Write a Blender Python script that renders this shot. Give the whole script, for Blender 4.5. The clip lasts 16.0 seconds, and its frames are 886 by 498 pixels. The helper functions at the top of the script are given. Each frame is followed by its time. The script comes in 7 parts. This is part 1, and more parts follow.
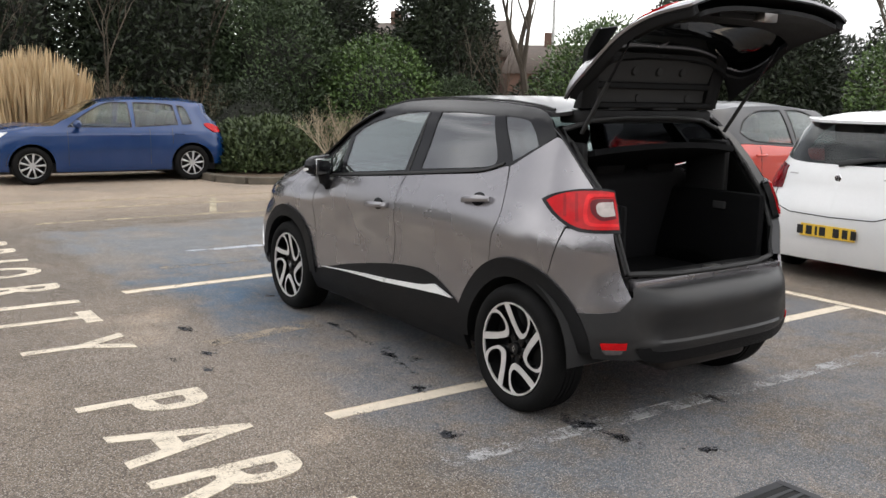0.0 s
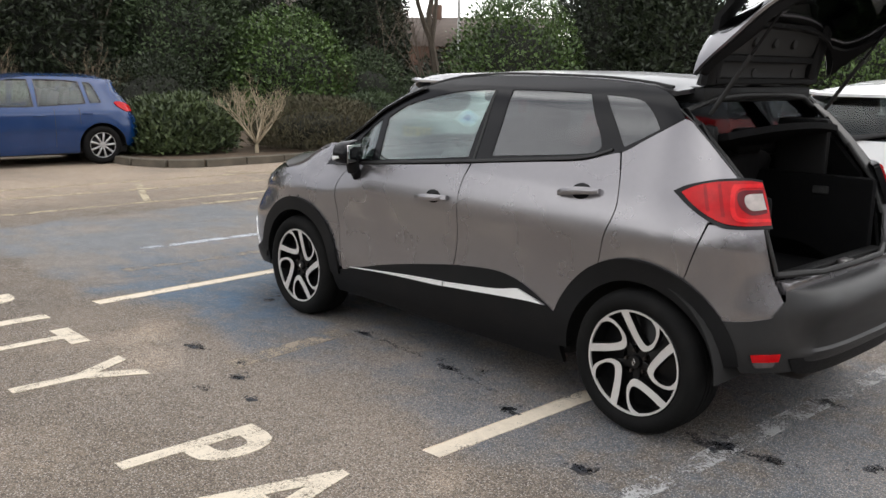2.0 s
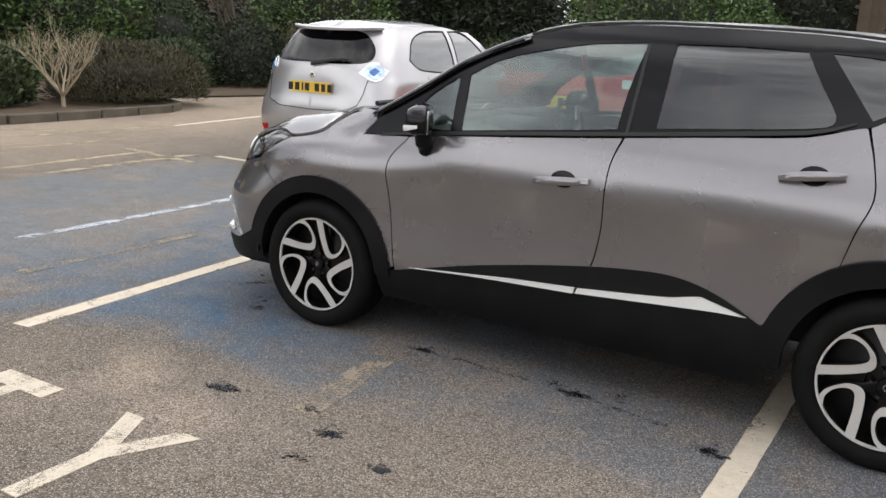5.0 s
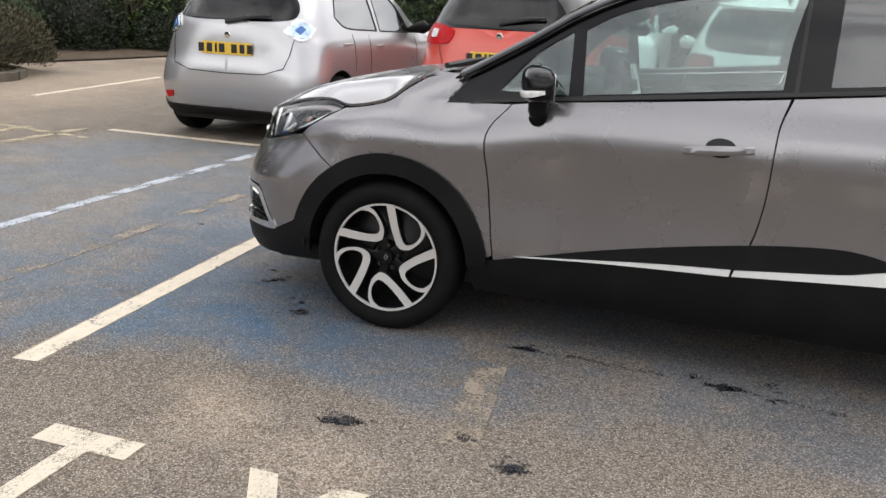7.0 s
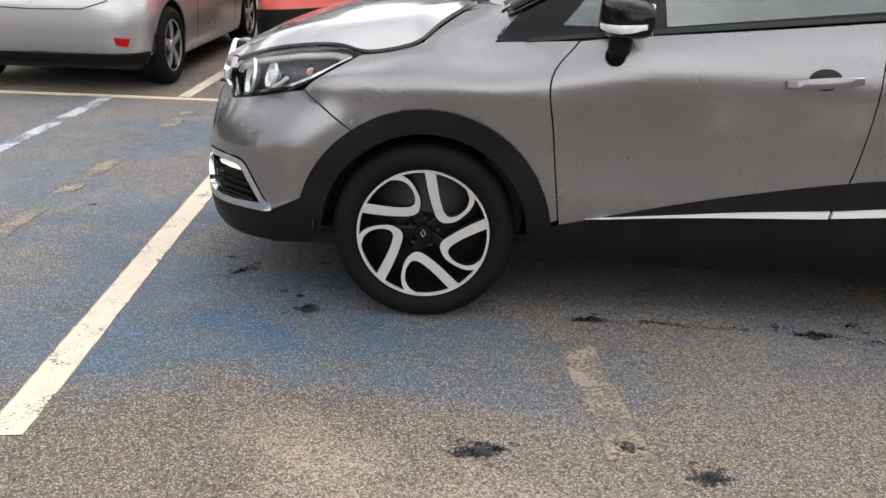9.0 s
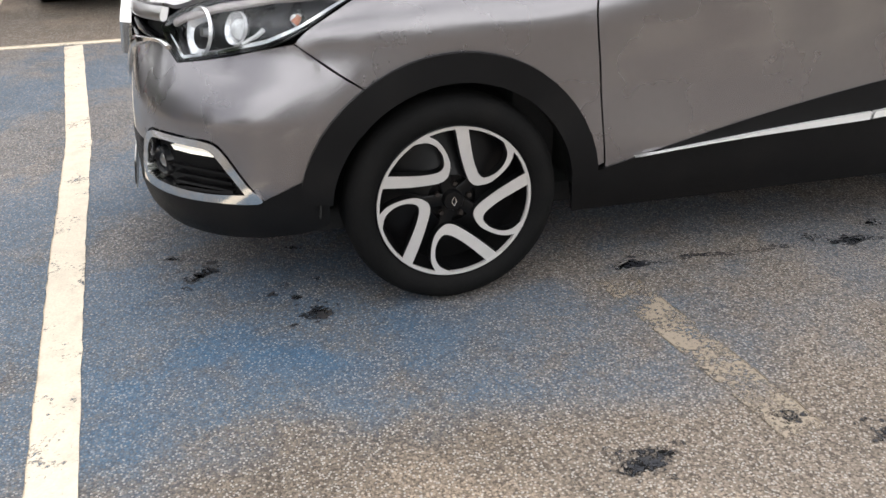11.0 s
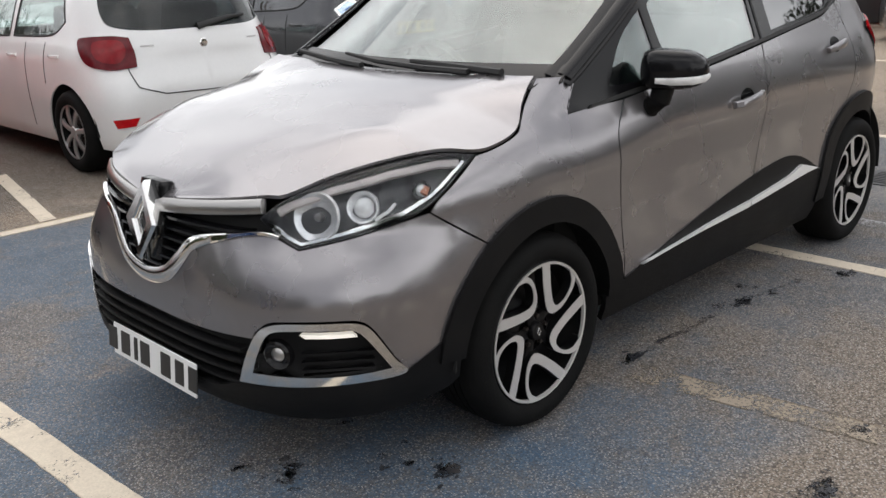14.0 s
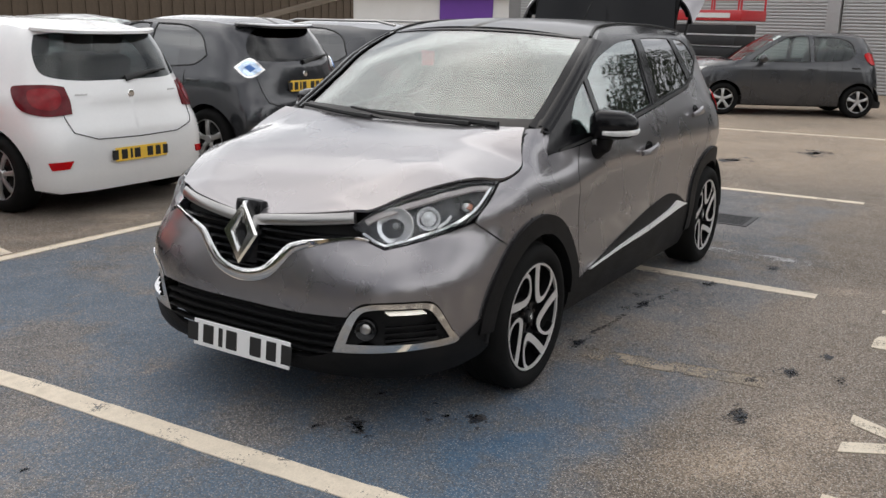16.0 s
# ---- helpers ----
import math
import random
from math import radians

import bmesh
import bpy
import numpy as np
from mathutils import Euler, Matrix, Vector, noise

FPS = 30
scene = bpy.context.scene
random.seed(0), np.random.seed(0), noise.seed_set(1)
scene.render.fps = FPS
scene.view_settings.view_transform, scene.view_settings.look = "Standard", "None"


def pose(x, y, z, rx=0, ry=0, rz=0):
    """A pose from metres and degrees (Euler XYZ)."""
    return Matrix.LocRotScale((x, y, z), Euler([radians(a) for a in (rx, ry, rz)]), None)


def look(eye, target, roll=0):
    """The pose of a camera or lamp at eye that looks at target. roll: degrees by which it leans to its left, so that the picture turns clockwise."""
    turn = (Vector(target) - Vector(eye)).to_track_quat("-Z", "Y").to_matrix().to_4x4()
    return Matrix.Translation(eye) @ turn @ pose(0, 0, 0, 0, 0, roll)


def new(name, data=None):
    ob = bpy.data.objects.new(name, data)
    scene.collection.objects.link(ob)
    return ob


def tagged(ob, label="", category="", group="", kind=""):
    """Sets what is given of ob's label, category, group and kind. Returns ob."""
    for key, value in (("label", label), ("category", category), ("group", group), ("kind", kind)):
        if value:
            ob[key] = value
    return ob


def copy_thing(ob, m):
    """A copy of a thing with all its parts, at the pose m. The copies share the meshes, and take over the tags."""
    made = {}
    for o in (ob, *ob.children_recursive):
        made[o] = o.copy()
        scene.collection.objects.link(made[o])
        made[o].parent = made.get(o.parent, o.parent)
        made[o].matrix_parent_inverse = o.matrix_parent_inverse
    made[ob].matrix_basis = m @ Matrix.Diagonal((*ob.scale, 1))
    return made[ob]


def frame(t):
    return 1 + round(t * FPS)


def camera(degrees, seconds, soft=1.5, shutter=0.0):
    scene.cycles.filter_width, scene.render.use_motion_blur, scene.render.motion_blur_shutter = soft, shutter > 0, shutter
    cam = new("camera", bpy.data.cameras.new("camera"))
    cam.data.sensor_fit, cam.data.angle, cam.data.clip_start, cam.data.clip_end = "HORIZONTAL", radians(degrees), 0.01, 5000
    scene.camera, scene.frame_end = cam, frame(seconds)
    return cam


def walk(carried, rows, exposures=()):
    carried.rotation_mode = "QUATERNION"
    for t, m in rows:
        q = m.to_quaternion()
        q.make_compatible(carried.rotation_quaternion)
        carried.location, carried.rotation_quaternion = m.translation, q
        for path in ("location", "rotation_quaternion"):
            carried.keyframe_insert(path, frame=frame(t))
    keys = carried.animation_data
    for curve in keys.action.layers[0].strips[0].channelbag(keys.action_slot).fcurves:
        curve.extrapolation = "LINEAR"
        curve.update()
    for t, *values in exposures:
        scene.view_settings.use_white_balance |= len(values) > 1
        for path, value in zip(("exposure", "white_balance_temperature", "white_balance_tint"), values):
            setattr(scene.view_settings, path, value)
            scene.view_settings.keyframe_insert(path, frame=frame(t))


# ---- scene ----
cam = camera(52.7, 16.0)
EXPOSURES = [(0.0, 0.04), (4.0, -0.06), (7.0, 0.03), (10.5, 0.26), (12.5, 0.37), (14.0, -0.24), (16.0, -0.36)]
PATH = [
    (0, (-3.365, 3.639, 1.579), (-1.751, 2.508, 1.24), 1.0),
    (0.5, (-3.061, 3.782, 1.595), (-1.494, 2.59, 1.244), 0.6),
    (1, (-2.792, 3.833, 1.566), (-1.266, 2.593, 1.203), 0.1),
    (1.5, (-2.493, 3.922, 1.568), (-1.016, 2.628, 1.189), 0.4),
    (2, (-2.186, 4.018, 1.577), (-0.749, 2.684, 1.185), 0.7),
    (2.5, (-1.869, 4.037, 1.54), (-0.486, 2.65, 1.137), 1.3),
    (3, (-1.566, 4.091, 1.53), (-0.256, 2.638, 1.113), 1.8),
    (3.5, (-1.232, 4.176, 1.551), (0.005, 2.665, 1.119), 1.6),
    (4, (-0.909, 4.17, 1.522), (0.274, 2.618, 1.083), 1.5),
    (4.2, (-0.769, 4.176, 1.531), (0.382, 2.603, 1.082), 1.7),
    (6.3, (0.771, 4.338, 1.452), (1.501, 2.546, 0.946), 3.0),
    (6.5, (0.89, 4.328, 1.452), (1.586, 2.525, 0.938), 2.8),
    (7, (1.196, 4.231, 1.419), (1.815, 2.409, 0.87), 2.5),
    (7.5, (1.53, 4.178, 1.402), (2.022, 2.331, 0.813), 2.7),
    (8, (1.853, 4.105, 1.401), (2.205, 2.239, 0.772), 2.2),
    (8.2, (1.987, 4.047, 1.381), (2.279, 2.175, 0.74), 2.0),
    (10.3, (2.99, 3.456, 1.417), (2.711, 1.652, 0.6), 1.3),
    (10.5, (3.069, 3.37, 1.393), (2.743, 1.583, 0.556), 0.9),
    (11, (3.293, 3.16, 1.401), (2.812, 1.444, 0.494), -0.5),
    (11.5, (3.453, 2.912, 1.402), (2.833, 1.273, 0.437), -1.8),
    (12, (3.709, 2.674, 1.388), (2.848, 1.144, 0.43), -1.6),
    (12.5, (3.936, 2.583, 1.431), (2.909, 1.119, 0.534), -2.7),
    (13, (4.182, 2.608, 1.461), (3.046, 1.159, 0.681), -3.9),
    (13.5, (4.427, 2.51, 1.465), (3.173, 1.11, 0.78), -3.1),
    (14, (4.727, 2.497, 1.492), (3.372, 1.163, 0.871), -1.7),
    (14.5, (5.021, 2.511, 1.503), (3.58, 1.252, 0.921), -0.9),
    (15, (5.324, 2.391, 1.499), (3.789, 1.241, 0.932), -0.0),
    (15.5, (5.649, 2.426, 1.537), (4.057, 1.346, 0.989), 0.3),
    (16, (5.964, 2.441, 1.575), (4.314, 1.427, 1.075), 1.2),
]
walk(cam, [(t, look(eye, target, roll)) for t, eye, target, roll in PATH], EXPOSURES)

# ---- world and light ----
world = bpy.data.worlds.new("sky")
scene.world = world
world.use_nodes = True
wn, wl = world.node_tree.nodes, world.node_tree.links
sky = wn.new("ShaderNodeTexSky")
sky.sky_type, sky.sun_disc = "NISHITA", False
SUN_EL, SUN_AZ = 62.0, 235.0
sky.sun_elevation, sky.sun_rotation = radians(SUN_EL), radians(90 - SUN_AZ)
sky.dust_density, sky.ozone_density = 3.0, 1.0
coords = wn.new("ShaderNodeTexCoord")
stretch = wn.new("ShaderNodeMapping")
stretch.inputs["Scale"].default_value = (1.0, 1.0, 2.6)
cloud = wn.new("ShaderNodeTexNoise")
cloud.inputs["Scale"].default_value, cloud.inputs["Detail"].default_value = 1.7, 4.0
cloud.inputs["Roughness"].default_value = 0.55
ramp = wn.new("ShaderNodeValToRGB")
ramp.color_ramp.elements[0].position, ramp.color_ramp.elements[0].color = 0.39, (4.0, 4.0, 4.2, 1)
ramp.color_ramp.elements[1].position, ramp.color_ramp.elements[1].color = 0.62, (12.6, 12.5, 12.4, 1)
veil = wn.new("ShaderNodeMix")
veil.data_type = "RGBA"
veil.inputs[0].default_value = 0.86
wl.new(coords.outputs["Generated"], stretch.inputs["Vector"])
wl.new(stretch.outputs["Vector"], cloud.inputs["Vector"])
wl.new(cloud.outputs["Fac"], ramp.inputs["Fac"])
wl.new(sky.outputs["Color"], veil.inputs[6])
wl.new(ramp.outputs["Color"], veil.inputs[7])
# the cloud is brighter round the hidden sun
near = wn.new("ShaderNodeVectorMath")
near.operation = "DOT_PRODUCT"
near.inputs[1].default_value = (math.cos(radians(SUN_AZ)) * math.cos(radians(SUN_EL)), math.sin(radians(SUN_AZ)) * math.cos(radians(SUN_EL)), math.sin(radians(SUN_EL)))
wl.new(coords.outputs["Generated"], near.inputs[0])
halo = wn.new("ShaderNodeMapRange")
halo.interpolation_type = "SMOOTHSTEP"
for key, value in (("From Min", 0.3), ("From Max", 1.0), ("To Min", 1.98), ("To Max", 2.08)):
    halo.inputs[key].default_value = value
wl.new(near.outputs["Value"], halo.inputs["Value"])
lit = wn.new("ShaderNodeVectorMath")
lit.operation = "SCALE"
wl.new(veil.outputs[2], lit.inputs[0])
wl.new(halo.outputs["Result"], lit.inputs["Scale"])
wl.new(lit.outputs[0], wn["Background"].inputs["Color"])
wn["Background"].inputs["Strength"].default_value = 0.1
sun = new("sun", bpy.data.lights.new("sun", "SUN"))
sun.data.energy, sun.data.angle, sun.data.color = 0.6, radians(60), (1.0, 0.96, 0.91)
sun.matrix_world = look((0, 0, 30), Vector((0, 0, 30)) - Vector((math.cos(radians(SUN_AZ)) * math.cos(radians(SUN_EL)),
                                                                  math.sin(radians(SUN_AZ)) * math.cos(radians(SUN_EL)), math.sin(radians(SUN_EL)))))


# ---- materials ----
def material(name, color, rough=0.5, metal=0.0, coat=0.0, vary=0.08, scale=8.0, bump=0.0, bump_scale=60.0, spec=0.5, flake=0.0, grime=0.0):
    """A painted, plastic or metal surface: colour that varies at two scales, uneven gloss and fine relief."""
    m = bpy.data.materials.new(name)
    m.use_nodes = True
    n, l = m.node_tree.nodes, m.node_tree.links
    b = n["Principled BSDF"]
    b.inputs["Metallic"].default_value, b.inputs["Specular IOR Level"].default_value = metal, spec
    b.inputs["Coat Weight"].default_value, b.inputs["Coat Roughness"].default_value = coat, 0.09
    tc = n.new("ShaderNodeTexCoord")
    big, small = n.new("ShaderNodeTexNoise"), n.new("ShaderNodeTexNoise")
    big.inputs["Scale"].default_value, big.inputs["Detail"].default_value = scale, 5
    small.inputs["Scale"].default_value, small.inputs["Detail"].default_value = scale * 14, 3
    for x in (big, small):
        l.new(tc.outputs["Object"], x.inputs["Vector"])
    add = n.new("ShaderNodeMath")
    add.operation = "MULTIPLY_ADD"
    l.new(small.outputs["Fac"], add.inputs[0])
    add.inputs[1].default_value = 0.5
    l.new(big.outputs["Fac"], add.inputs[2])
    rng = n.new("ShaderNodeMapRange")
    rng.inputs["From Min"].default_value, rng.inputs["From Max"].default_value = 0.45, 1.05
    rng.inputs["To Min"].default_value, rng.inputs["To Max"].default_value = 1 - vary, 1 + vary
    l.new(add.outputs[0], rng.inputs["Value"])
    mul = n.new("ShaderNodeMix")
    mul.data_type, mul.blend_type = "RGBA", "MULTIPLY"
    mul.inputs[0].default_value, mul.inputs[6].default_value = 1.0, (*color, 1)
    l.new(rng.outputs["Result"], mul.inputs[7])
    last = mul.outputs[2]
    if grime:
        gm = n.new("ShaderNodeMix")
        gm.data_type = "RGBA"
        gm.inputs[7].default_value = (0.16, 0.13, 0.10, 1)
        gr = n.new("ShaderNodeMapRange")
        gr.inputs["From Min"].default_value, gr.inputs["From Max"].default_value, gr.inputs["To Max"].default_value = 0.5, 0.75, grime
        l.new(big.outputs["Fac"], gr.inputs["Value"])
        l.new(gr.outputs["Result"], gm.inputs[0])
        l.new(last, gm.inputs[6])
        last = gm.outputs[2]
    l.new(last, b.inputs["Base Color"])
    rr = n.new("ShaderNodeMapRange")
    rr.inputs["To Min"].default_value, rr.inputs["To Max"].default_value = max(rough * 0.8, 0.0), min(rough * 1.2, 1)
    l.new(big.outputs["Fac"], rr.inputs["Value"])
    l.new(rr.outputs["Result"], b.inputs["Roughness"])
    if bump or flake:
        bn, bp = n.new("ShaderNodeTexNoise"), n.new("ShaderNodeBump")
        bn.inputs["Scale"].default_value = bump_scale if bump else 900
        l.new(tc.outputs["Object"], bn.inputs["Vector"])
        bp.inputs["Strength"].default_value, bp.inputs["Distance"].default_value = bump or flake, 0.004 if bump else 0.0006
        l.new(bn.outputs["Fac"], bp.inputs["Height"])
        l.new(bp.outputs["Normal"], b.inputs["Normal"])
    return m


def glass(name, tint, gloss=1.0, rough=0.02, power_of=4.0, least=0.04):
    """A pane: clear by its tint, with a mirror share by Fresnel."""
    m = bpy.data.materials.new(name)
    m.use_nodes = True
    n, l = m.node_tree.nodes, m.node_tree.links
    n.remove(n["Principled BSDF"])
    clear, shine, mix = n.new("ShaderNodeBsdfTransparent"), n.new("ShaderNodeBsdfGlossy"), n.new("ShaderNodeMixShader")
    clear.inputs["Color"].default_value = (*tint, 1)
    shine.inputs["Roughness"].default_value = rough
    shine.inputs["Color"].default_value = (gloss, gloss, gloss, 1)
    face, power, span = n.new("ShaderNodeLayerWeight"), n.new("ShaderNodeMath"), n.new("ShaderNodeMath")
    face.inputs["Blend"].default_value = 0.5
    power.operation, power.inputs[1].default_value = "POWER", power_of
    span.operation, span.inputs[1].default_value, span.inputs[2].default_value = "MULTIPLY_ADD", 0.9, least
    l.new(face.outputs["Facing"], power.inputs[0])
    l.new(power.outputs[0], span.inputs[0])
    l.new(span.outputs[0], mix.inputs["Fac"])
    l.new(clear.outputs["BSDF"], mix.inputs[1])
    l.new(shine.outputs["BSDF"], mix.inputs[2])
    l.new(mix.outputs["Shader"], n["Material Output"].inputs["Surface"])
    return m


def lens(name, color, glow=0.0):
    m = material(name, color, 0.12, 0, 0.12, 0.25, 25, spec=0.25)
    if glow:
        b = m.node_tree.nodes["Principled BSDF"]
        b.inputs["Emission Color"].default_value, b.inputs["Emission Strength"].default_value = (*color, 1), glow
    return m


GREY = material("grey metallic paint", (0.254, 0.243, 0.254), 0.275, 0.8, 1.0, 0.04, 2.5, flake=0.015, grime=0.03)
ROOF = material("black roof paint", (0.014, 0.014, 0.016), 0.30, 0.0, 0.4, 0.1, 3, grime=0.05)
TRIM = material("black textured plastic", (0.006, 0.006, 0.0065), 0.5, 0, 0, 0.15, 6, 0.25, 500, spec=0.16, grime=0.02)
BUMPERTRIM = material("grained bumper plastic", (0.014, 0.014, 0.0145), 0.42, 0, 0, 0.15, 6, 0.25, 500, spec=0.45, grime=0.05)
GLOSSBLACK = material("gloss black plastic", (0.006, 0.006, 0.007), 0.16, 0, 0.0, 0.1, 6, spec=0.26)
LAMPGREY = material("lamp bowl plastic", (0.022, 0.022, 0.024), 0.28, 0.3, 0.0, 0.15, 20)
DARK = material("unlit underbody", (0.01, 0.01, 0.01), 0.9, 0, 0, 0.3, 5)
RUBBER = material("tyre rubber", (0.008, 0.008, 0.008), 0.75, 0, 0, 0.25, 7, 0.3, 180, spec=0.1, grime=0.02)
SEAL = material("rubber seal", (0.012, 0.012, 0.012), 0.6, 0, 0, 0.1, 5)
CHROME = material("bright chrome", (0.78, 0.78, 0.77), 0.10, 1.0, 0, 0.04, 10)
BRIGHT = material("polished bright strip", (0.84, 0.84, 0.835), 0.42, 0.3, 0.0, 0.04, 10)
SATIN = material("satin grey metal", (0.42, 0.41, 0.40), 0.3, 1.0, 0.2, 0.06, 10)
ALLOY = material("machined alloy face", (0.66, 0.645, 0.63), 0.34, 0.45, 0.3, 0.06, 20, grime=0.06)
WHEELBLACK = material("black painted rim", (0.005, 0.005, 0.0055), 0.3, 0.0, 0.0, 0.15, 12, spec=0.22, grime=0.03)
IRON = material("brake iron", (0.05, 0.042, 0.038), 0.5, 0.7, 0, 0.3, 20)
DISC = material("dull brake disc", (0.02, 0.018, 0.016), 0.6, 0.5, 0, 0.3, 20)
CABIN = material("dark cabin plastic", (0.013, 0.013, 0.0135), 0.6, 0, 0, 0.15, 8, 0.2, 300, spec=0.25)
CLOTH = material("dark seat cloth", (0.012, 0.012, 0.013), 0.9, 0, 0, 0.25, 10, 0.35, 220, spec=0.2)
CARPET = material("boot carpet", (0.006, 0.006, 0.0065), 0.95, 0, 0, 0.3, 14, 0.4, 400, spec=0.08)
TAILTRIM = material("black tailgate liner", (0.011, 0.011, 0.0115), 0.55, 0, 0, 0.15, 8, 0.2, 300, spec=0.12)
REFLECTOR = material("bright lamp reflector", (0.86, 0.86, 0.86), 0.22, 0.55, 0, 0.25, 45, 0.4, 90)
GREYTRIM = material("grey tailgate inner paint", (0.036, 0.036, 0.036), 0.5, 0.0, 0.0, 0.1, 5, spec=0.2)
CLEAR = glass("clear green glass", (0.80, 0.90, 0.875), 0.85, power_of=2.8, least=0.115)
PRIVACY = glass("dark privacy glass", (0.30, 0.31, 0.32), 0.85, power_of=2.6, least=0.12)
SCREEN = glass("windscreen glass", (0.80, 0.88, 0.86), 0.78, power_of=2.6, least=0.05)
SMOKED = glass("smoked rear window", (0.14, 0.145, 0.15))
COVER = glass("clear lamp cover", (0.96, 0.97, 0.98), 0.55, power_of=4.5, least=0.03)
RED = lens("red lamp lens", (0.46, 0.003, 0.006))
BRIGHTRED = lens("bright red light guide", (0.68, 0.008, 0.012))
WARMRED = lens("red lens facet", (0.28, 0.003, 0.006))
DEEPRED = lens("dark red lamp lens", (0.11, 0.004, 0.008))
CLEARLENS = lens("clear ribbed lens", (0.75, 0.75, 0.74))
DARKLENS = lens("dull smoked lens", (0.10, 0.085, 0.085))
PALELENS = lens("pale reversing lens", (0.46, 0.41, 0.39))
AMBER = lens("amber bulb", (0.42, 0.17, 0.10))
DAYLIGHT = lens("lit day running lamp", (1.0, 0.95, 0.85), 0.6)
PLATE_W = material("white reflective plate", (0.80, 0.80, 0.79), 0.35, 0, 0.3, 0.03, 10)
PLATE_Y = material("yellow reflective plate", (0.78, 0.50, 0.05), 0.35, 0, 0.3, 0.04, 10)
INK = material("black plate ink", (0.015, 0.015, 0.015), 0.4)
REDPAPER = material("red paper tag", (0.75, 0.05, 0.07), 0.6)
WHITE = material("white car paint", (0.78, 0.78, 0.775), 0.25, 0, 0.8, 0.03, 3, grime=0.05)
SILVER = material("silver metallic paint", (0.50, 0.49, 0.50), 0.30, 0.7, 1.0, 0.05, 3, flake=0.2, grime=0.05)
ORANGE = material("orange red car paint", (0.60, 0.065, 0.04), 0.25, 0.1, 1.0, 0.05, 3, grime=0.05)
NIGHT = material("dark grey car paint", (0.035, 0.037, 0.042), 0.25, 0.4, 1.0, 0.08, 3, flake=0.2, grime=0.05)
SLATE = material("slate grey metallic paint", (0.036, 0.038, 0.043), 0.28, 0.4, 1.0, 0.08, 3, flake=0.2, grime=0.08)
BLUE = material("deep blue metallic paint", (0.0005, 0.030, 0.125), 0.25, 0.2, 0.7, 0.08, 3, flake=0.2, grime=0.05)
IVORY = material("ivory roof paint", (0.66, 0.65, 0.62), 0.25, 0, 0.8, 0.04, 3)
SILVERWHEEL = material("silver wheel trim", (0.50, 0.50, 0.50), 0.35, 0.7, 0.3, 0.1, 15, grime=0.1)
BLUECHROME = material("blue tinted chrome lamp", (0.55, 0.68, 0.85), 0.15, 0.8, 0.6, 0.2, 20)


# ---- tools for shaping ----
from mathutils.geometry import delaunay_2d_cdt


def part(name, bm, mat, parent=None, label="", smooth=True):
    """Links a bmesh as one mesh object under a thing or a part."""
    me = bpy.data.meshes.new(name)
    if smooth:
        for f in bm.faces:
            f.smooth = True
        for e in bm.edges:
            if len(e.link_faces) == 2 and e.calc_face_angle(0) > 0.65:
                e.smooth = False
    lay = bm.verts.layers.float_vector.get("nrm")
    told = [Vector(v[lay]) for v in bm.verts] if lay else None
    bm.normal_update()
    bent = [t if t.length > 0.5 else v.normal.copy() for t, v in zip(told, bm.verts)] if told else None
    bm.to_mesh(me)
    bm.free()
    if bent:
        me.normals_split_custom_set_from_vertices(bent)
    for m in mat if isinstance(mat, (list, tuple)) else (mat,):
        me.materials.append(m)
    ob = new(name, me)
    if parent:
        ob.parent = parent
    return tagged(ob, label)


def thing(name, label, category, group="", kind="", at=None):
    ob = new(name)
    ob.empty_display_size = 0.1
    if at is not None:
        ob.matrix_world = at
    return tagged(ob, label, category, group, kind)


def loop(pts, n=5):
    """A closed outline through points; a point with a third value is a sharp corner."""
    out, k = [], len(pts)
    for i in range(k):
        p0, p1, p2, p3 = (pts[(i + j) % k] for j in (-1, 0, 1, 2))
        a, b = np.array(p1[:2], float), np.array(p2[:2], float)
        ta = (b - np.array(p0[:2], float)) / 2 if len(p1) < 3 else (b - a)
        tb = (np.array(p3[:2], float) - a) / 2 if len(p2) < 3 else (b - a)
        if len(p1) > 2 and len(p2) > 2:
            m = max(2, int(np.linalg.norm(b - a) / 0.06))
        else:
            m = n
        lim = 1.2 * np.linalg.norm(b - a)
        ta, tb = (t if np.linalg.norm(t) < lim else t * lim / np.linalg.norm(t) for t in (ta, tb))
        for j in range(m):
            t = j / m
            h = (a * (1 + 2 * t) * (1 - t) ** 2 + ta * t * (1 - t) ** 2 + b * t * t * (3 - 2 * t) + tb * t * t * (t - 1))
            out.append((float(h[0]), float(h[1])))
    return out


def arc(cx, cz, r, a0, a1, n=14):
    return [(cx + r * math.cos(radians(a0 + (a1 - a0) * i / n)), cz + r * math.sin(radians(a0 + (a1 - a0) * i / n))) for i in range(n + 1)]


def inside(p, poly):
    c, j = False, len(poly) - 1
    for i in range(len(poly)):
        a, b = poly[i], poly[j]
        if (a[1] > p[1]) != (b[1] > p[1]) and p[0] < (b[0] - a[0]) * (p[1] - a[1]) / (b[1] - a[1]) + a[0]:
            c = not c
        j = i
    return c


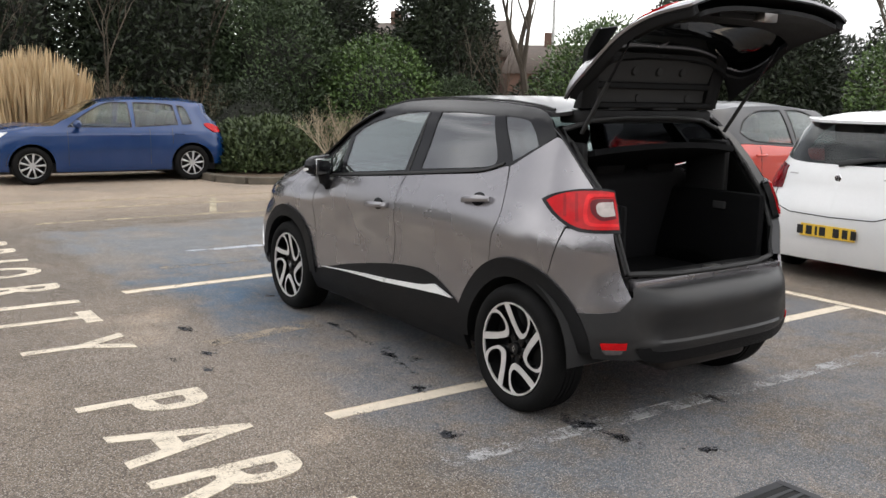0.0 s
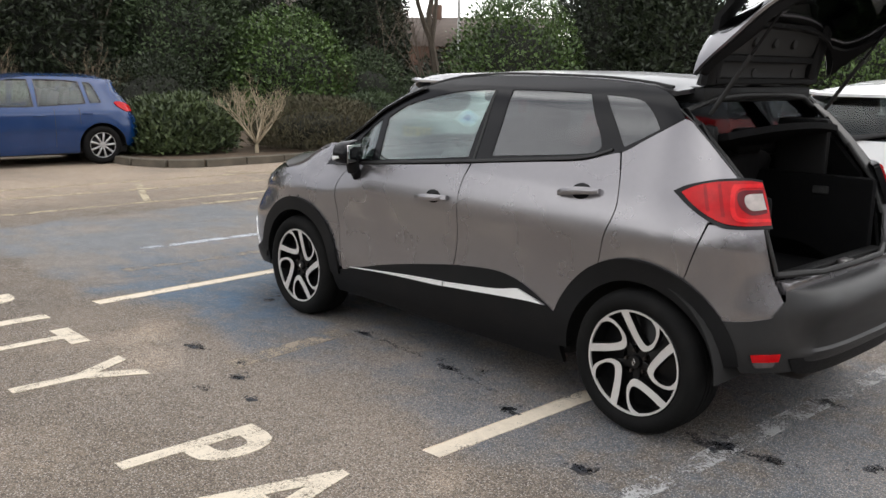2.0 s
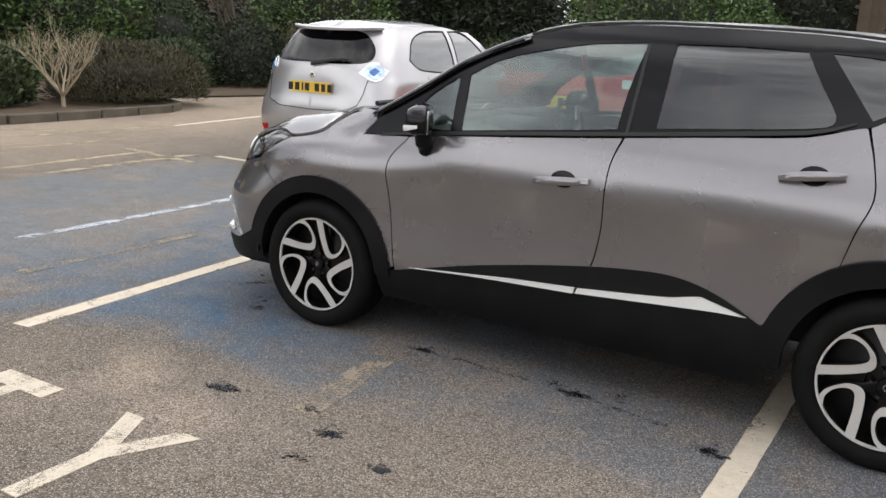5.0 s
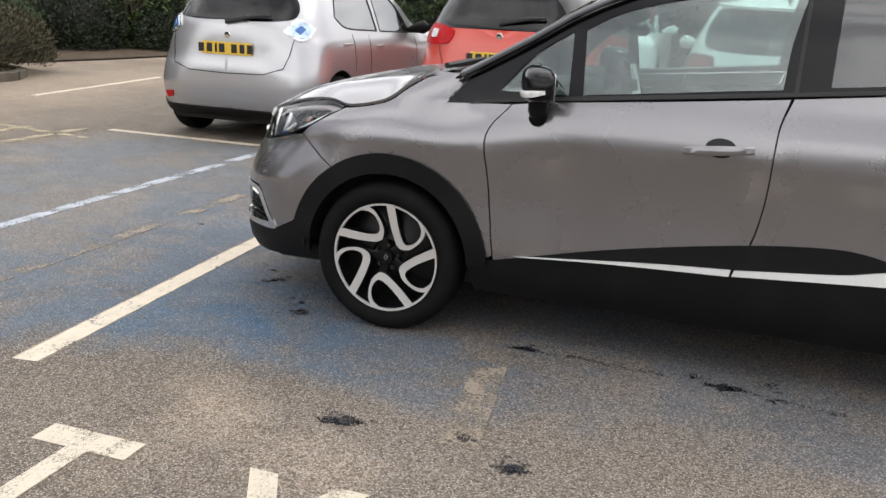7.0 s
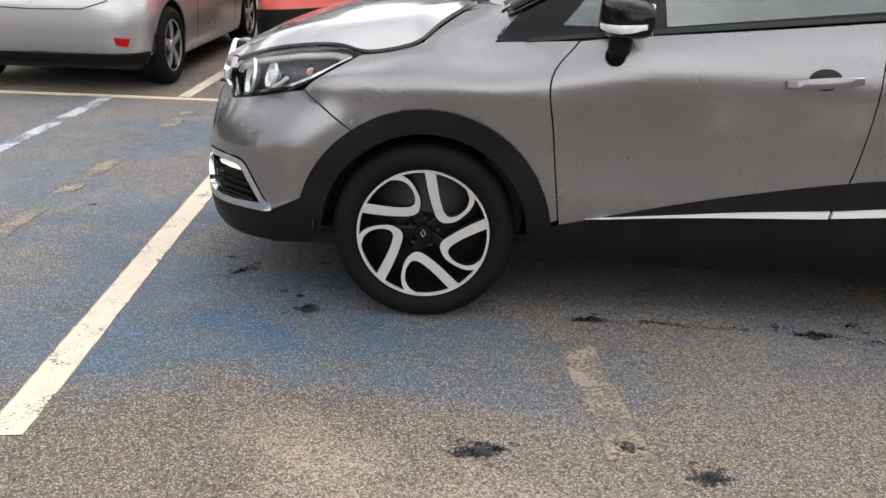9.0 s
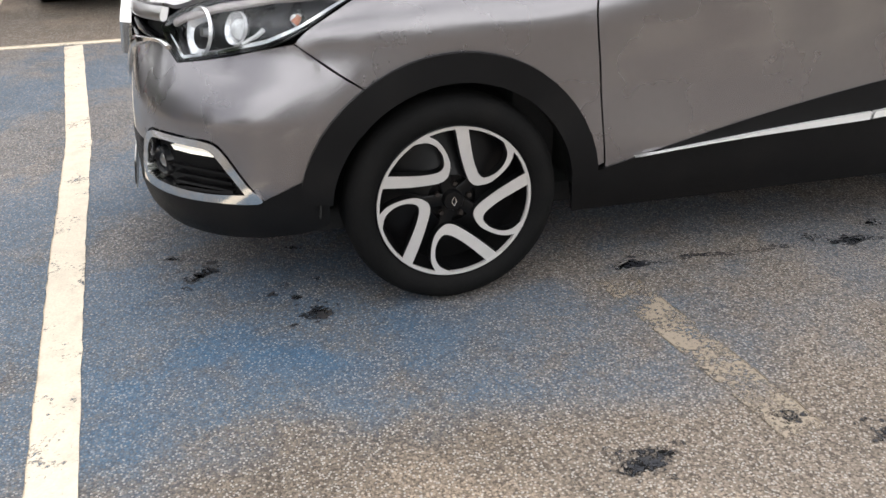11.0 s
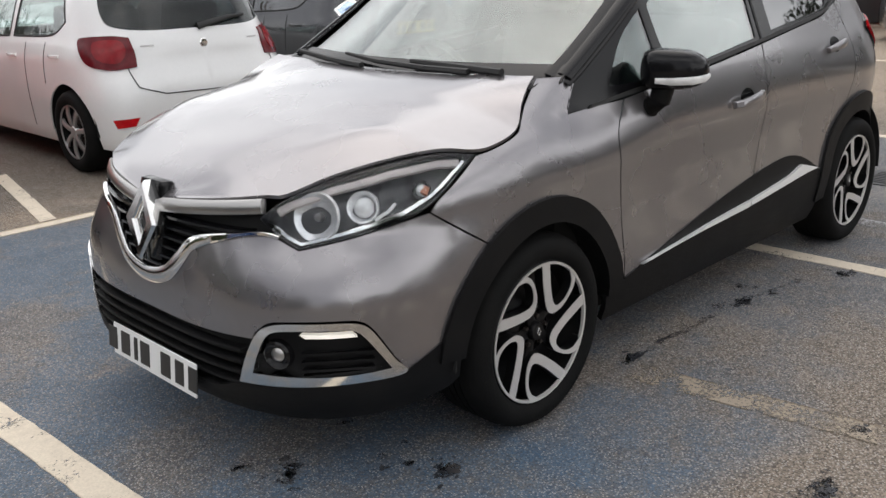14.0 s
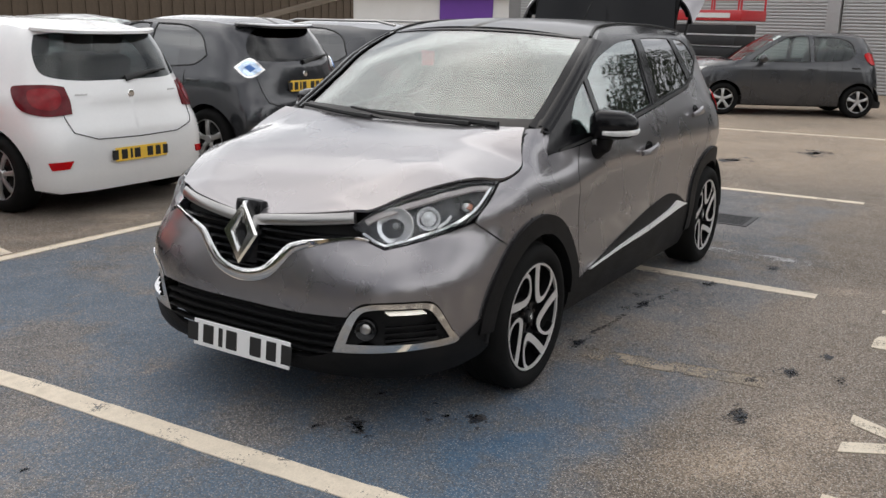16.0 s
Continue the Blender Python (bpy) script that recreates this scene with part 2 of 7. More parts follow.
def fill(outline, holes=(), step=0.05):
    """Triangles that fill an outline in the plane, with inner points for a curved skin."""
    pts = [Vector(p[:2]) for p in outline]
    edges = [(i, (i + 1) % len(pts)) for i in range(len(pts))]
    for h in holes:
        k = len(pts)
        pts += [Vector(p[:2]) for p in h]
        edges += [(k + i, k + (i + 1) % len(h)) for i in range(len(h))]
    rim = np.array([p[:] for p in pts])
    lo, hi = rim.min(0), rim.max(0)
    for u in np.arange(lo[0] + step / 2, hi[0], step):
        for v in np.arange(lo[1] + step / 2, hi[1], step):
            if np.abs(rim - (u, v)).max(1).min() > step * 0.35 and inside((u, v), outline) and not any(inside((u, v), h) for h in holes):
                pts.append(Vector((u, v)))
    vs, _, fs = delaunay_2d_cdt(pts, edges, [], 0, 1e-5)[:3]
    good = []
    for f in fs:
        c = sum((vs[i] for i in f), Vector((0, 0))) / len(f)
        if inside(c, outline) and not any(inside(c, h) for h in holes):
            good.append(list(f))
    return vs, good


def sheet(bm, vs, fs, front, back, flip=False, mirrored=False):
    """Adds a panel with thickness: its skin, its back and the rim between them; the skin's normals follow the true surface."""
    lay = bm.verts.layers.float_vector.get("nrm") or bm.verts.layers.float_vector.new("nrm")
    used = sorted({i for f in fs for i in f})
    a, b, c, d = {}, {}, {}, {}
    e = 0.003
    for i in used:
        u, v = vs[i]
        p, q = front(u, v), back(u, v)
        n = (front(u + e, v) - front(u - e, v)).cross(front(u, v + e) - front(u, v - e))
        n = n.normalized() if n.length > 1e-12 else (p - q).normalized()
        if n.dot(p - q) < 0:
            n = -n
        a[i], b[i] = bm.verts.new(p), bm.verts.new(q)
        a[i][lay], b[i][lay] = n, -n
    count = {}
    for f in fs:
        tri = f if not flip else f[::-1]
        bm.faces.new([a[i] for i in tri])
        bm.faces.new([b[i] for i in tri[::-1]])
        for j in range(len(tri)):
            count[(tri[j], tri[(j + 1) % len(tri)])] = 1
    for i, j in list(count):
        if (j, i) not in count and not (abs(a[i].co.y) < 0.0015 and abs(a[j].co.y) < 0.0015 and mirrored):
            for k in (i, j):
                if k not in c:
                    c[k], d[k] = bm.verts.new(a[k].co), bm.verts.new(b[k].co)
            bm.faces.new([c[j], c[i], d[i], d[j]])


def skin(shape, outline, out=0.0, thick=0.012, holes=(), step=0.05, sides=(1,), move=None):
    """A panel of a car's skin from an outline in (s, z), for one side or for both in one mesh."""
    vs, fs = fill(outline, holes, step)
    bm = bmesh.new()
    for side in sides:
        def lay(d):
            def f(s, z):
                p = shape.at(s, z) + shape.normal(s, z) * d
                p = Vector((p.x, p.y * side, p.z))
                return move @ p if move else p
            return f
        sheet(bm, vs, fs, lay(out), lay(out - thick), flip=(side > 0), mirrored=len(sides) == 2)
    if len(sides) == 2:
        bmesh.ops.remove_doubles(bm, verts=[v for v in bm.verts if abs(v.co.y) < 0.0015], dist=0.0012)
    return bm


def strip(path, width, height, n_up, closed=False):
    """A bar of rectangular section along a path of points, its height along n_up (a vector or one for each point)."""
    bm, rings, k = bmesh.new(), [], len(path)
    for i, p in enumerate(path):
        p = Vector(p)
        a = Vector(path[(i - 1) % k] if closed or i else path[0])
        b = Vector(path[(i + 1) % k] if closed or i < k - 1 else path[-1])
        up = Vector(n_up[i] if isinstance(n_up, list) else n_up).normalized()
        side = (b - a).cross(up).normalized()
        w = width[i] if isinstance(width, list) else width
        rings.append([bm.verts.new(p + side * w * x + up * height * y) for x, y in ((-0.5, -0.5), (0.5, -0.5), (0.5, 0.25), (0.32, 0.5), (-0.32, 0.5), (-0.5, 0.25))])
    for i in range(k if closed else k - 1):
        r, q = rings[i], rings[(i + 1) % k]
        for j in range(6):
            bm.faces.new([r[j], r[(j + 1) % 6], q[(j + 1) % 6], q[j]])
    if not closed:
        bm.faces.new(rings[0][::-1])
        bm.faces.new(rings[-1])
    bmesh.ops.recalc_face_normals(bm, faces=bm.faces)
    return bm


def tube(path, radius, sides=8, caps=True):
    """A round bar along a path; radius is a number or one for each point."""
    bm, rings = bmesh.new(), []
    for i, p in enumerate(path):
        p = Vector(p)
        d = (Vector(path[min(i + 1, len(path) - 1)]) - Vector(path[max(i - 1, 0)])).normalized()
        u = d.orthogonal().normalized()
        v = d.cross(u)
        r = radius[i] if isinstance(radius, (list, tuple)) else radius
        rings.append([bm.verts.new(p + (u * math.cos(t) + v * math.sin(t)) * r) for t in (2 * math.pi * j / sides for j in range(sides))])
    for r, q in zip(rings, rings[1:]):
        for j in range(sides):
            bm.faces.new([r[j], r[(j + 1) % sides], q[(j + 1) % sides], q[j]])
    if caps:
        bm.faces.new(rings[0][::-1])
        bm.faces.new(rings[-1])
    bmesh.ops.recalc_face_normals(bm, faces=bm.faces)
    return bm


def block(x0, x1, y0, y1, z0, z1, bevel=0.02, seg=2):
    bm = bmesh.new()
    bmesh.ops.create_cube(bm, size=1, matrix=Matrix.LocRotScale(((x0 + x1) / 2, (y0 + y1) / 2, (z0 + z1) / 2), None, (x1 - x0, y1 - y0, z1 - z0)))
    if bevel:
        bmesh.ops.bevel(bm, geom=bm.edges[:], offset=bevel, segments=seg, affect="EDGES", profile=0.6)
    return bm


def join(*bms):
    out = bms[0]
    for b in bms[1:]:
        me = bpy.data.meshes.new("tmp")
        b.to_mesh(me)
        b.free()
        out.from_mesh(me)
        bpy.data.meshes.remove(me)
    return out


def lathe(profile, n=48, axis_y=0.0):
    """A turned body round the y axis from (radius, y) points."""
    bm, rings = bmesh.new(), []
    for i in range(n):
        a = 2 * math.pi * i / n
        rings.append([bm.verts.new((r * math.cos(a), y, r * math.sin(a))) for r, y in profile])
    for i in range(n):
        p, q = rings[i], rings[(i + 1) % n]
        for j in range(len(profile) - 1):
            if profile[j][0] + profile[j + 1][0] > 1e-6:
                bm.faces.new([p[j], q[j], q[j + 1], p[j + 1]])
    bmesh.ops.remove_doubles(bm, verts=bm.verts, dist=1e-5)
    bmesh.ops.recalc_face_normals(bm, faces=bm.faces)
    return bm


def grid(rows):
    """A skin through rows of points."""
    bm = bmesh.new()
    v = [[bm.verts.new(p) for p in r] for r in rows]
    for a, b in zip(v, v[1:]):
        for j in range(len(a) - 1):
            bm.faces.new([a[j], a[j + 1], b[j + 1], b[j]])
    return bm


def thicken(bm, d):
    """Gives an open skin a thickness d against its normals."""
    bmesh.ops.recalc_face_normals(bm, faces=bm.faces)
    bmesh.ops.solidify(bm, geom=bm.faces[:], thickness=d)
    bmesh.ops.recalc_face_normals(bm, faces=bm.faces)
    return bm


def weld(bm):
    """Joins the two halves of a panel along the car's middle."""
    bmesh.ops.remove_doubles(bm, verts=[v for v in bm.verts if abs(v.co.y) < 0.0015], dist=0.0012)
    return bm


# ---- car skins ----
def curve(pts):
    """A smooth monotone curve through (x, y) points."""
    xs = np.array([p[0] for p in pts], float)
    ys = np.array([p[1] for p in pts], float)
    d = np.diff(ys) / np.diff(xs)
    m = np.zeros(len(xs))
    m[0], m[-1] = d[0], d[-1]
    for i in range(1, len(xs) - 1):
        m[i] = 0 if d[i - 1] * d[i] <= 0 else 2 * d[i - 1] * d[i] / (d[i - 1] + d[i])

    def f(x):
        x = min(max(x, xs[0]), xs[-1])
        i = min(max(int(np.searchsorted(xs, x)) - 1, 0), len(xs) - 2)
        h = xs[i + 1] - xs[i]
        t = (x - xs[i]) / h
        return float(ys[i] * (1 + 2 * t) * (1 - t) ** 2 + m[i] * h * t * (1 - t) ** 2
                     + ys[i + 1] * t * t * (3 - 2 * t) + m[i + 1] * h * t * t * (t - 1))
    return f


class Shape:
    """The skin of a car: half width by height, wrapped round the nose and the tail."""

    def __init__(self, section, nose, tail, xf, xr, nf=3.2, nr=3.2, top=None, bumps=(), bow=0.02, mid=1.3, foot=2.3, pull=None, front=None):
        self.section, self.nose, self.tail = curve(section), curve(nose), curve(tail)
        self.xf, self.xr = xf, xr
        self.top, self.bumps, self.bow, self.mid = curve(top) if top else None, bumps, bow, mid
        self.foot, self.pull, self.front = foot, curve(pull) if pull else None, curve(front) if front else None
        self.nf, self.nr = (curve(v) if isinstance(v, list) else (lambda z, v=v: v) for v in (nf, nr))

    def half(self, x, z):
        y = self.section(z) - self.bow * ((x - self.mid) / 1.3) ** 2 * min(1, max(0, (z - 0.3) / 0.6))
        for bx, bz, sx, sz, h in self.bumps:
            y += h * math.exp(-((x - bx) / sx) ** 2 - ((z - bz) / sz) ** 2)
        if self.front and x > 2.5:
            y += self.front(z) * min(1, (x - 2.5) / 0.4)
        if self.pull and z > 0.82:
            y -= self.pull(x) * min(1, (z - 0.82) / 0.18) ** 1.15
        if self.top and x > self.foot:
            d = min(max((z - self.top(x) + 0.2) / 0.2, 0), 0.98)
            y -= 0.2 * (1 - math.sqrt(1 - d * d)) * min(1, (x - self.foot) / 0.25)
        return y

    def at(self, s, z):
        """The point at s metres along the side, round the nose (s > xf) or the tail (s < xr)."""
        if self.xr <= s <= self.xf:
            return Vector((s, self.half(s, z), z))
        if s > self.xf:
            a, w, far, n = (s - self.xf) / 0.9, self.half(self.xf, z), self.nose(z) - self.xf, self.nf(z)
            if self.top:
                w = self.half(self.xf + 0.45 * min(a, 1), z)
        else:
            a, w, far, n = (self.xr - s) / 0.9, self.half(self.xr, z), self.xr - self.tail(z), self.nr(z)
        c, k = math.cos(a), math.sin(a)
        r = (abs(c / w) ** n + abs(k / far) ** n) ** (-1 / n)
        x = self.xf + r * k if s > self.xf else self.xr - r * k
        return Vector((x, r * c, z))

    def normal(self, s, z):
        e = 0.004
        u = self.at(s + e, z) - self.at(s - e, z)
        v = self.at(s, z + e) - self.at(s, z - e)
        n = v.cross(u)
        return n.normalized() if n.length > 1e-9 else Vector((0, 1, 0))


crossover_skin = Shape(
    section=[(0.15, 0.76), (0.22, 0.80), (0.32, 0.838), (0.45, 0.853), (0.53, 0.848), (0.63, 0.843), (0.73, 0.846), (0.82, 0.857), (0.88, 0.864), (0.94, 0.858), (1.0, 0.842),
             (1.06, 0.822), (1.12, 0.796), (1.3, 0.72), (1.48, 0.645), (1.56, 0.55)],
    nose=[(0.15, 3.36), (0.22, 3.46), (0.3, 3.505), (0.42, 3.51), (0.52, 3.505), (0.62, 3.49), (0.73, 3.47), (0.80, 3.455), (0.84, 3.44), (0.88, 3.41), (0.95, 3.29), (1.1, 3.04)],
    tail=[(0.2, -0.5), (0.3, -0.6), (0.45, -0.645), (0.6, -0.635), (0.7, -0.605), (0.78, -0.58), (0.95, -0.55), (1.15, -0.49), (1.3, -0.40), (1.45, -0.32), (1.56, -0.2)],
    xf=2.6, xr=0.15, nf=[(0.25, 3.4), (0.58, 3.35), (0.70, 2.85), (0.78, 2.5), (0.95, 2.5)], nr=3.2,
    top=[(1.7, 1.3), (2.2, 1.20), (2.5, 1.155), (2.84, 1.03), (3.1, 0.96), (3.5, 0.93)],
    bumps=((0.0, 0.86, 0.5, 0.2, 0.016), (2.6, 0.72, 0.45, 0.22, 0.018)),
    pull=[(1.0, 0.0), (1.85, 0.0), (2.1, 0.03), (2.38, 0.062), (2.6, 0.05), (2.84, 0.055), (3.2, 0.05)],
    front=[(0.45, 0.0), (0.53, 0.010), (0.63, 0.021), (0.73, 0.017), (0.82, 0.004), (0.88, 0.0)])


# ---- the grey crossover ----
NOSE, TAIL = 2.6 + 0.45 * math.pi, 0.15 - 0.45 * math.pi


LOOP_SPOKE = [(-u, v) for u, v in loop([(0.062, 0.966, 1), (0.115, 0.60), (0.19, 0.29), (0.25, 0.190), (0.335, 0.155), (0.49, 0.180), (0.65, 0.298), (0.752, 0.425), (0.79, 0.555, 1), (0.65, 0.72, 1),
                                          (0.695, 0.60), (0.705, 0.51), (0.665, 0.40), (0.57, 0.30), (0.45, 0.25), (0.375, 0.265), (0.322, 0.345), (0.268, 0.56), (0.222, 0.942, 1)], 5)]


def wheel(parent, name, r_tyre, r_rim, width, style, at, mirror):
    """A wheel with its tyre and trim; the outer face looks along +y."""
    o = -width / 2
    hub = part(name, lathe([(0.0, o - 0.05), (0.07, o - 0.05), (0.075, o - 0.035), (r_rim * 0.55, o - 0.06), (r_rim * 0.9, o - 0.075), (r_rim * 0.985, o - 0.02),
                            (r_rim * 1.0, o + 0.004), (r_rim * 1.03, o - 0.002), (r_rim * 1.03, o - width * 0.95), (r_rim * 0.9, o - width), (0, o - width)]), style[0], parent)
    t = r_tyre - r_rim
    tyre = [(r_rim * 1.0, o - 0.006), (r_rim * 1.035, o + 0.006), (r_rim + t * 0.28, o + 0.016), (r_rim + t * 0.55, o + 0.018), (r_rim + t * 0.78, o + 0.008),
            (r_rim + t * 0.92, o - 0.010), (r_tyre * 0.995, o - 0.03)]
    for g in range(4):
        y = o - 0.045 - g * (width - 0.09) / 4
        tyre += [(r_tyre, y), (r_tyre, y - 0.024), (r_tyre - 0.007, y - 0.026), (r_tyre - 0.007, y - 0.033)]
    tyre += [(r_tyre * 0.99, o - width + 0.02), (r_rim + t * 0.5, o - width - 0.012), (r_rim, o - width + 0.01)]
    part("tyre", lathe(tyre, 56), RUBBER, hub, "black rubber tyre")
    part("rim_edge", lathe([(r_rim * 0.955, o - 0.004), (r_rim * 0.96, o + 0.006), (r_rim * 0.995, o + 0.007), (r_rim * 1.0, o - 0.004)], 56), style[1], hub)
    if style[2] == "loops":
        for k in range(5):
            a0 = 2 * math.pi * k / 5 + style[3]
            # Each spoke is a flat machined loop: a broad straight leg, a round turn near the hub and a bowed leg back to the rim.
            vs, fs = fill([(u * math.cos(a0) - v * math.sin(a0), u * math.sin(a0) + v * math.cos(a0)) for u, v in LOOP_SPOKE], step=0.09)
            bm = bmesh.new()

            def face(d):
                return lambda u, v: Vector((u * r_rim, o + 0.005 - d - 0.022 * (1 - min(1, math.hypot(u, v))), v * r_rim))
            sheet(bm, vs, fs, face(0), face(0.003), flip=True)
            spoke = part("spoke", bm, style[1], hub, "silver machined spoke")
            bm = bmesh.new()
            sheet(bm, vs, fs, face(0.0035), face(0.035), flip=True)
            part("spoke_body", bm, style[0], spoke, "black painted spoke body")
            web = [(0.1, 0.0, 0.17), (0.22, 0.02, 0.16), (0.36, 0.05, 0.15), (0.45, 0.06, 0.2)]
            part("spoke_root", strip([(r * r_rim * math.cos(a0 + 1.3), o - 0.034, r * r_rim * math.sin(a0 + 1.3)) for r, _, _ in web], [w * r_rim for *_, w in web], 0.012, (0, 1, 0)), style[0], hub)
            part("bolt", lathe([(0, o - 0.018), (0.007, o - 0.018), (0.0085, o - 0.03)], 8), IRON, hub).matrix_local = pose(0.052 * math.cos(a0 + .5), 0, 0.052 * math.sin(a0 + .5))
        part("hub_cap", lathe([(0, o - 0.010), (0.028, o - 0.011), (0.032, o - 0.018), (0.034, o - 0.04)], 24), style[0], hub)
        part("badge", strip([(0.0, o - 0.008, 0.014), (0.008, o - 0.008, 0), (0, o - 0.008, -0.014), (-0.008, o - 0.008, 0)], 0.004, 0.003, (0, 1, 0), True), CHROME, hub)
    else:
        n = style[3]
        for k in range(n):
            a0 = 2 * math.pi * k / n + 0.3
            pts = [(0.0, 0.30), (0.35, 0.27), (0.7, 0.30), (0.98, 0.42)]
            w = [x * r_rim * 4.2 / n for _, x in pts]
            part("spoke", strip([(max(r, .08) * r_rim * math.cos(a0), o - 0.02 + 0.02 * math.sin(r * 3), max(r, .08) * r_rim * math.sin(a0)) for r, _ in pts], w, 0.018, (0, 1, 0)), style[1], hub)
        part("hub_cap", lathe([(0, o + 0.004), (0.04, o + 0.002), (0.05, o - 0.01), (0.055, o - 0.03)], 24), style[1], hub)
    part("brake_disc", lathe([(0, o - 0.09), (r_rim * 0.62, o - 0.09), (r_rim * 0.62, o - 0.11), (0, o - 0.11)], 32), DISC, hub)
    hub.matrix_local = Matrix.Translation(at) @ (pose(0, 0, 0, 0, 0, 180) if mirror else Matrix())
    return hub


def number_plate(parent, m, mat, text_color, bars=(0.075, 0.075, 0.03, 0.075, None, 0.075, 0.065, 0.065)):
    """A registration plate with plain bars for its characters, in the plane of m's x and z."""
    p = part("number_plate", block(-0.26, 0.26, -0.006, 0, -0.0555, 0.0555, 0.003, 1), mat, parent, "number plate with plain dark bars")
    p.matrix_local = m
    x, total = 0, sum((b or 0.03) + 0.012 for b in bars)
    x = -total / 2
    for b in bars:
        if b:
            bar = part("bar", block(x, x + b * 0.8, -0.008, -0.004, -0.039, 0.039, 0.002, 1), text_color, p)
        x += (b or 0.03) + 0.012
    return p


def crossover():
    car = thing("car", "grey metallic crossover with black roof and open tailgate", "car")
    S = crossover_skin
    arcF = arc(2.606, 0.325, 0.447, 0, 180)
    LR = (1, -1)

    for side in LR:
        one = (side,)
        # wings, doors and quarters
        part("front_wing", skin(S, loop([(2.105, 1.012, 1), (2.25, 1.003), (2.383, 0.995, 1), (2.33, 1.062), (2.29, 1.106, 1), (2.44, 1.112, 1), (2.495, 1.080), (2.56, 1.038), (2.625, 0.988), (2.69, 0.966), (2.79, 0.947), (2.862, 0.938, 1),
             (2.93, 0.90), (3.02, 0.845), (3.052, 0.813, 1), (2.95, 0.747), (2.862, 0.69, 1)] + [(*p, 1) for p in arc(2.606, 0.325, 0.44, 55, 170)] + [(2.165, 0.385, 1), (2.136, 0.40, 1), (2.172, 0.70), (2.192, 0.89)], 5), 0, 0.012, sides=one), GREY, car)
        fd = part("front_door", skin(S, loop([(2.098, 1.012, 1), (1.94, 1.033), (1.5, 1.07), (1.082, 1.108, 1), (1.111, 0.998), (1.122, 0.752), (1.144, 0.61), (1.158, 0.568, 1),
             (1.4, 0.534), (1.684, 0.481), (2.128, 0.378, 1), (2.166, 0.70), (2.186, 0.89)], 5), 0, 0.012, sides=one), GREY, car)
        rd = part("rear_door", skin(S, loop([(1.07, 1.110, 1), (0.75, 1.142), (0.43, 1.172), (0.33, 1.192), (0.235, 1.222), (0.20, 1.226, 1), (0.157, 1.1), (0.138, 0.991), (0.178, 0.871), (0.213, 0.735, 1)]
             + [(*p, 1) for p in arc(0, 0.325, 0.462, 61, 20)] + [(0.46, 0.462, 1), (0.616, 0.541), (0.776, 0.587), (0.94, 0.589), (1.15, 0.57, 1), (1.138, 0.61), (1.117, 0.752), (1.105, 0.998)], 5), 0, 0.012, sides=one), GREY, car)
        part("rear_quarter", skin(S, loop([(0.19, 1.228, 1), (0.08, 1.285), (-0.034, 1.337), (-0.14, 1.385, 1), (-0.18, 1.375), (-0.316, 1.262), (-0.468, 1.10), (-0.53, 0.968, 1), (-0.304, 0.982, 1), (-0.262, 0.87), (-0.222, 0.736, 1)] + [(*p, 1) for p in arc(0, 0.325, 0.462, 118, 63, 8)] + [(0.172, 0.871), (0.132, 0.991), (0.151, 1.1)], 5), 0, 0.012, sides=one), GREY, car)
        part("rear_bumper_corner", skin(S, loop([(-0.31, 0.972, 1), (-0.533, 0.958, 1), (-0.55, 0.88), (-0.583, 0.76), (-0.612, 0.70, 1), (-0.634, 0.655, 1), (-0.575, 0.595, 1), (-0.477, 0.581), (-0.385, 0.574, 1)]
             + [(*p, 1) for p in arc(0, 0.325, 0.462, 147, 119, 6)] + [(-0.268, 0.87)], 5), 0.0, 0.012, sides=one), GREY, car)
        # black sills with their bright strips, and the arch lips
        sill = part("sill_cladding", skin(S, loop([(2.215, 0.235, 1), (2.238, 0.35, 1), (2.165, 0.354, 1), (2.16, 0.375, 1), (1.684, 0.485), (1.219, 0.564), (0.94, 0.593), (0.776, 0.591), (0.616, 0.548), (0.43, 0.455, 1), (0.42, 0.21, 1)], 6), 0.004, 0.02, sides=one), TRIM, car, "black plastic sill cladding")
        for pts in ([(2.04, 0.413, 1), (1.52, 0.456), (1.207, 0.474, 1), (1.212, 0.450, 1), (1.68, 0.435)], [(1.194, 0.474, 1), (0.83, 0.506), (0.72, 0.528), (0.685, 0.534, 1), (0.505, 0.488, 1), (0.64, 0.486), (1.202, 0.452, 1)]):
            part("bright_strip", skin(S, loop(pts, 6), 0.018, 0.016, sides=one, step=0.04), BRIGHT, sill, "polished bright metal strip")
        for cx, ro, a0, a1, nm in ((2.606, 0.452, 6, 177, "front_arch_lip"), (0.0, 0.466, -2, 171, "rear_arch_lip")):
            part(nm, skin(S, arc(cx, 0.325, ro, a0, a1, 26) + arc(cx, 0.325, 0.368, a1, a0, 26), 0.014, 0.05, sides=one, step=0.06), TRIM, car, "black plastic wheel arch trim")
        # greenhouse
        vent = loop([(2.16, 1.060, 1), (1.876, 1.064, 1), (1.893, 1.300, 1), (2.03, 1.208)], 5)
        fgl = loop([(1.822, 1.070, 1), (1.845, 1.308, 1), (1.745, 1.364), (1.63, 1.404), (1.40, 1.455), (1.24, 1.475), (1.06, 1.485, 1), (1.10, 1.30), (1.112, 1.140, 1)], 6)
        rgl = loop([(0.945, 1.485, 1), (0.70, 1.488), (0.45, 1.480, 1), (0.385, 1.37), (0.31, 1.25), (0.37, 1.212), (0.955, 1.158, 1)], 6)
        qgl = loop([(0.365, 1.478, 1), (0.18, 1.462), (0.065, 1.405), (-0.005, 1.338, 1), (0.19, 1.252, 1)], 6)
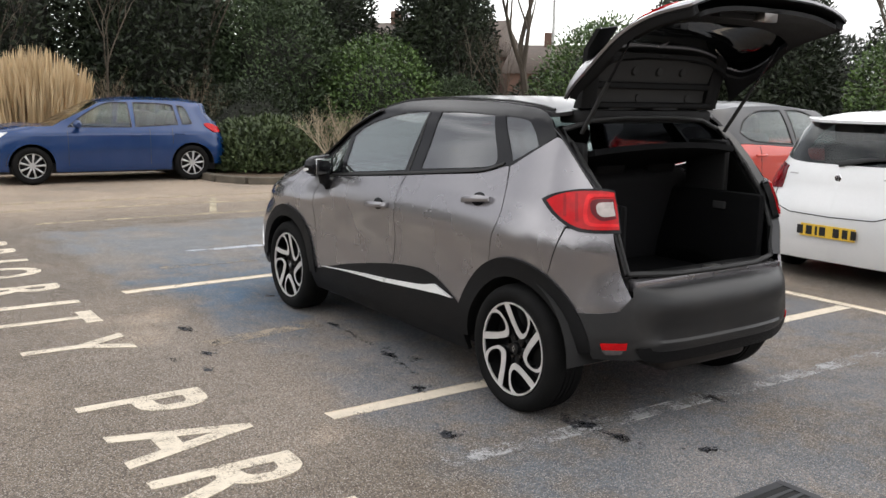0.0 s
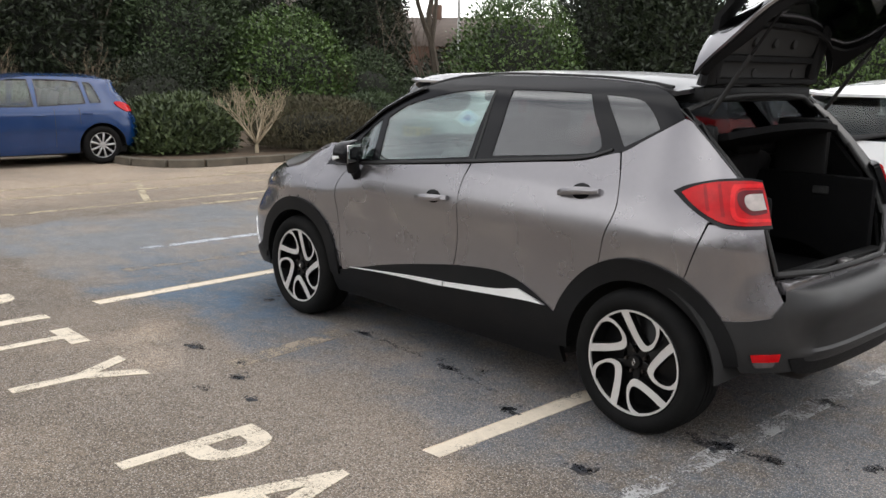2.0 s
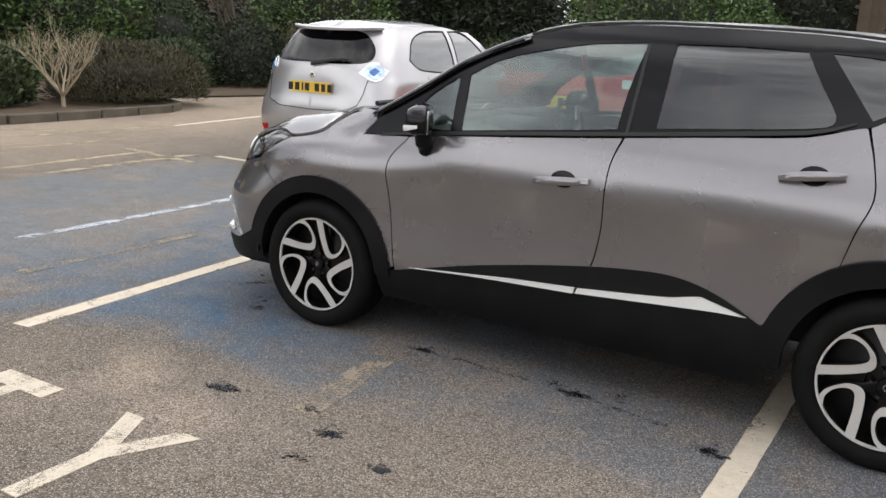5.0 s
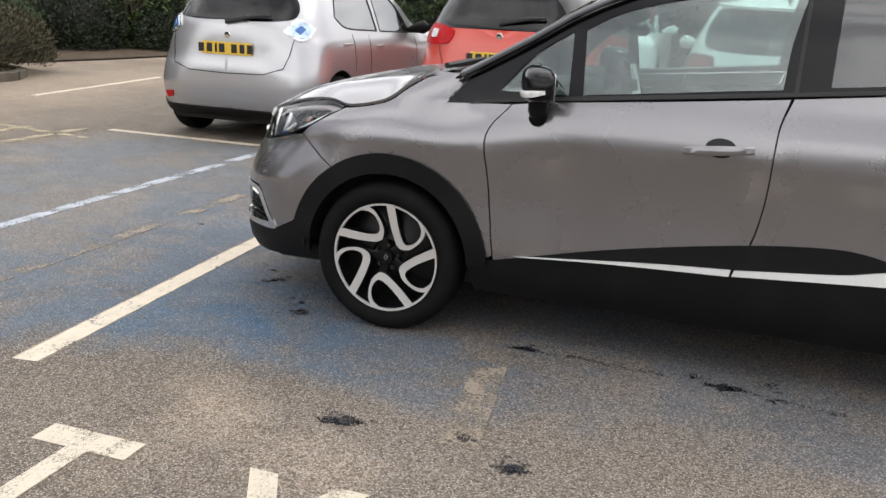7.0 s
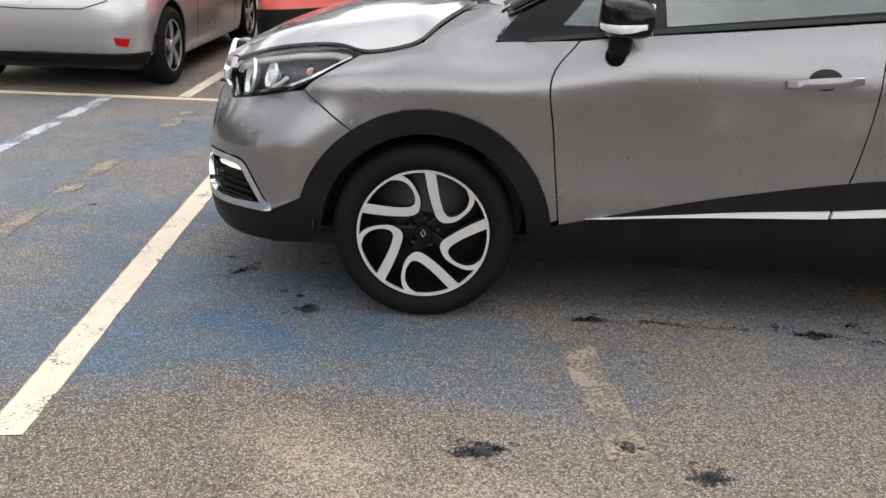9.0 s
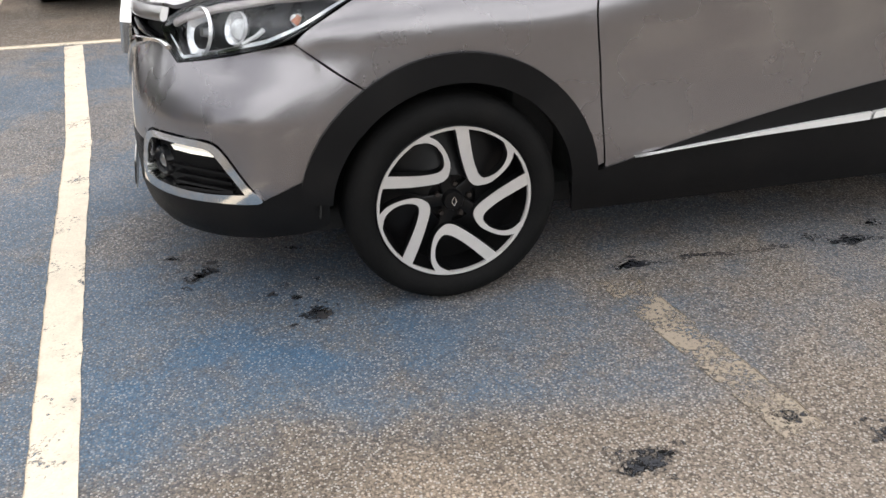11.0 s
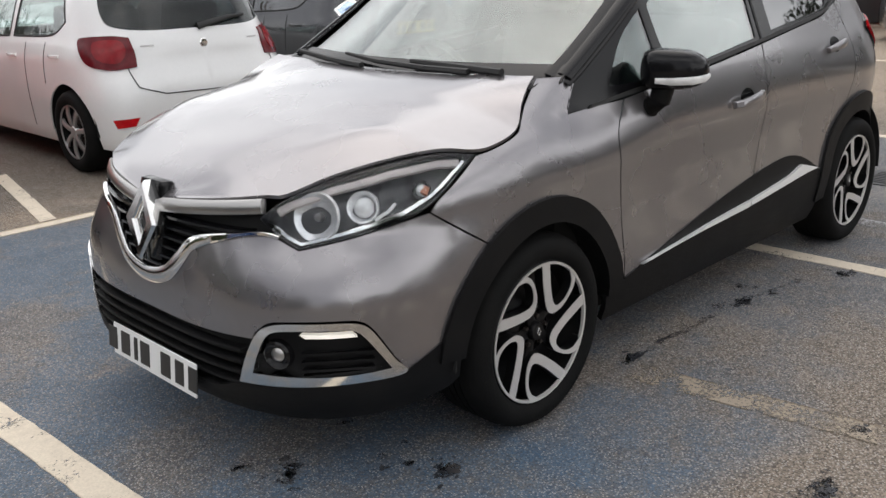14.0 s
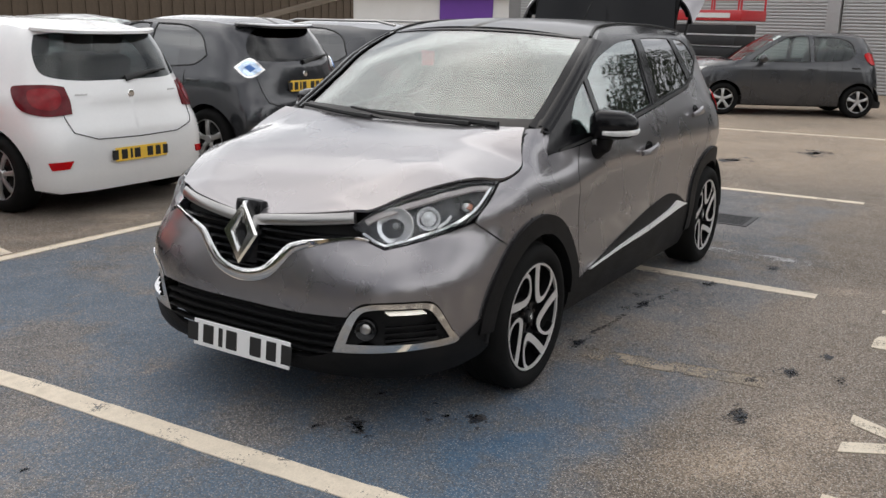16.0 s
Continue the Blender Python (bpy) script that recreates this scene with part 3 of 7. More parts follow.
        roofline = [(1.785, 1.514), (1.5, 1.543), (1.0, 1.553), (0.5, 1.545), (0.15, 1.52), (0.02, 1.50)]
        house = loop([(2.388, 0.998, 1), (2.335, 1.064), (2.298, 1.104, 1), (2.335, 1.104, 1), (2.25, 1.150), (2.065, 1.254), (1.90, 1.355), (1.735, 1.433), (1.59, 1.487), (1.376, 1.536), (1.0, 1.553), (0.5, 1.545), (0.15, 1.52), (0.02, 1.50, 1),
                      (-0.06, 1.465), (-0.138, 1.39, 1), (-0.034, 1.341), (0.195, 1.23), (0.329, 1.2), (0.429, 1.18), (1.076, 1.116), (1.94, 1.038), (2.2, 1.008)], 6)
        hs = part("window_surround", skin(S, house, 0.0, 0.016, holes=(vent, fgl, rgl, qgl), step=0.045, sides=one), GLOSSBLACK, car, "gloss black pillars and window surround")
        for nm, o, mt in (("quarter_light", vent, CLEAR), ("front_window", fgl, CLEAR), ("rear_window", rgl, PRIVACY), ("rear_quarter_window", qgl, PRIVACY)):
            part(nm, skin(S, o, -0.004, 0.004, step=0.06, sides=one), mt, hs).visible_shadow = False
        part("waist_seal", skin(S, loop([(2.28, 0.999, 1), (1.94, 1.037), (1.076, 1.116), (0.43, 1.18), (0.33, 1.2), (0.24, 1.232, 1), (0.24, 1.242, 1), (0.33, 1.212), (0.43, 1.194), (1.076, 1.13), (1.94, 1.052), (2.26, 1.012, 1)], 8), 0.008, 0.012, sides=one, step=0.05), SEAL, car, "black rubber window seal")
        part("seam", skin(S, loop([(1.064, 1.48, 1), (1.05, 1.48, 1), (1.06, 1.13, 1), (1.075, 1.13, 1)], 4), 0.003, 0.006, sides=one), SEAL, hs)
        post = [S.at(x, z) + S.normal(x, z) * 0.002 for x, z in ((2.33, 1.107), (2.25, 1.152), (2.065, 1.256), (1.90, 1.357), (1.735, 1.435), (1.62, 1.479))]
        part("pillar_cover", strip([(p.x, p.y * side - 0.006 * side, p.z) for p in post], 0.05, 0.016, (0.5, 0.45 * side, 0.75)), GLOSSBLACK, hs)
        # door handles in their cups
        for dd, x0, z0, x1, z1 in ((fd, 1.425, 0.905, 1.18, 0.925), (rd, 0.46, 1.025, 0.235, 1.053)):
            c = [(x1 * 0.52 + x0 * 0.48, z1 * 0.52 + z0 * 0.48 + 0.008)]
            # shade in the cup is drawn as a flat black oval, not a hollow
            cup = part("handle_cup_shade", skin(S, [(c[0][0] + 0.055 * math.cos(t) , c[0][1] + 0.035 * math.sin(t)) for t in (2 * math.pi * i / 20 for i in range(20))], 0.002, 0.004, sides=one, step=0.03), GLOSSBLACK, dd)
            rail = []
            for i in range(11):
                f = i / 10
                p, q = S.at(x0 + (x1 - x0) * f, z0 + (z1 - z0) * f), S.normal(x0, z0)
                p = p + q * (0.012 + 0.028 * math.sin(math.pi * min(1, f * 1.05)) ** 0.6)
                rail.append((p.x, p.y * side, p.z))
            part("door_handle", strip(rail, [0.022 + 0.014 * math.sin(math.pi * (0.08 + 0.84 * i / 10)) for i in range(11)], 0.018, (0, side, 0.15)), GREY, dd, "body coloured door handle")
        # mirror
        sweep = Matrix.Translation((1.995, side * 0.82, 0)) @ Matrix.Rotation(side * radians(23), 4, "Z") @ Matrix.Translation((-1.90, -side * 0.885, 0))

        def swept(bm):
            bm.transform(sweep)
            return bm
        mm = part("door_mirror", swept(mirror_shell(side)), GLOSSBLACK, car, "gloss black door mirror")
        part("mirror_arm", tube([(1.985, side * 0.81, 0.972), (1.985, side * 0.84, 0.974), (1.980, side * 0.868, 1.0), (1.975, side * 0.885, 1.07)], [0.030, 0.036, 0.038, 0.040], 12), TRIM, mm)
        part("indicator", swept(strip([(1.974, side * 0.925, 1.074), (1.980, side * 0.98, 1.072), (1.974, side * 1.05, 1.076), (1.952, side * 1.086, 1.082), (1.915, side * 1.098, 1.088)], [0.018, 0.024, 0.026, 0.024, 0.014], 0.012, (0.8, side * 0.5, -.1))), CLEARLENS, mm, "clear indicator lens")
        part("mirror_glass", swept(block(1.868, 1.873, min(side * 0.915, side * 1.065), max(side * 0.915, side * 1.065), 1.053, 1.153, 0.002, 1)), CHROME, mm)
        # headlamp: dark bowl, two reflectors, light bar and clear cover
        lampo = loop([(3.538, 0.813, 1), (3.462, 0.863), (3.333, 0.906), (3.159, 0.938), (2.978, 0.953), (2.862, 0.943, 1), (2.945, 0.903), (3.03, 0.848), (3.125, 0.802), (3.27, 0.768), (3.42, 0.738, 1), (3.475, 0.765)], 6)
        hl = part("headlamp", skin(S, lampo, -0.045, 0.01, sides=one, step=0.04), LAMPGREY, car, "clear headlamp with twin reflectors")
        rimline = [S.at(*p) + S.normal(*p) * -0.027 for p in lampo]
        part("lamp_rim", strip([(p.x, p.y * side, p.z) for p in rimline], 0.007, 0.05, [tuple(Vector((q.x, q.y * side, q.z))) for q in (S.normal(*p) for p in lampo)], True), GLOSSBLACK, hl)
        bowl = [(3.384, 0.820, 0.064, REFLECTOR), (3.252, 0.845, 0.042, REFLECTOR), (3.075, 0.880, 0.026, LAMPGREY)]
        for s0, z0, r0, mt in bowl:
            q, c = S.normal(s0, z0), S.at(s0, z0)
            q = (q + Vector((0.6, 0.0, 0.0))).normalized()
            q, c = Vector((q.x, q.y * side, q.z)), Vector((c.x, c.y * side, c.z)) - Vector((q.x, q.y * side, q.z)) * 0.03
            turn = q.to_track_quat("Y", "Z").to_matrix().to_4x4()
            ob = part("reflector", lathe([(0.0, -0.035), (r0 * 0.5, -0.026), (r0 * 0.85, -0.006), (r0, 0.008), (r0 * 1.08, 0.01), (r0 * 1.12, 0.0)], 28), mt, hl, "chrome lamp reflector")
            ob.matrix_local = Matrix.Translation(c) @ turn
            if r0 < 0.055:
                ln = part("projector_lens", lathe([(0, 0.016), (r0 * 0.4, 0.012), (r0 * 0.66, 0.0), (r0 * 0.7, -0.01)], 24), CLEARLENS, ob)
            else:
                part("bulb_cap", lathe([(0, 0.0), (0.012, -0.002), (0.014, -0.03)], 12), SATIN, ob)
        for line, wd, mt, nm in (([(3.50, 0.792), (3.46, 0.768), (3.418, 0.752), (3.27, 0.781), (3.135, 0.815), (3.04, 0.86), (2.965, 0.905), (2.905, 0.936)], 0.013, CHROME, "light_bar"), ([(3.49, 0.833), (3.45, 0.856), (3.333, 0.892), (3.159, 0.923), (3.0, 0.938), (2.92, 0.935)], 0.024, PALELENS, "lamp_brow"), ([(3.21, 0.805), (3.17, 0.83), (3.15, 0.85)], 0.010, CLEARLENS, "side_light"), ([(3.062, 0.868), (3.05, 0.886)], 0.022, AMBER, "indicator")):
            path, ups = [], []
            for (a, b), (c2, d2) in zip(line, line[1:] + [line[-1]]):
                for f in (0, 0.5):
                    p = (a + (c2 - a) * f, b + (d2 - b) * f)
                    g, q = S.at(*p), S.normal(*p)
                    g = g - q * 0.018
                    path.append((g.x, g.y * side, g.z)), ups.append((q.x, q.y * side, q.z))
            part(nm, strip(path[:-1], wd, 0.012, ups[:-1]), mt, hl)
        part("lamp_cover", skin(S, lampo, 0.003, 0.003, sides=one, step=0.05), COVER, hl, "clear polycarbonate cover").visible_shadow = False
        # fog lamp in its bright surround
        fo = loop([(3.60, 0.349, 1), (3.568, 0.438), (3.529, 0.512), (3.478, 0.541), (3.40, 0.548), (3.288, 0.548), (3.243, 0.527), (3.183, 0.425), (3.150, 0.382), (3.175, 0.369), (3.306, 0.366)], 6)
        fi = loop([(3.552, 0.387, 1), (3.535, 0.44), (3.51, 0.496), (3.48, 0.520), (3.40, 0.528), (3.292, 0.527), (3.262, 0.510), (3.215, 0.438), (3.192, 0.398, 1), (3.306, 0.392)], 6)
        fs = part("fog_lamp_surround", skin(S, fo, 0.005, 0.045, holes=(fi,), sides=one, step=0.03), CHROME, car, "chrome fog lamp surround")
        part("recess", skin(S, fi, -0.035, 0.01, sides=one, step=0.05), TRIM, fs)
        c, q = S.at(3.49, 0.440), S.normal(3.49, 0.440)
        ob = part("fog_lamp", lathe([(0.020, -0.006), (0.030, -0.002), (0.036, 0.004), (0.042, 0.0), (0.05, -0.03)], 24), GLOSSBLACK, fs, "round dark fog lamp")
        part("fog_lens", lathe([(0, 0.002), (0.014, 0.0), (0.021, -0.006)], 20), SATIN, ob)
        ob.matrix_local = Matrix.Translation(Vector((c.x - q.x * 0.02, (c.y - q.y * 0.02) * side, c.z))) @ Vector((q.x, q.y * side, q.z)).to_track_quat("Y", "Z").to_matrix().to_4x4()
        part("day_lamp", skin(S, loop([(3.42, 0.511, 1), (3.285, 0.511, 1), (3.272, 0.500, 1), (3.405, 0.500, 1)], 4), -0.012, 0.03, sides=one), DAYLIGHT, fs, "lit day running lamp")
        for z in (0.395, 0.42, 0.445):
            part("slat", skin(S, [(3.42, z), (3.23, z), (3.23, z + 0.008), (3.42, z + 0.008)], -0.012, 0.02, sides=one), TRIM, fs)
        # tail lamp
        tl = loop([(-0.146, 1.092, 1), (-0.207, 1.121), (-0.338, 1.149), (-0.47, 1.155), (-0.53, 1.147, 1), (-0.552, 1.06), (-0.570, 0.958, 1), (-0.428, 0.957), (-0.344, 0.968), (-0.239, 1.024)], 6)
        ti = loop([(-0.185, 1.088, 1), (-0.25, 1.118), (-0.34, 1.137), (-0.46, 1.143), (-0.525, 1.137, 1), (-0.544, 1.06), (-0.558, 0.972, 1), (-0.43, 0.97), (-0.35, 0.983), (-0.26, 1.03)], 6)
        tp = part("tail_lamp", skin(S, tl, 0.008, 0.03, sides=one, step=0.04), GLOSSBLACK, car, "red and clear tail lamp")
        part("red_lens", skin(S, ti, 0.016, 0.012, sides=one, step=0.03), RED, tp)
        for x0 in (-0.275, -0.335):
            part("lens_facet", skin(S, loop([(x0, 1.118 + 0.1 * (-0.235 - x0), 1), (x0 - 0.012, 1.119 + 0.1 * (-0.235 - x0), 1), (x0 - 0.035, 1.035 + 0.32 * (x0 + 0.235), 1), (x0 - 0.02, 1.035 + 0.32 * (x0 + 0.235), 1)], 4), 0.018, 0.006, sides=one, step=0.03), WARMRED, tp)
        part("light_guide", skin(S, loop([(-0.40, 1.128, 1), (-0.524, 1.132, 1), (-0.526, 1.116, 1), (-0.43, 1.112), (-0.408, 1.09), (-0.408, 1.03), (-0.43, 1.0), (-0.553, 0.998, 1), (-0.556, 0.985, 1), (-0.42, 0.985), (-0.39, 1.02), (-0.388, 1.10)], 4), 0.020, 0.008, sides=one, step=0.03), BRIGHTRED, tp, "bright red light guide")
        part("reversing_lens", skin(S, loop([(-0.452, 1.086), (-0.52, 1.093, 1), (-0.535, 1.033, 1), (-0.478, 1.028), (-0.448, 1.052)], 5), 0.021, 0.01, sides=one, step=0.03), PALELENS, tp, "clear reversing lens")
        part("lens_ring", skin(S, loop([(-0.425, 1.10), (-0.522, 1.108, 1), (-0.541, 1.02, 1), (-0.47, 1.012), (-0.422, 1.05)], 5), 0.019, 0.008, sides=one, step=0.03), DEEPRED, tp)
        # wheels in black wells
        for cx, nm in ((2.606, "front_wheel"), (0.0, "rear_wheel")):
            wheel(car, nm, 0.327, 0.238, 0.205, (WHEELBLACK, ALLOY, "loops", -0.06 if cx > 1 else -0.38), (cx, side * 0.946, 0.325), side < 0)
            well = [[(cx + r * math.cos(radians(a)), side * y, 0.325 + r * math.sin(radians(a))) for a in range(0, 181, 10)] for r, y in ((0.40, 0.84), (0.40, 0.50), (0.05, 0.50))]
            part("wheel_well", thicken(grid(well), 0.005), DARK, car)

    # bumpers, grilles and plates: both halves in one mesh
    fr = part("front_bumper", skin(S, loop([(NOSE, 0.581, 1), (3.96, 0.585), (3.896, 0.608), (3.833, 0.660), (3.777, 0.716), (3.665, 0.747), (3.52, 0.769), (3.476, 0.757, 1), (3.42, 0.733, 1), (3.27, 0.763), (3.125, 0.797), (3.056, 0.811, 1),
          (2.955, 0.743), (2.867, 0.688, 1)] + [(*p, 1) for p in arc(2.606, 0.325, 0.44, 53, 15, 8)] + [(3.045, 0.433, 1), (3.146, 0.379, 1), (3.178, 0.425), (3.239, 0.530), (3.286, 0.554), (3.485, 0.547), (3.533, 0.516), (3.55, 0.49, 1), (3.77, 0.482), (NOSE, 0.482, 1)], 5), 0.0, 0.012, step=0.045, sides=LR), GREY, car)
    part("lower_bumper", skin(S, loop([(3.045, 0.437, 1), (3.152, 0.378, 1), (3.306, 0.365), (3.60, 0.345, 1), (3.70, 0.31), (NOSE, 0.285, 1), (NOSE, 0.245, 1), (3.5, 0.245), (3.2, 0.25), (3.03, 0.275), (2.985, 0.30, 1), (2.98, 0.362, 1)], 5), 0.004, 0.02, step=0.06, sides=LR), TRIM, car, "black plastic lower bumper")
    lg = part("lower_grille", skin(S, [(3.545, 0.50), (3.608, 0.335), (3.70, 0.30), (NOSE, 0.28), (NOSE, 0.48)], -0.05, 0.01, step=0.08, sides=LR), DARK, car)
    for i, z in enumerate((0.305, 0.340, 0.375, 0.410, 0.445)):
        rail = [S.at(s, z) - S.normal(s, z) * 0.014 for s in np.linspace(3.585, NOSE, 10)]
        rail = [(p.x, p.y, p.z) for p in rail] + [(p.x, -p.y, p.z) for p in rail[-2::-1]]
        part("grille_bar", strip(rail, 0.013, 0.03, (1, 0, 0)), TRIM, lg)
    ug = part("upper_grille", skin(S, loop([(3.505, 0.815, 1), (3.522, 0.775), (3.665, 0.753), (3.777, 0.722), (3.833, 0.666), (3.896, 0.613), (NOSE, 0.586, 1), (NOSE, 0.81, 1), (3.68, 0.84)], 5), -0.045, 0.01, step=0.06, sides=LR), DARK, car)
    for z, s0 in ((0.775, 3.57), (0.745, 3.71), (0.715, 3.80), (0.685, 3.83), (0.655, 3.86), (0.625, 3.90)):
        rail = [S.at(s, z) - S.normal(s, z) * 0.016 for s in np.linspace(s0, NOSE, 8)]
        rail = [(p.x, p.y, p.z) for p in rail] + [(p.x, -p.y, p.z) for p in rail[-2::-1]]
        part("grille_bar", strip(rail, 0.012, 0.03, (1, 0, 0)), GLOSSBLACK, ug)
    low = [(3.472, 0.764), (3.52, 0.773), (3.665, 0.751), (3.777, 0.719), (3.833, 0.664), (3.896, 0.611), (3.97, 0.589), (NOSE, 0.585)]
    cw = curve(low)
    rail = [S.at(s, cw(s)) + S.normal(s, cw(s)) * 0.004 for s in np.linspace(3.472, NOSE, 26)]
    wid = [0.013 + 0.036 * min(1, max(0, (s - 3.60) / 0.25)) for s in np.linspace(3.472, NOSE, 26)]
    rail = [(p.x, p.y, p.z) for p in rail] + [(p.x, -p.y, p.z) for p in rail[-2::-1]]
    part("grille_strip", strip(rail, wid + wid[-2::-1], 0.016, (1, 0, 0.1)), CHROME, ug, "chrome strip under the grille")
    band = [S.at(s, z) + S.normal(s, z) * 0.002 for s, z in [(3.53 + (NOSE - 3.53) * i / 12, 0.844 - 0.044 * i / 12) for i in range(13)]]
    band = [(p.x, p.y, p.z) for p in band] + [(p.x, -p.y, p.z) for p in band[-2::-1]]
    part("grille_bonnet_band", strip(band, 0.042, 0.02, (1, 0, 0.3)), SATIN, ug)
    em = part("emblem", strip([(3.466, 0, 0.848), (3.489, -0.062, 0.753), (3.502, 0, 0.658), (3.489, 0.062, 0.753)], 0.054, 0.035, (1, 0, 0.14), True), CHROME, car, "chrome diamond emblem")
    bm = block(-0.05, 0.0, -0.068, 0.068, -0.125, 0.128, 0.02)
    bm.transform(pose(3.470, 0, 0.753, 0, -8, 0))
    part("emblem_backing", bm, GLOSSBLACK, em)
    number_plate(car, pose(3.518, 0, 0.303, 0, 0, 90) @ pose(0, 0, 0, -6, 0, 0), PLATE_W, INK)
    rb = part("rear_bumper", skin(S, loop([(-0.38, 0.580, 1), (-0.477, 0.585), (-0.575, 0.598, 1), (-0.634, 0.66, 1), (-0.75, 0.69), (TAIL, 0.70, 1), (TAIL, 0.365, 1), (-0.8, 0.365, 1), (-0.470, 0.368, 1)] + [(*p, 1) for p in arc(0, 0.325, 0.462, 172, 148, 8)], 5), 0.006, 0.02, step=0.05, sides=LR), BUMPERTRIM, car, "black plastic rear bumper")
    # the bumper's rolled upper face, which swells out towards the middle
    bm = bmesh.new()
    svals, rolled = np.linspace(-0.64, TAIL, 16), []
    for s in svals:
        swell = min(1.0, max(0.0, (-0.64 - s) / 0.20))
        swell = swell * swell * (3 - 2 * swell)
        across = []
        for z, k in ((0.395, 0.1), (0.425, 0.36), (0.447, 0.34), (0.458, 0.12), (0.50, 0.14), (0.545, 0.42), (0.59, 0.84), (0.63, 1.05), (0.66, 1.0), (0.683, 0.80), (0.699, 0.50), (0.706, 0.1), (0.707, -1.3)):
            p = S.at(s, z) + S.normal(s, z) * (0.0045 + 0.055 * swell * k)
            across.append((p.x, p.y, z))
        rolled.append(across)
    rolled += [[(x, -y, z) for x, y, z in across] for across in rolled[-2::-1]]
    knots = [[bm.verts.new(q) for q in across] for across in rolled]
    for i in range(len(knots) - 1):
        for j in range(12):
            bm.faces.new((knots[i][j], knots[i + 1][j], knots[i + 1][j + 1], knots[i][j + 1])).smooth = True
    bmesh.ops.recalc_face_normals(bm, faces=bm.faces)
    part("bumper_roll", bm, BUMPERTRIM, rb)
    part("lower_valance", skin(S, loop([(-0.66, 0.425, 1), (-0.80, 0.432), (TAIL, 0.432, 1), (TAIL, 0.345, 1), (-0.80, 0.345, 1), (-0.70, 0.365)], 5), 0.013, 0.02, step=0.05, sides=LR), TRIM, rb)
    part("bumper_crease", strip([tuple(S.at(s, 0.44) + S.normal(s, 0.44) * 0.012) for s in np.linspace(-0.85, TAIL, 8)] + [(p.x, -p.y, p.z) for p in (S.at(s, 0.44) + S.normal(s, 0.44) * 0.012 for s in np.linspace(TAIL, -0.85, 8)[1:])], 0.02, 0.02, (-1, 0, 0)), BUMPERTRIM, rb)
    for side in LR:
        part("reflector", skin(S, loop([(-0.50, 0.448, 1), (-0.62, 0.452, 1), (-0.615, 0.42, 1), (-0.51, 0.418, 1)], 4), 0.012, 0.01, sides=(side,)), RED, rb, "red rear reflector")
        part("fog_lens", skin(S, loop([(-0.508, 0.417, 1), (-0.605, 0.419, 1), (-0.59, 0.397, 1), (-0.525, 0.395, 1)], 4), 0.012, 0.01, sides=(side,)), DARKLENS, rb)
    # bonnet
    edge = [(NOSE, 0.815), (3.92, 0.821), (3.68, 0.847), (3.53, 0.864), (3.463, 0.868), (3.333, 0.910), (3.159, 0.942), (2.985, 0.957), (2.866, 0.947), (2.79, 0.951), (2.692, 0.970), (2.629, 0.993), (2.565, 1.042), (2.50, 1.084), (2.452, 1.112)]
    e3 = [S.at(*p) for p in edge]
    e3[-1] = Vector((2.445, e3[-1].y, 1.110))
    zc = curve([(2.3, 1.10), (2.45, 1.092), (2.75, 1.062), (3.0, 1.015), (3.2, 0.955), (3.34, 0.893), (3.455, 0.817)])
    path = []
    for k in range(len(e3) - 1):
        a, b, c, d = e3[max(k - 1, 0)], e3[k], e3[k + 1], e3[min(k + 2, len(e3) - 1)]
        for q in range(4):
            t = q / 4
            path.append(b * (1 + 2 * t) * (1 - t) ** 2 + (c - a) * 0.5 * t * (1 - t) ** 2 + c * t * t * (3 - 2 * t) + (d - b) * 0.5 * t * t * (t - 1))
    path.append(e3[-1])
    rows = []
    for k, e in enumerate(path):
        f = k / (len(path) - 1)
        xm = e3[0].x + (2.465 - e3[0].x) * f ** 1.35
        row = []
        for v in np.linspace(-1, 1, 25):
            w = abs(v)
            x = xm + (e.x - xm) * w ** 2
            y = e.y * v
            crease = 0.010 * math.exp(-((w - 0.72) / 0.10) ** 2) * min(1, f * 2) * (1 - 0.5 * f)
            row.append((x, y, zc(x + (1 - w) * 0.0) * (1 - w ** 3) + e.z * w ** 3 + crease))
        rows.append(row)
    bm = grid(rows[1:])
    part("bonnet", thicken(bm, -0.012), GREY, car, "grey metallic bonnet with soft creases")
    # windscreen, scuttle and wipers
    rows = []
    pillar = curve([(1.59, 1.487), (1.735, 1.433), (1.90, 1.355), (2.065, 1.254), (2.25, 1.150), (2.345, 1.10)])
    for i in range(15):
        f = i / 14
        cx = 2.345 + (1.59 - 2.345) * f
        cz = pillar(cx)
        cy = S.half(cx, cz) - 0.004
        rows.append([(cx + (0.10 + 0.03 * f) * (1 - v * v), cy * v, cz + (-0.012 + 0.05 * f) * (1 - v * v)) for v in np.linspace(-1, 1, 19)])
    ws = part("windscreen", thicken(grid(rows), 0.005), SCREEN, car, "windscreen reflecting bright cloud")
    ws.visible_shadow = False
    part("screen_border", join(*[strip([tuple(Vector(rows[i][j]) * 0.8 + Vector(rows[i][j + (1 if j == 0 else -1)]) * 0.2) for i in range(15)], 0.10, 0.008, (0.5, 0.4 if j else -0.4, 0.8)) for j in (0, 18)], strip(rows[14], 0.05, 0.006, (0.3, 0, 1)), strip([tuple(Vector(p) * 0.55 + Vector(q) * 0.45 + Vector((0.003, 0, 0.005))) for p, q in zip(rows[0], rows[1])], 0.095, 0.006, (0.5, 0, 0.8))), GLOSSBLACK, ws)
    part("mirror_mount", block(1.68, 1.74, -0.06, 0.06, 1.46, 1.52, 0.02), CABIN, ws)
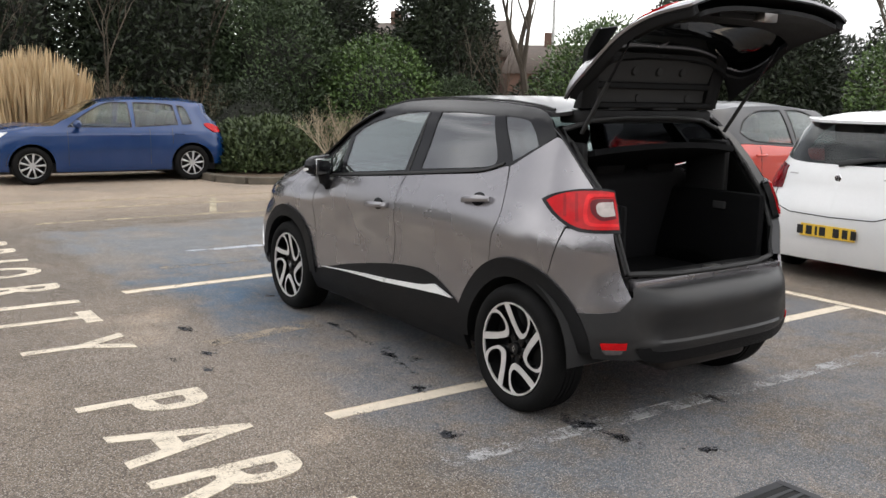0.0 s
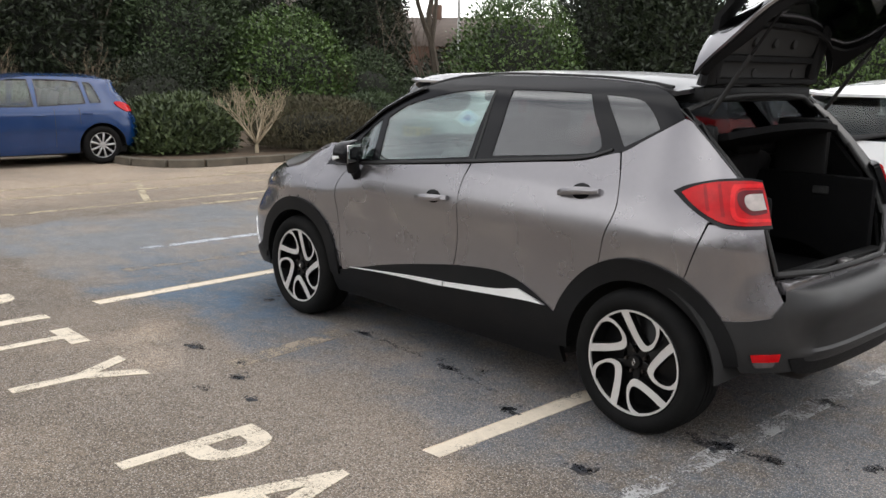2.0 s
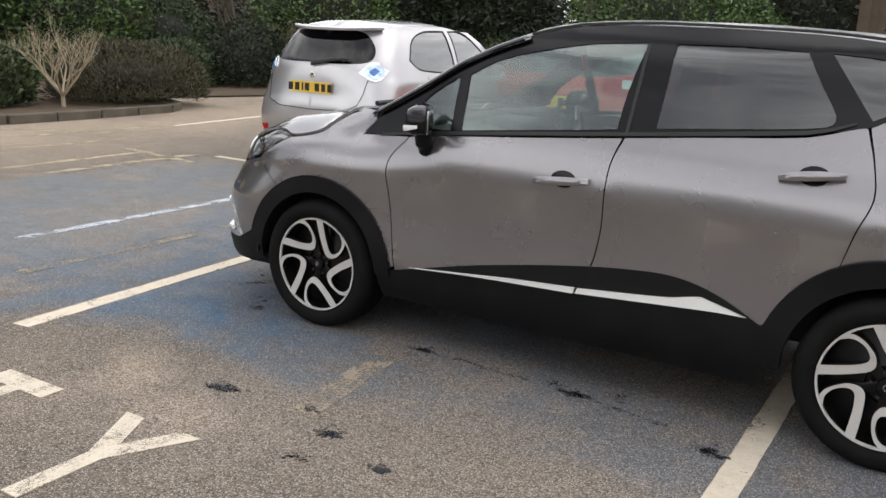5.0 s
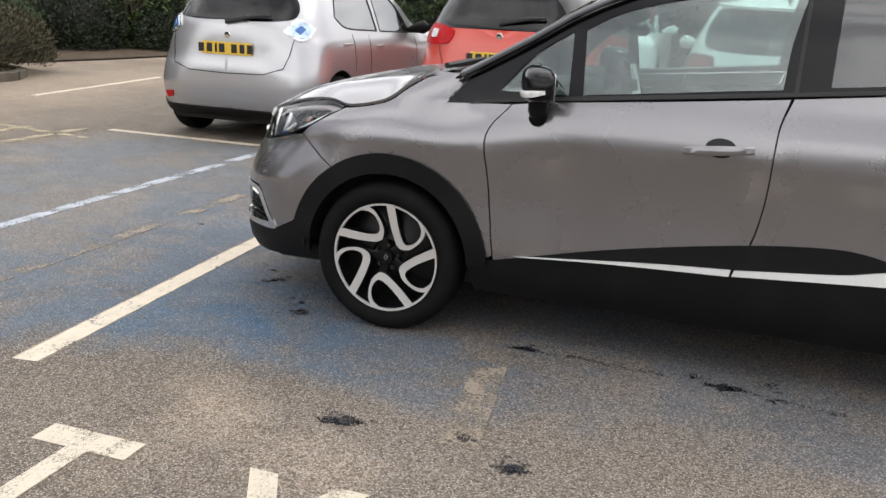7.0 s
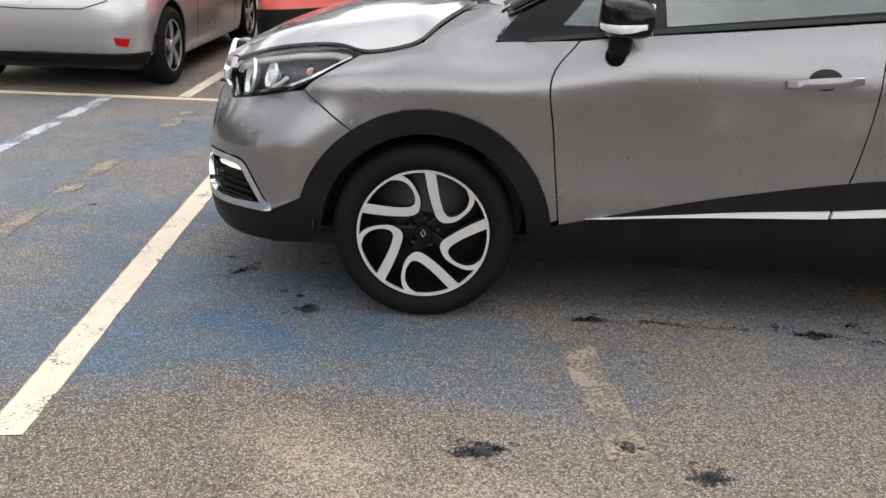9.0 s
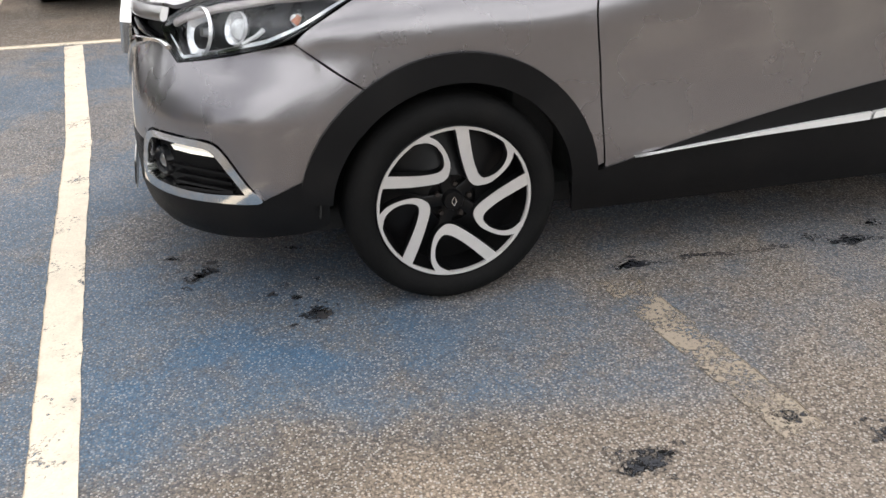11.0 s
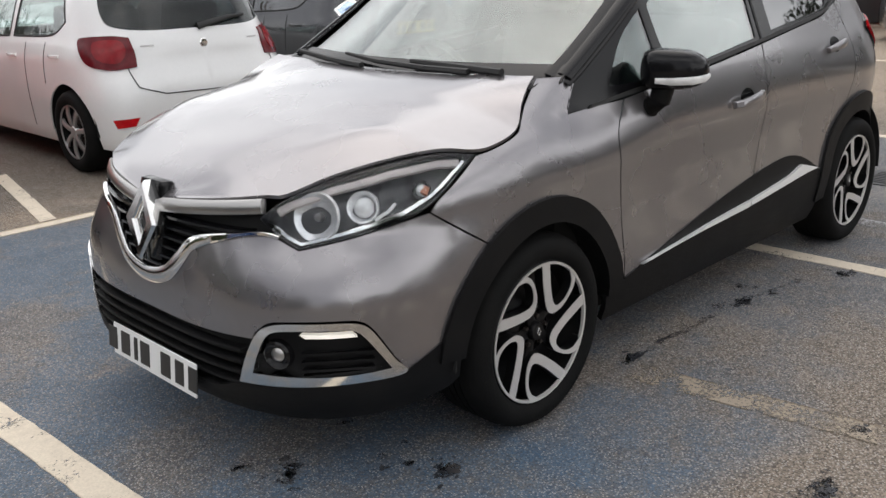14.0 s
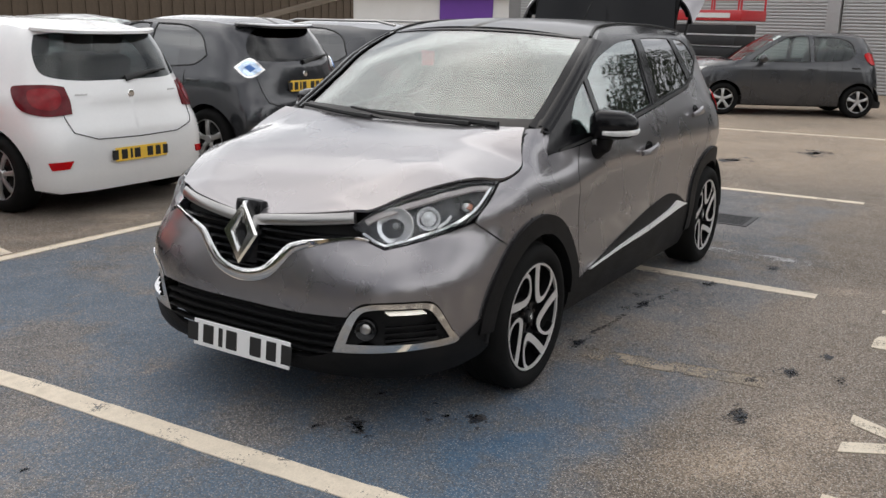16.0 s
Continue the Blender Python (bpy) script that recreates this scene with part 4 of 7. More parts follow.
    part("cabin_mirror", block(1.64, 1.67, -0.12, 0.12, 1.40, 1.47, 0.02), CABIN, ws)
    part("scuttle", strip([(2.43 + 0.035 * (1 - v * v), 0.70 * v, 1.094 - 0.012 * (1 - v * v)) for v in np.linspace(-1, 1, 17)], 0.14, 0.012, (0.15, 0, 1)), TRIM, car)
    for path in ([(2.47, 0.42, 1.118), (2.46, 0.2, 1.118), (2.44, -0.08, 1.125), (2.40, -0.30, 1.14)], [(2.48, -0.12, 1.11), (2.45, -0.35, 1.12), (2.40, -0.6, 1.135)], ):
        w = part("wiper", tube(path, [0.013, 0.011, 0.009, 0.006], 6), SEAL, car)
    part("wiper", tube([(2.46, 0.56, 1.125), (2.445, 0.3, 1.13), (2.43, 0.1, 1.135)], [0.014, 0.014, 0.008], 6), SEAL, car)
    # roof
    re = curve([(0.0, 1.497), (0.15, 1.52), (0.5, 1.545), (1.0, 1.553), (1.376, 1.536), (1.59, 1.487), (1.66, 1.462), (1.8, 1.41)])
    rc = curve([(0.0, 1.540), (0.3, 1.564), (0.8, 1.585), (1.2, 1.584), (1.5, 1.568), (1.74, 1.532)])
    side_pts = [(x, S.half(x, re(x))) for x in np.linspace(1.59, 0.015, 22)]
    top = [(1.595 + 0.12 * (1 - (i / 8) ** 2), side_pts[0][1] * i / 8) for i in range(8)]
    rim_ = top + side_pts + [(0.0 - 0.02 * (1 - (i / 8) ** 2), side_pts[-1][1] * i / 8) for i in range(7, -1, -1)]
    yr = curve(sorted(side_pts))

    def roof(d):
        def f(x, y):
            k = min(1, abs(y) / yr(min(max(x, 0.015), 1.59)))
            return Vector((x, y, rc(x) + (re(x) - rc(x)) * k ** 2.4 - d))
        return f
    bm = bmesh.new()
    vs, fs_ = fill(rim_, step=0.07)
    sheet(bm, vs, fs_, roof(0), roof(0.02), mirrored=True)
    sheet(bm, [Vector((v.x, -v.y)) for v in vs], fs_, roof(0), roof(0.02), True, True)
    rf = part("roof", weld(bm), ROOF, car, "black painted roof")
    part("aerial", tube([(0.27, 0, 1.575), (0.25, 0, 1.60), (0.12, 0, 1.72)], [0.02, 0.006, 0.003], 8), TRIM, rf)
    for side in LR:
        part("roof_rail_trim", strip([(x, side * (S.half(x, re(x)) - 0.03), re(x) + 0.012) for x in np.linspace(1.60, 0.05, 16)], 0.016, 0.012, (0, 0, 1)), SEAL, rf)
    boot_and_cabin(car)
    tailgate(car)
    return car


def mirror_shell(side):
    bm = bmesh.new()
    bmesh.ops.create_uvsphere(bm, u_segments=20, v_segments=12, radius=1)
    for v in bm.verts:
        x, y, z = v.co
        sq = lambda a: math.copysign(abs(a) ** 0.62, a)
        v.co = Vector((1.900 + (0.078 if x > 0 else 0.034) * sq(x), side * (0.980 + 0.115 * sq(y)), 1.100 + (0.074 if z > 0 else 0.062) * sq(z) * (1 - 0.22 * y)))
    bmesh.ops.recalc_face_normals(bm, faces=bm.faces)
    return bm


def seat(parent, name, x, y, w, mat=None):
    s = part(name, join(block(x - 0.22, x + 0.27, y - w / 2, y + w / 2, 0.48, 0.66, 0.06, 3)), mat or CLOTH, parent)
    b = block(-0.09, 0.09, -w / 2, w / 2, 0.0, 0.62, 0.06, 3)
    b.transform(pose(x - 0.24, y, 0.60, 0, -14, 0))
    part("backrest", b, mat or CLOTH, s)
    h = block(-0.05, 0.05, -0.13, 0.13, 0.64, 0.82, 0.045, 3)
    h.transform(pose(x - 0.24, y, 0.60, 0, -14, 0))
    part("headrest", h, mat or CLOTH, s)
    return s


def boot_and_cabin(car):
    S = crossover_skin
    # inner hull that closes the seams
    for side in (1, -1):
        part("inner_side", skin(S, [(2.2, 0.25), (2.2, 0.95), (1.1, 1.06), (0.4, 1.14), (0.15, 1.18), (-0.1, 1.3), (-0.2, 1.33), (-0.40, 1.12), (-0.50, 0.9), (-0.53, 0.75), (-0.56, 0.6), (-0.45, 0.58)] + arc(0, 0.325, 0.45, 148, 10, 16) + [(0.46, 0.25)], -0.05, 0.02, step=0.12, sides=(side,)), CABIN, car)
    part("floor_pan", block(0.45, 3.2, -0.72, 0.72, 0.22, 0.30, 0.03), DARK, car)
    part("rear_floor", block(-0.55, 0.45, -0.50, 0.50, 0.36, 0.60, 0.05), DARK, car)
    part("silencer", block(-0.52, -0.28, -0.35, 0.30, 0.24, 0.40, 0.06, 3), IRON, car)
    part("engine_bay", block(2.3, 3.28, -0.62, 0.62, 0.3, 0.78, 0.1), DARK, car)
    part("bulkhead", block(2.25, 2.4, -0.74, 0.74, 0.3, 1.05, 0.03), DARK, car)
    part("dashboard", join(block(1.98, 2.40, -0.70, 0.70, 0.72, 1.02, 0.09, 3), block(1.92, 2.15, -0.28, 0.05, 0.70, 1.06, 0.05, 3)), CABIN, car, "dark dashboard")
    part("instrument_hood", block(1.95, 2.12, -0.55, -0.18, 0.98, 1.09, 0.045, 3), CABIN, car)
    bm = lathe([(0.165, -0.012), (0.178, -0.016), (0.190, -0.004), (0.186, 0.012), (0.170, 0.014), (0.162, 0.0)], 32)
    bm.transform(pose(1.78, -0.37, 0.98, 0, 0, 90) @ pose(0, 0, 0, -62 + 90, 0, 0))
    sw = part("steering_wheel", bm, CABIN, car)
    part("wheel_boss", tube([(1.76, -0.37, 0.985), (1.95, -0.37, 0.93)], [0.07, 0.04], 12), CABIN, sw)
    for a in (0, 120, 240):
        part("wheel_spoke", tube([(1.765, -0.37, 0.985), (1.78 + 0.08 * math.sin(radians(a)) * 0.5, -0.37 + 0.17 * math.cos(radians(a)), 0.98 + 0.15 * math.sin(radians(a)))], 0.016, 6), SATIN, sw)
    for y in (0.37, -0.37):
        seat(car, "front_seat", 1.35, y, 0.50)
    rs = part("rear_seat", block(0.45, 0.95, -0.64, 0.64, 0.45, 0.66, 0.06, 3), CLOTH, car)
    b = block(-0.09, 0.09, -0.64, 0.64, 0, 0.62, 0.06, 3)
    b.transform(pose(0.42, 0, 0.58, 0, -16, 0))
    part("backrest", b, CLOTH, rs)
    for y in (-0.42, 0.0, 0.42):
        h = block(-0.05, 0.05, -0.12, 0.12, 0.6, 0.74, 0.04, 3)
        h.transform(pose(0.42, y, 0.58, 0, -16, 0))
        part("headrest", h, CLOTH, rs)
    # boot: floor, sides, parcel shelf and the sill with its latch
    part("boot_floor", block(-0.50, 0.35, -0.52, 0.52, 0.60, 0.64, 0.01), CARPET, car, "black carpeted boot floor")
    for side in (1, -1):
        part("boot_side", block(-0.42, 0.3, min(side * 0.50, side * 0.56), max(side * 0.50, side * 0.56), 0.60, 1.08, 0.03), CARPET, car)
        part("pillar_trim", block(-0.16, 0.12, min(side * 0.52, side * 0.57), max(side * 0.52, side * 0.57), 1.06, 1.36, 0.03), CABIN, car)
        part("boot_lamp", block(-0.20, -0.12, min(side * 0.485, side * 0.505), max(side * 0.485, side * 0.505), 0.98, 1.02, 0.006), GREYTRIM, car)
    shelf = []
    for i in range(9):
        f = i / 8
        shelf.append([(0.32 - 0.52 * f - 0.05 * (1 - v * v) * f, 0.53 * v, 1.18 + 0.15 * f ** 0.7 + 0.03 * (1 - v * v) * f) for v in np.linspace(-1, 1, 13)])
    part("parcel_shelf", thicken(grid(shelf), 0.03), CARPET, car, "black parcel shelf raised in the boot")
    sl = part("boot_sill", block(-0.545, -0.43, -0.55, 0.55, 0.68, 0.738, 0.012), GREY, car, "grey painted boot sill")
    part("sill_cover", block(-0.50, -0.435, -0.50, 0.50, 0.737, 0.755, 0.008), TRIM, sl)
    part("latch", block(-0.55, -0.50, -0.045, 0.045, 0.75, 0.765, 0.006), SATIN, sl)
    # seal round the opening
    ring = [(-0.60, 0.765), (-0.552, 0.913), (-0.49, 1.09), (-0.34, 1.25), (-0.20, 1.37), (-0.10, 1.43)]
    left = [S.at(*p) - S.normal(*p) * 0.03 for p in ring]
    left = [(p.x, p.y - 0.03, p.z) for p in left]
    over = [(-0.06, 0.42, 1.465), (-0.07, 0.2, 1.48), (-0.07, -0.2, 1.48), (-0.06, -0.42, 1.465)]
    base = [(-0.56, -0.3, 0.755), (-0.57, 0, 0.755), (-0.56, 0.3, 0.755)]
    path = left + over + [(x, -y, z) for x, y, z in left[::-1]] + base
    part("boot_seal", tube(path + [path[0]], 0.014, 8), SEAL, car, "black rubber seal round the boot")
    # painted rebate between the seal and the outer skin
    for side in (1, -1):
        a = [S.at(*p) for p in ring]
        rows = [[(p.x, p.y * side, p.z) for p in a], [(p.x + 0.03, (p.y - 0.05) * side, p.z) for p in a]]
        part("boot_rebate", thicken(grid(rows), 0.004), ROOF, car)
    part("roof_header", block(-0.06, 0.1, -0.50, 0.50, 1.45, 1.52, 0.02), CABIN, car)
    part("red_tag", block(1.72, 1.723, -0.33, -0.25, 1.32, 1.40, 0.001, 1), REDPAPER, car, "red paper tag on the mirror")


def tailgate(car):
    """The open tailgate: made shut, then swung up about its hinges under the roof's rear edge."""
    S = crossover_skin
    swing = pose(0.0, 0, 1.525) @ pose(0, 0, 0, 0, 86, 0) @ pose(0.0, 0, -1.525)
    LR = (1, -1)
    glass_o = [(TAIL, 1.06, 1), (-0.62, 1.08), (-0.50, 1.13), (-0.40, 1.25), (-0.36, 1.36), (-0.42, 1.42, 1), (TAIL, 1.43, 1)]
    outer = loop([(TAIL, 0.775, 1), (-0.70, 0.775), (-0.612, 0.78, 1), (-0.558, 0.913), (-0.492, 1.104), (-0.34, 1.268), (-0.20, 1.401), (-0.13, 1.455, 1), (TAIL, 1.475, 1)], 6)
    hole = loop(glass_o, 6)
    tg = part("tailgate", skin(S, outer, 0.0, 0.012, holes=(hole,), step=0.06, sides=LR, move=swing), GREY, car, "open tailgate seen from below")
    part("tailgate_window", skin(S, loop(glass_o, 6), 0.002, 0.004, step=0.08, sides=LR, move=swing), SMOKED, tg).visible_shadow = False
    inner = loop([(TAIL, 0.80, 1), (-0.74, 0.80), (-0.66, 0.80), (-0.60, 0.913), (-0.54, 1.09), (-0.40, 1.24), (-0.27, 1.37), (-0.22, 1.43, 1), (TAIL, 1.45, 1)], 6)
    part("inner_trim", skin(S, inner, -0.055, 0.02, holes=(hole,), step=0.06, sides=LR, move=swing), TAILTRIM, tg, "dark plastic inner trim")
    part("edge_liner", skin(S, outer, -0.014, 0.006, holes=(hole,), step=0.06, sides=LR, move=swing), TAILTRIM, tg)
    for side in LR:
        part("inner_edge", skin(S, loop([(-0.612, 0.79, 1), (-0.558, 0.913), (-0.495, 1.10), (-0.345, 1.26), (-0.205, 1.39), (-0.14, 1.44, 1), (-0.235, 1.43, 1), (-0.28, 1.37), (-0.41, 1.24), (-0.55, 1.09), (-0.61, 0.913), (-0.67, 0.80, 1)], 5), -0.022, 0.035, step=0.06, sides=(side,), move=swing), TAILTRIM, tg)
        part("red_lens", skin(S, loop([(-0.60, 1.12, 1), (-0.78, 1.10), (-0.82, 1.05), (-0.76, 0.98), (-0.63, 0.975, 1)], 5), 0.006, 0.03, step=0.05, sides=(side,), move=swing), RED, tg, "red inner tail lamp")
    # top panel with round plugs, and the roof spoiler that stands up at the hinges
    spo = []
    for i in range(7):
        f = i / 6
        spo.append([(-0.005 - 0.30 * f - 0.03 * (1 - v * v) * f, 0.52 * v * (1 - 0.06 * f), 1.555 - 0.05 * f - 0.055 * abs(v) ** 2.4) for v in np.linspace(-1, 1, 15)])
    bm = thicken(grid(spo), 0.035)
    bm.transform(swing)
    part("spoiler", bm, GLOSSBLACK, tg, "black roof spoiler")
    und = []
    for i in range(5):
        f = i / 4
        und.append([(-0.02 - 0.27 * f, 0.44 * v, 1.475 - 0.035 * f + 0.012 * math.sin(f * 6.3)) for v in np.linspace(-1, 1, 9)])
    bm = thicken(grid(und), 0.01)
    bm.transform(swing)
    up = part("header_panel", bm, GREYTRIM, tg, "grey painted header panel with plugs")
    for x, y in ((-0.20, -0.18), (-0.20, 0.0), (-0.20, 0.18), (-0.06, 0.1), (-0.06, -0.28)):
        f = (-x - 0.02) / 0.27
        bm = lathe([(0, -0.01), (0.02, -0.008), (0.024, 0.0), (0.026, 0.012)], 16)
        bm.transform(swing @ pose(x, y, 1.475 - 0.035 * f + 0.012 * math.sin(f * 6.3) - 0.010, 90, 0, 0))
        part("plug", bm, SEAL, up, "round black rubber plug")
    for x, w in ((-0.125, 0.035), (-0.275, 0.05), (-0.025, 0.03)):
        bm = strip([(x, 0.46 * v, 1.452) for v in (-1, -0.5, 0, 0.5, 1)], w, 0.03, (0, 0, -1))
        bm.transform(swing)
        part("panel_rib", bm, TAILTRIM, up)
    for side in LR:
        bm = strip([(-0.01, side * 0.465, 1.462), (-0.14, side * 0.47, 1.448), (-0.30, side * 0.485, 1.42), (-0.40, side * 0.50, 1.33)], [0.10, 0.10, 0.11, 0.12], 0.04, (0, 0, -1))
        bm.transform(swing)
        part("side_frame", bm, TAILTRIM, up)
    # struts, lock and grip
    lock = swing @ Vector((-0.53, 0, 0.83))
    bm = block(-0.03, 0.03, -0.05, 0.05, -0.035, 0.035, 0.01)
    bm.transform(swing @ pose(-0.49, 0, 0.83))
    part("lock", bm, SATIN, tg, "steel lock")
    bm = block(-0.02, 0.02, -0.13, 0.13, -0.03, 0.03, 0.015)
    bm.transform(swing @ pose(-0.485, 0.18, 0.87))
    part("grip", bm, TRIM, tg)
    for side in LR:
        b = swing @ Vector((-0.36, side * 0.55, 1.12))
        a = Vector((-0.12, side * 0.545, 1.405))
        st = part("gas_strut", tube([a, a.lerp(b, 0.55)], 0.0105, 8), SEAL, car, "black gas strut")
        part("strut_rod", tube([a.lerp(b, 0.55), b], 0.006, 8), GLOSSBLACK, st)


crossover()


# ---- ground and markings ----
def tarmac():
    m = bpy.data.materials.new("worn tarmac")
    m.use_nodes = True
    n, l = m.node_tree.nodes, m.node_tree.links
    b = n["Principled BSDF"]
    tc = n.new("ShaderNodeTexCoord")

    def noise_at(scale, detail=5.0, rough=0.55):
        x = n.new("ShaderNodeTexNoise")
        x.inputs["Scale"].default_value, x.inputs["Detail"].default_value, x.inputs["Roughness"].default_value = scale, detail, rough
        l.new(tc.outputs["Object"], x.inputs["Vector"])
        return x.outputs["Fac"]

    def span(v, a, b_, lo=0.0, hi=1.0):
        x = n.new("ShaderNodeMapRange")
        for k, q in (("From Min", a), ("From Max", b_), ("To Min", lo), ("To Max", hi)):
            x.inputs[k].default_value = q
        l.new(v, x.inputs["Value"])
        return x.outputs["Result"]

    def calc(op, a, c):
        x = n.new("ShaderNodeMath")
        x.operation = op
        for i, v in enumerate((a, c)):
            if isinstance(v, (int, float)):
                x.inputs[i].default_value = v
            else:
                l.new(v, x.inputs[i])
        return x.outputs[0]

    def blend(f, a, c, kind="MIX"):
        x = n.new("ShaderNodeMix")
        x.data_type, x.blend_type = "RGBA", kind
        for i, v in ((0, f), (6, a), (7, c)):
            if isinstance(v, (int, float)):
                x.inputs[i].default_value = v
            elif isinstance(v, tuple):
                x.inputs[i].default_value = (*v, 1)
            else:
                l.new(v, x.inputs[i])
        return x.outputs[2]

    sep = n.new("ShaderNodeSeparateXYZ")
    l.new(tc.outputs["Object"], sep.inputs[0])
    X, Y = sep.outputs[0], sep.outputs[1]
    wobble = calc("MULTIPLY", calc("SUBTRACT", noise_at(1.3, 4), 0.5), 0.9)
    Xw, Yw = calc("ADD", X, wobble), calc("ADD", Y, wobble)

    def box(x0, x1, y0, y1, soft=0.12):
        a = calc("MULTIPLY", span(Xw, x0 - soft, x0 + soft), span(Xw, x1 + soft, x1 - soft))
        return calc("MULTIPLY", a, calc("MULTIPLY", span(Yw, y0 - soft, y0 + soft), span(Yw, y1 + soft, y1 - soft)))

    stones = n.new("ShaderNodeTexVoronoi")
    stones.inputs["Scale"].default_value = 165.0
    l.new(tc.outputs["Object"], stones.inputs["Vector"])
    hue = n.new("ShaderNodeSeparateColor")
    l.new(stones.outputs["Color"], hue.inputs[0])
    base = blend(span(noise_at(0.35, 6), 0.35, 0.65), (0.120, 0.100, 0.080), (0.186, 0.153, 0.121))
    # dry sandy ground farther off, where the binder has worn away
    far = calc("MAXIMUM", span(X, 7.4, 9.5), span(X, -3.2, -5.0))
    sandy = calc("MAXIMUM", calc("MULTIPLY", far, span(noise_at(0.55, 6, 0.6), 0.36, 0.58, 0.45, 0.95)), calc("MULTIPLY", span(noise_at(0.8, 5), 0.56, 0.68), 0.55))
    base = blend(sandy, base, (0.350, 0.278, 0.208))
    # tarmac inside a soft box beside the car is multiplied brighter, slightly cooler
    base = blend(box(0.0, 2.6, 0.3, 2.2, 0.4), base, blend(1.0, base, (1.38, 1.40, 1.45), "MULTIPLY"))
    grain = blend(1.0, base, blend(hue.outputs[0], (0.42, 0.41, 0.40), (1.68, 1.66, 1.63)), "MULTIPLY")
    # worn blue bay paint
    bay = calc("MAXIMUM", box(-2.9, 7.15, -2.85, 1.45), calc("MULTIPLY", box(3.9, 7.2, -2.8, 1.7), 1.0))
    wear = span(calc("ADD", calc("MULTIPLY", noise_at(0.9, 7, 0.6), 0.75), calc("MULTIPLY", noise_at(7.0, 5, 0.7), 0.3)), 0.43, 0.56)
    fresh = calc("MULTIPLY", box(2.5, 7.2, -2.8, 1.5, 0.5), 0.42)
    wear = calc("MAXIMUM", wear, fresh)
    # a patch where the blue has held best
    kept = calc("MULTIPLY", box(2.68, 3.5, 0.62, 1.22, 0.3), span(noise_at(3.2, 6, 0.65), 0.42, 0.56))
    wear = calc("MAXIMUM", wear, kept)
    hold = span(hue.outputs[1], 0.1, 0.9, 0.5, 1.0)
    blue = calc("MULTIPLY", calc("MULTIPLY", bay, wear), hold)
    veil = calc("MAXIMUM", calc("MULTIPLY", blue, 0.84), calc("MULTIPLY", bay, 0.12))
    veil = calc("MULTIPLY", veil, span(X, 1.2, 3.0, 0.55, 1.0))
    # beyond x = 4: thinner paint, and sky sheen put into paler, greyer colours
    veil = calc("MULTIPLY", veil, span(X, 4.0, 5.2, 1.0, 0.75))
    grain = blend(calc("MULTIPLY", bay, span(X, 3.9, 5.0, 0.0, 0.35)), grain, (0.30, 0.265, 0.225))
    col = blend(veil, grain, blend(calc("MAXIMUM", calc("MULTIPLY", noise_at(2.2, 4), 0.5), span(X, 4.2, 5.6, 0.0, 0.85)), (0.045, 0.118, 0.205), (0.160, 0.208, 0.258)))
    col = blend(calc("MULTIPLY", kept, 0.5), col, (0.024, 0.118, 0.235))
    # pale stone chips worn bare at the top
    col = blend(span(stones.outputs["Distance"], 0.42, 0.72, 0.0, 0.30), col, (0.030, 0.028, 0.027))
    chips = calc("MULTIPLY", span(hue.outputs[2], 0.80, 0.86), span(stones.outputs["Distance"], 0.55, 0.40))
    col = blend(calc("MULTIPLY", chips, span(veil, 0.1, 0.7, 0.55, 0.25)), col, (0.56, 0.535, 0.50))
    # dark damp and oily marks
    oil = span(calc("ADD", calc("MULTIPLY", noise_at(1.6, 6), 0.7), calc("MULTIPLY", noise_at(9.0, 5, 0.7), 0.3)), 0.61, 0.70)
    col = blend(calc("MULTIPLY", oil, 0.55), col, (0.035, 0.034, 0.036))
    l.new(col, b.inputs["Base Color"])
    l.new(span(noise_at(5.0, 4), 0.3, 0.7, 0.62, 0.9), b.inputs["Roughness"])
    b.inputs["Specular IOR Level"].default_value = 0.35
    bp = n.new("ShaderNodeBump")
    bp.inputs["Strength"].default_value, bp.inputs["Distance"].default_value = 0.55, 0.006
    l.new(calc("ADD", calc("MULTIPLY", stones.outputs["Distance"], -0.8), calc("MULTIPLY", noise_at(30, 3), 0.5)), bp.inputs["Height"])
    l.new(bp.outputs["Normal"], b.inputs["Normal"])
    return m


TARMAC = tarmac()


def worn(name, color, cover, rough=0.75):
    """Road paint or dirt that has flaked off the stones in places, so that the tarmac shows through."""
    m = material(name, color, rough, 0, 0, 0.22, 9, 0.4, 120, grime=0.4)
    n, l = m.node_tree.nodes, m.node_tree.links
    tc, clear, mix, add, cut = (n.new("ShaderNode" + k) for k in ("TexCoord", "BsdfTransparent", "MixShader", "Math", "MapRange"))
    a, b = n.new("ShaderNodeTexNoise"), n.new("ShaderNodeTexNoise")
    for x, sc in ((a, 5.0), (b, 75.0)):
        x.inputs["Scale"].default_value, x.inputs["Detail"].default_value, x.inputs["Roughness"].default_value = sc, 6.0, 0.65
        l.new(tc.outputs["Object"], x.inputs["Vector"])
    add.operation, add.inputs[1].default_value = "MULTIPLY_ADD", 0.8
    l.new(b.outputs["Fac"], add.inputs[0])
    l.new(a.outputs["Fac"], add.inputs[2])
    cut.inputs["From Min"].default_value, cut.inputs["From Max"].default_value = 0.9 - cover - 0.06, 0.9 - cover + 0.06
    l.new(add.outputs[0], cut.inputs["Value"])
    l.new(cut.outputs["Result"], mix.inputs["Fac"])
    l.new(clear.outputs[0], mix.inputs[1])
    l.new(n["Principled BSDF"].outputs[0], mix.inputs[2])
    l.new(mix.outputs[0], n["Material Output"].inputs["Surface"])
    return m


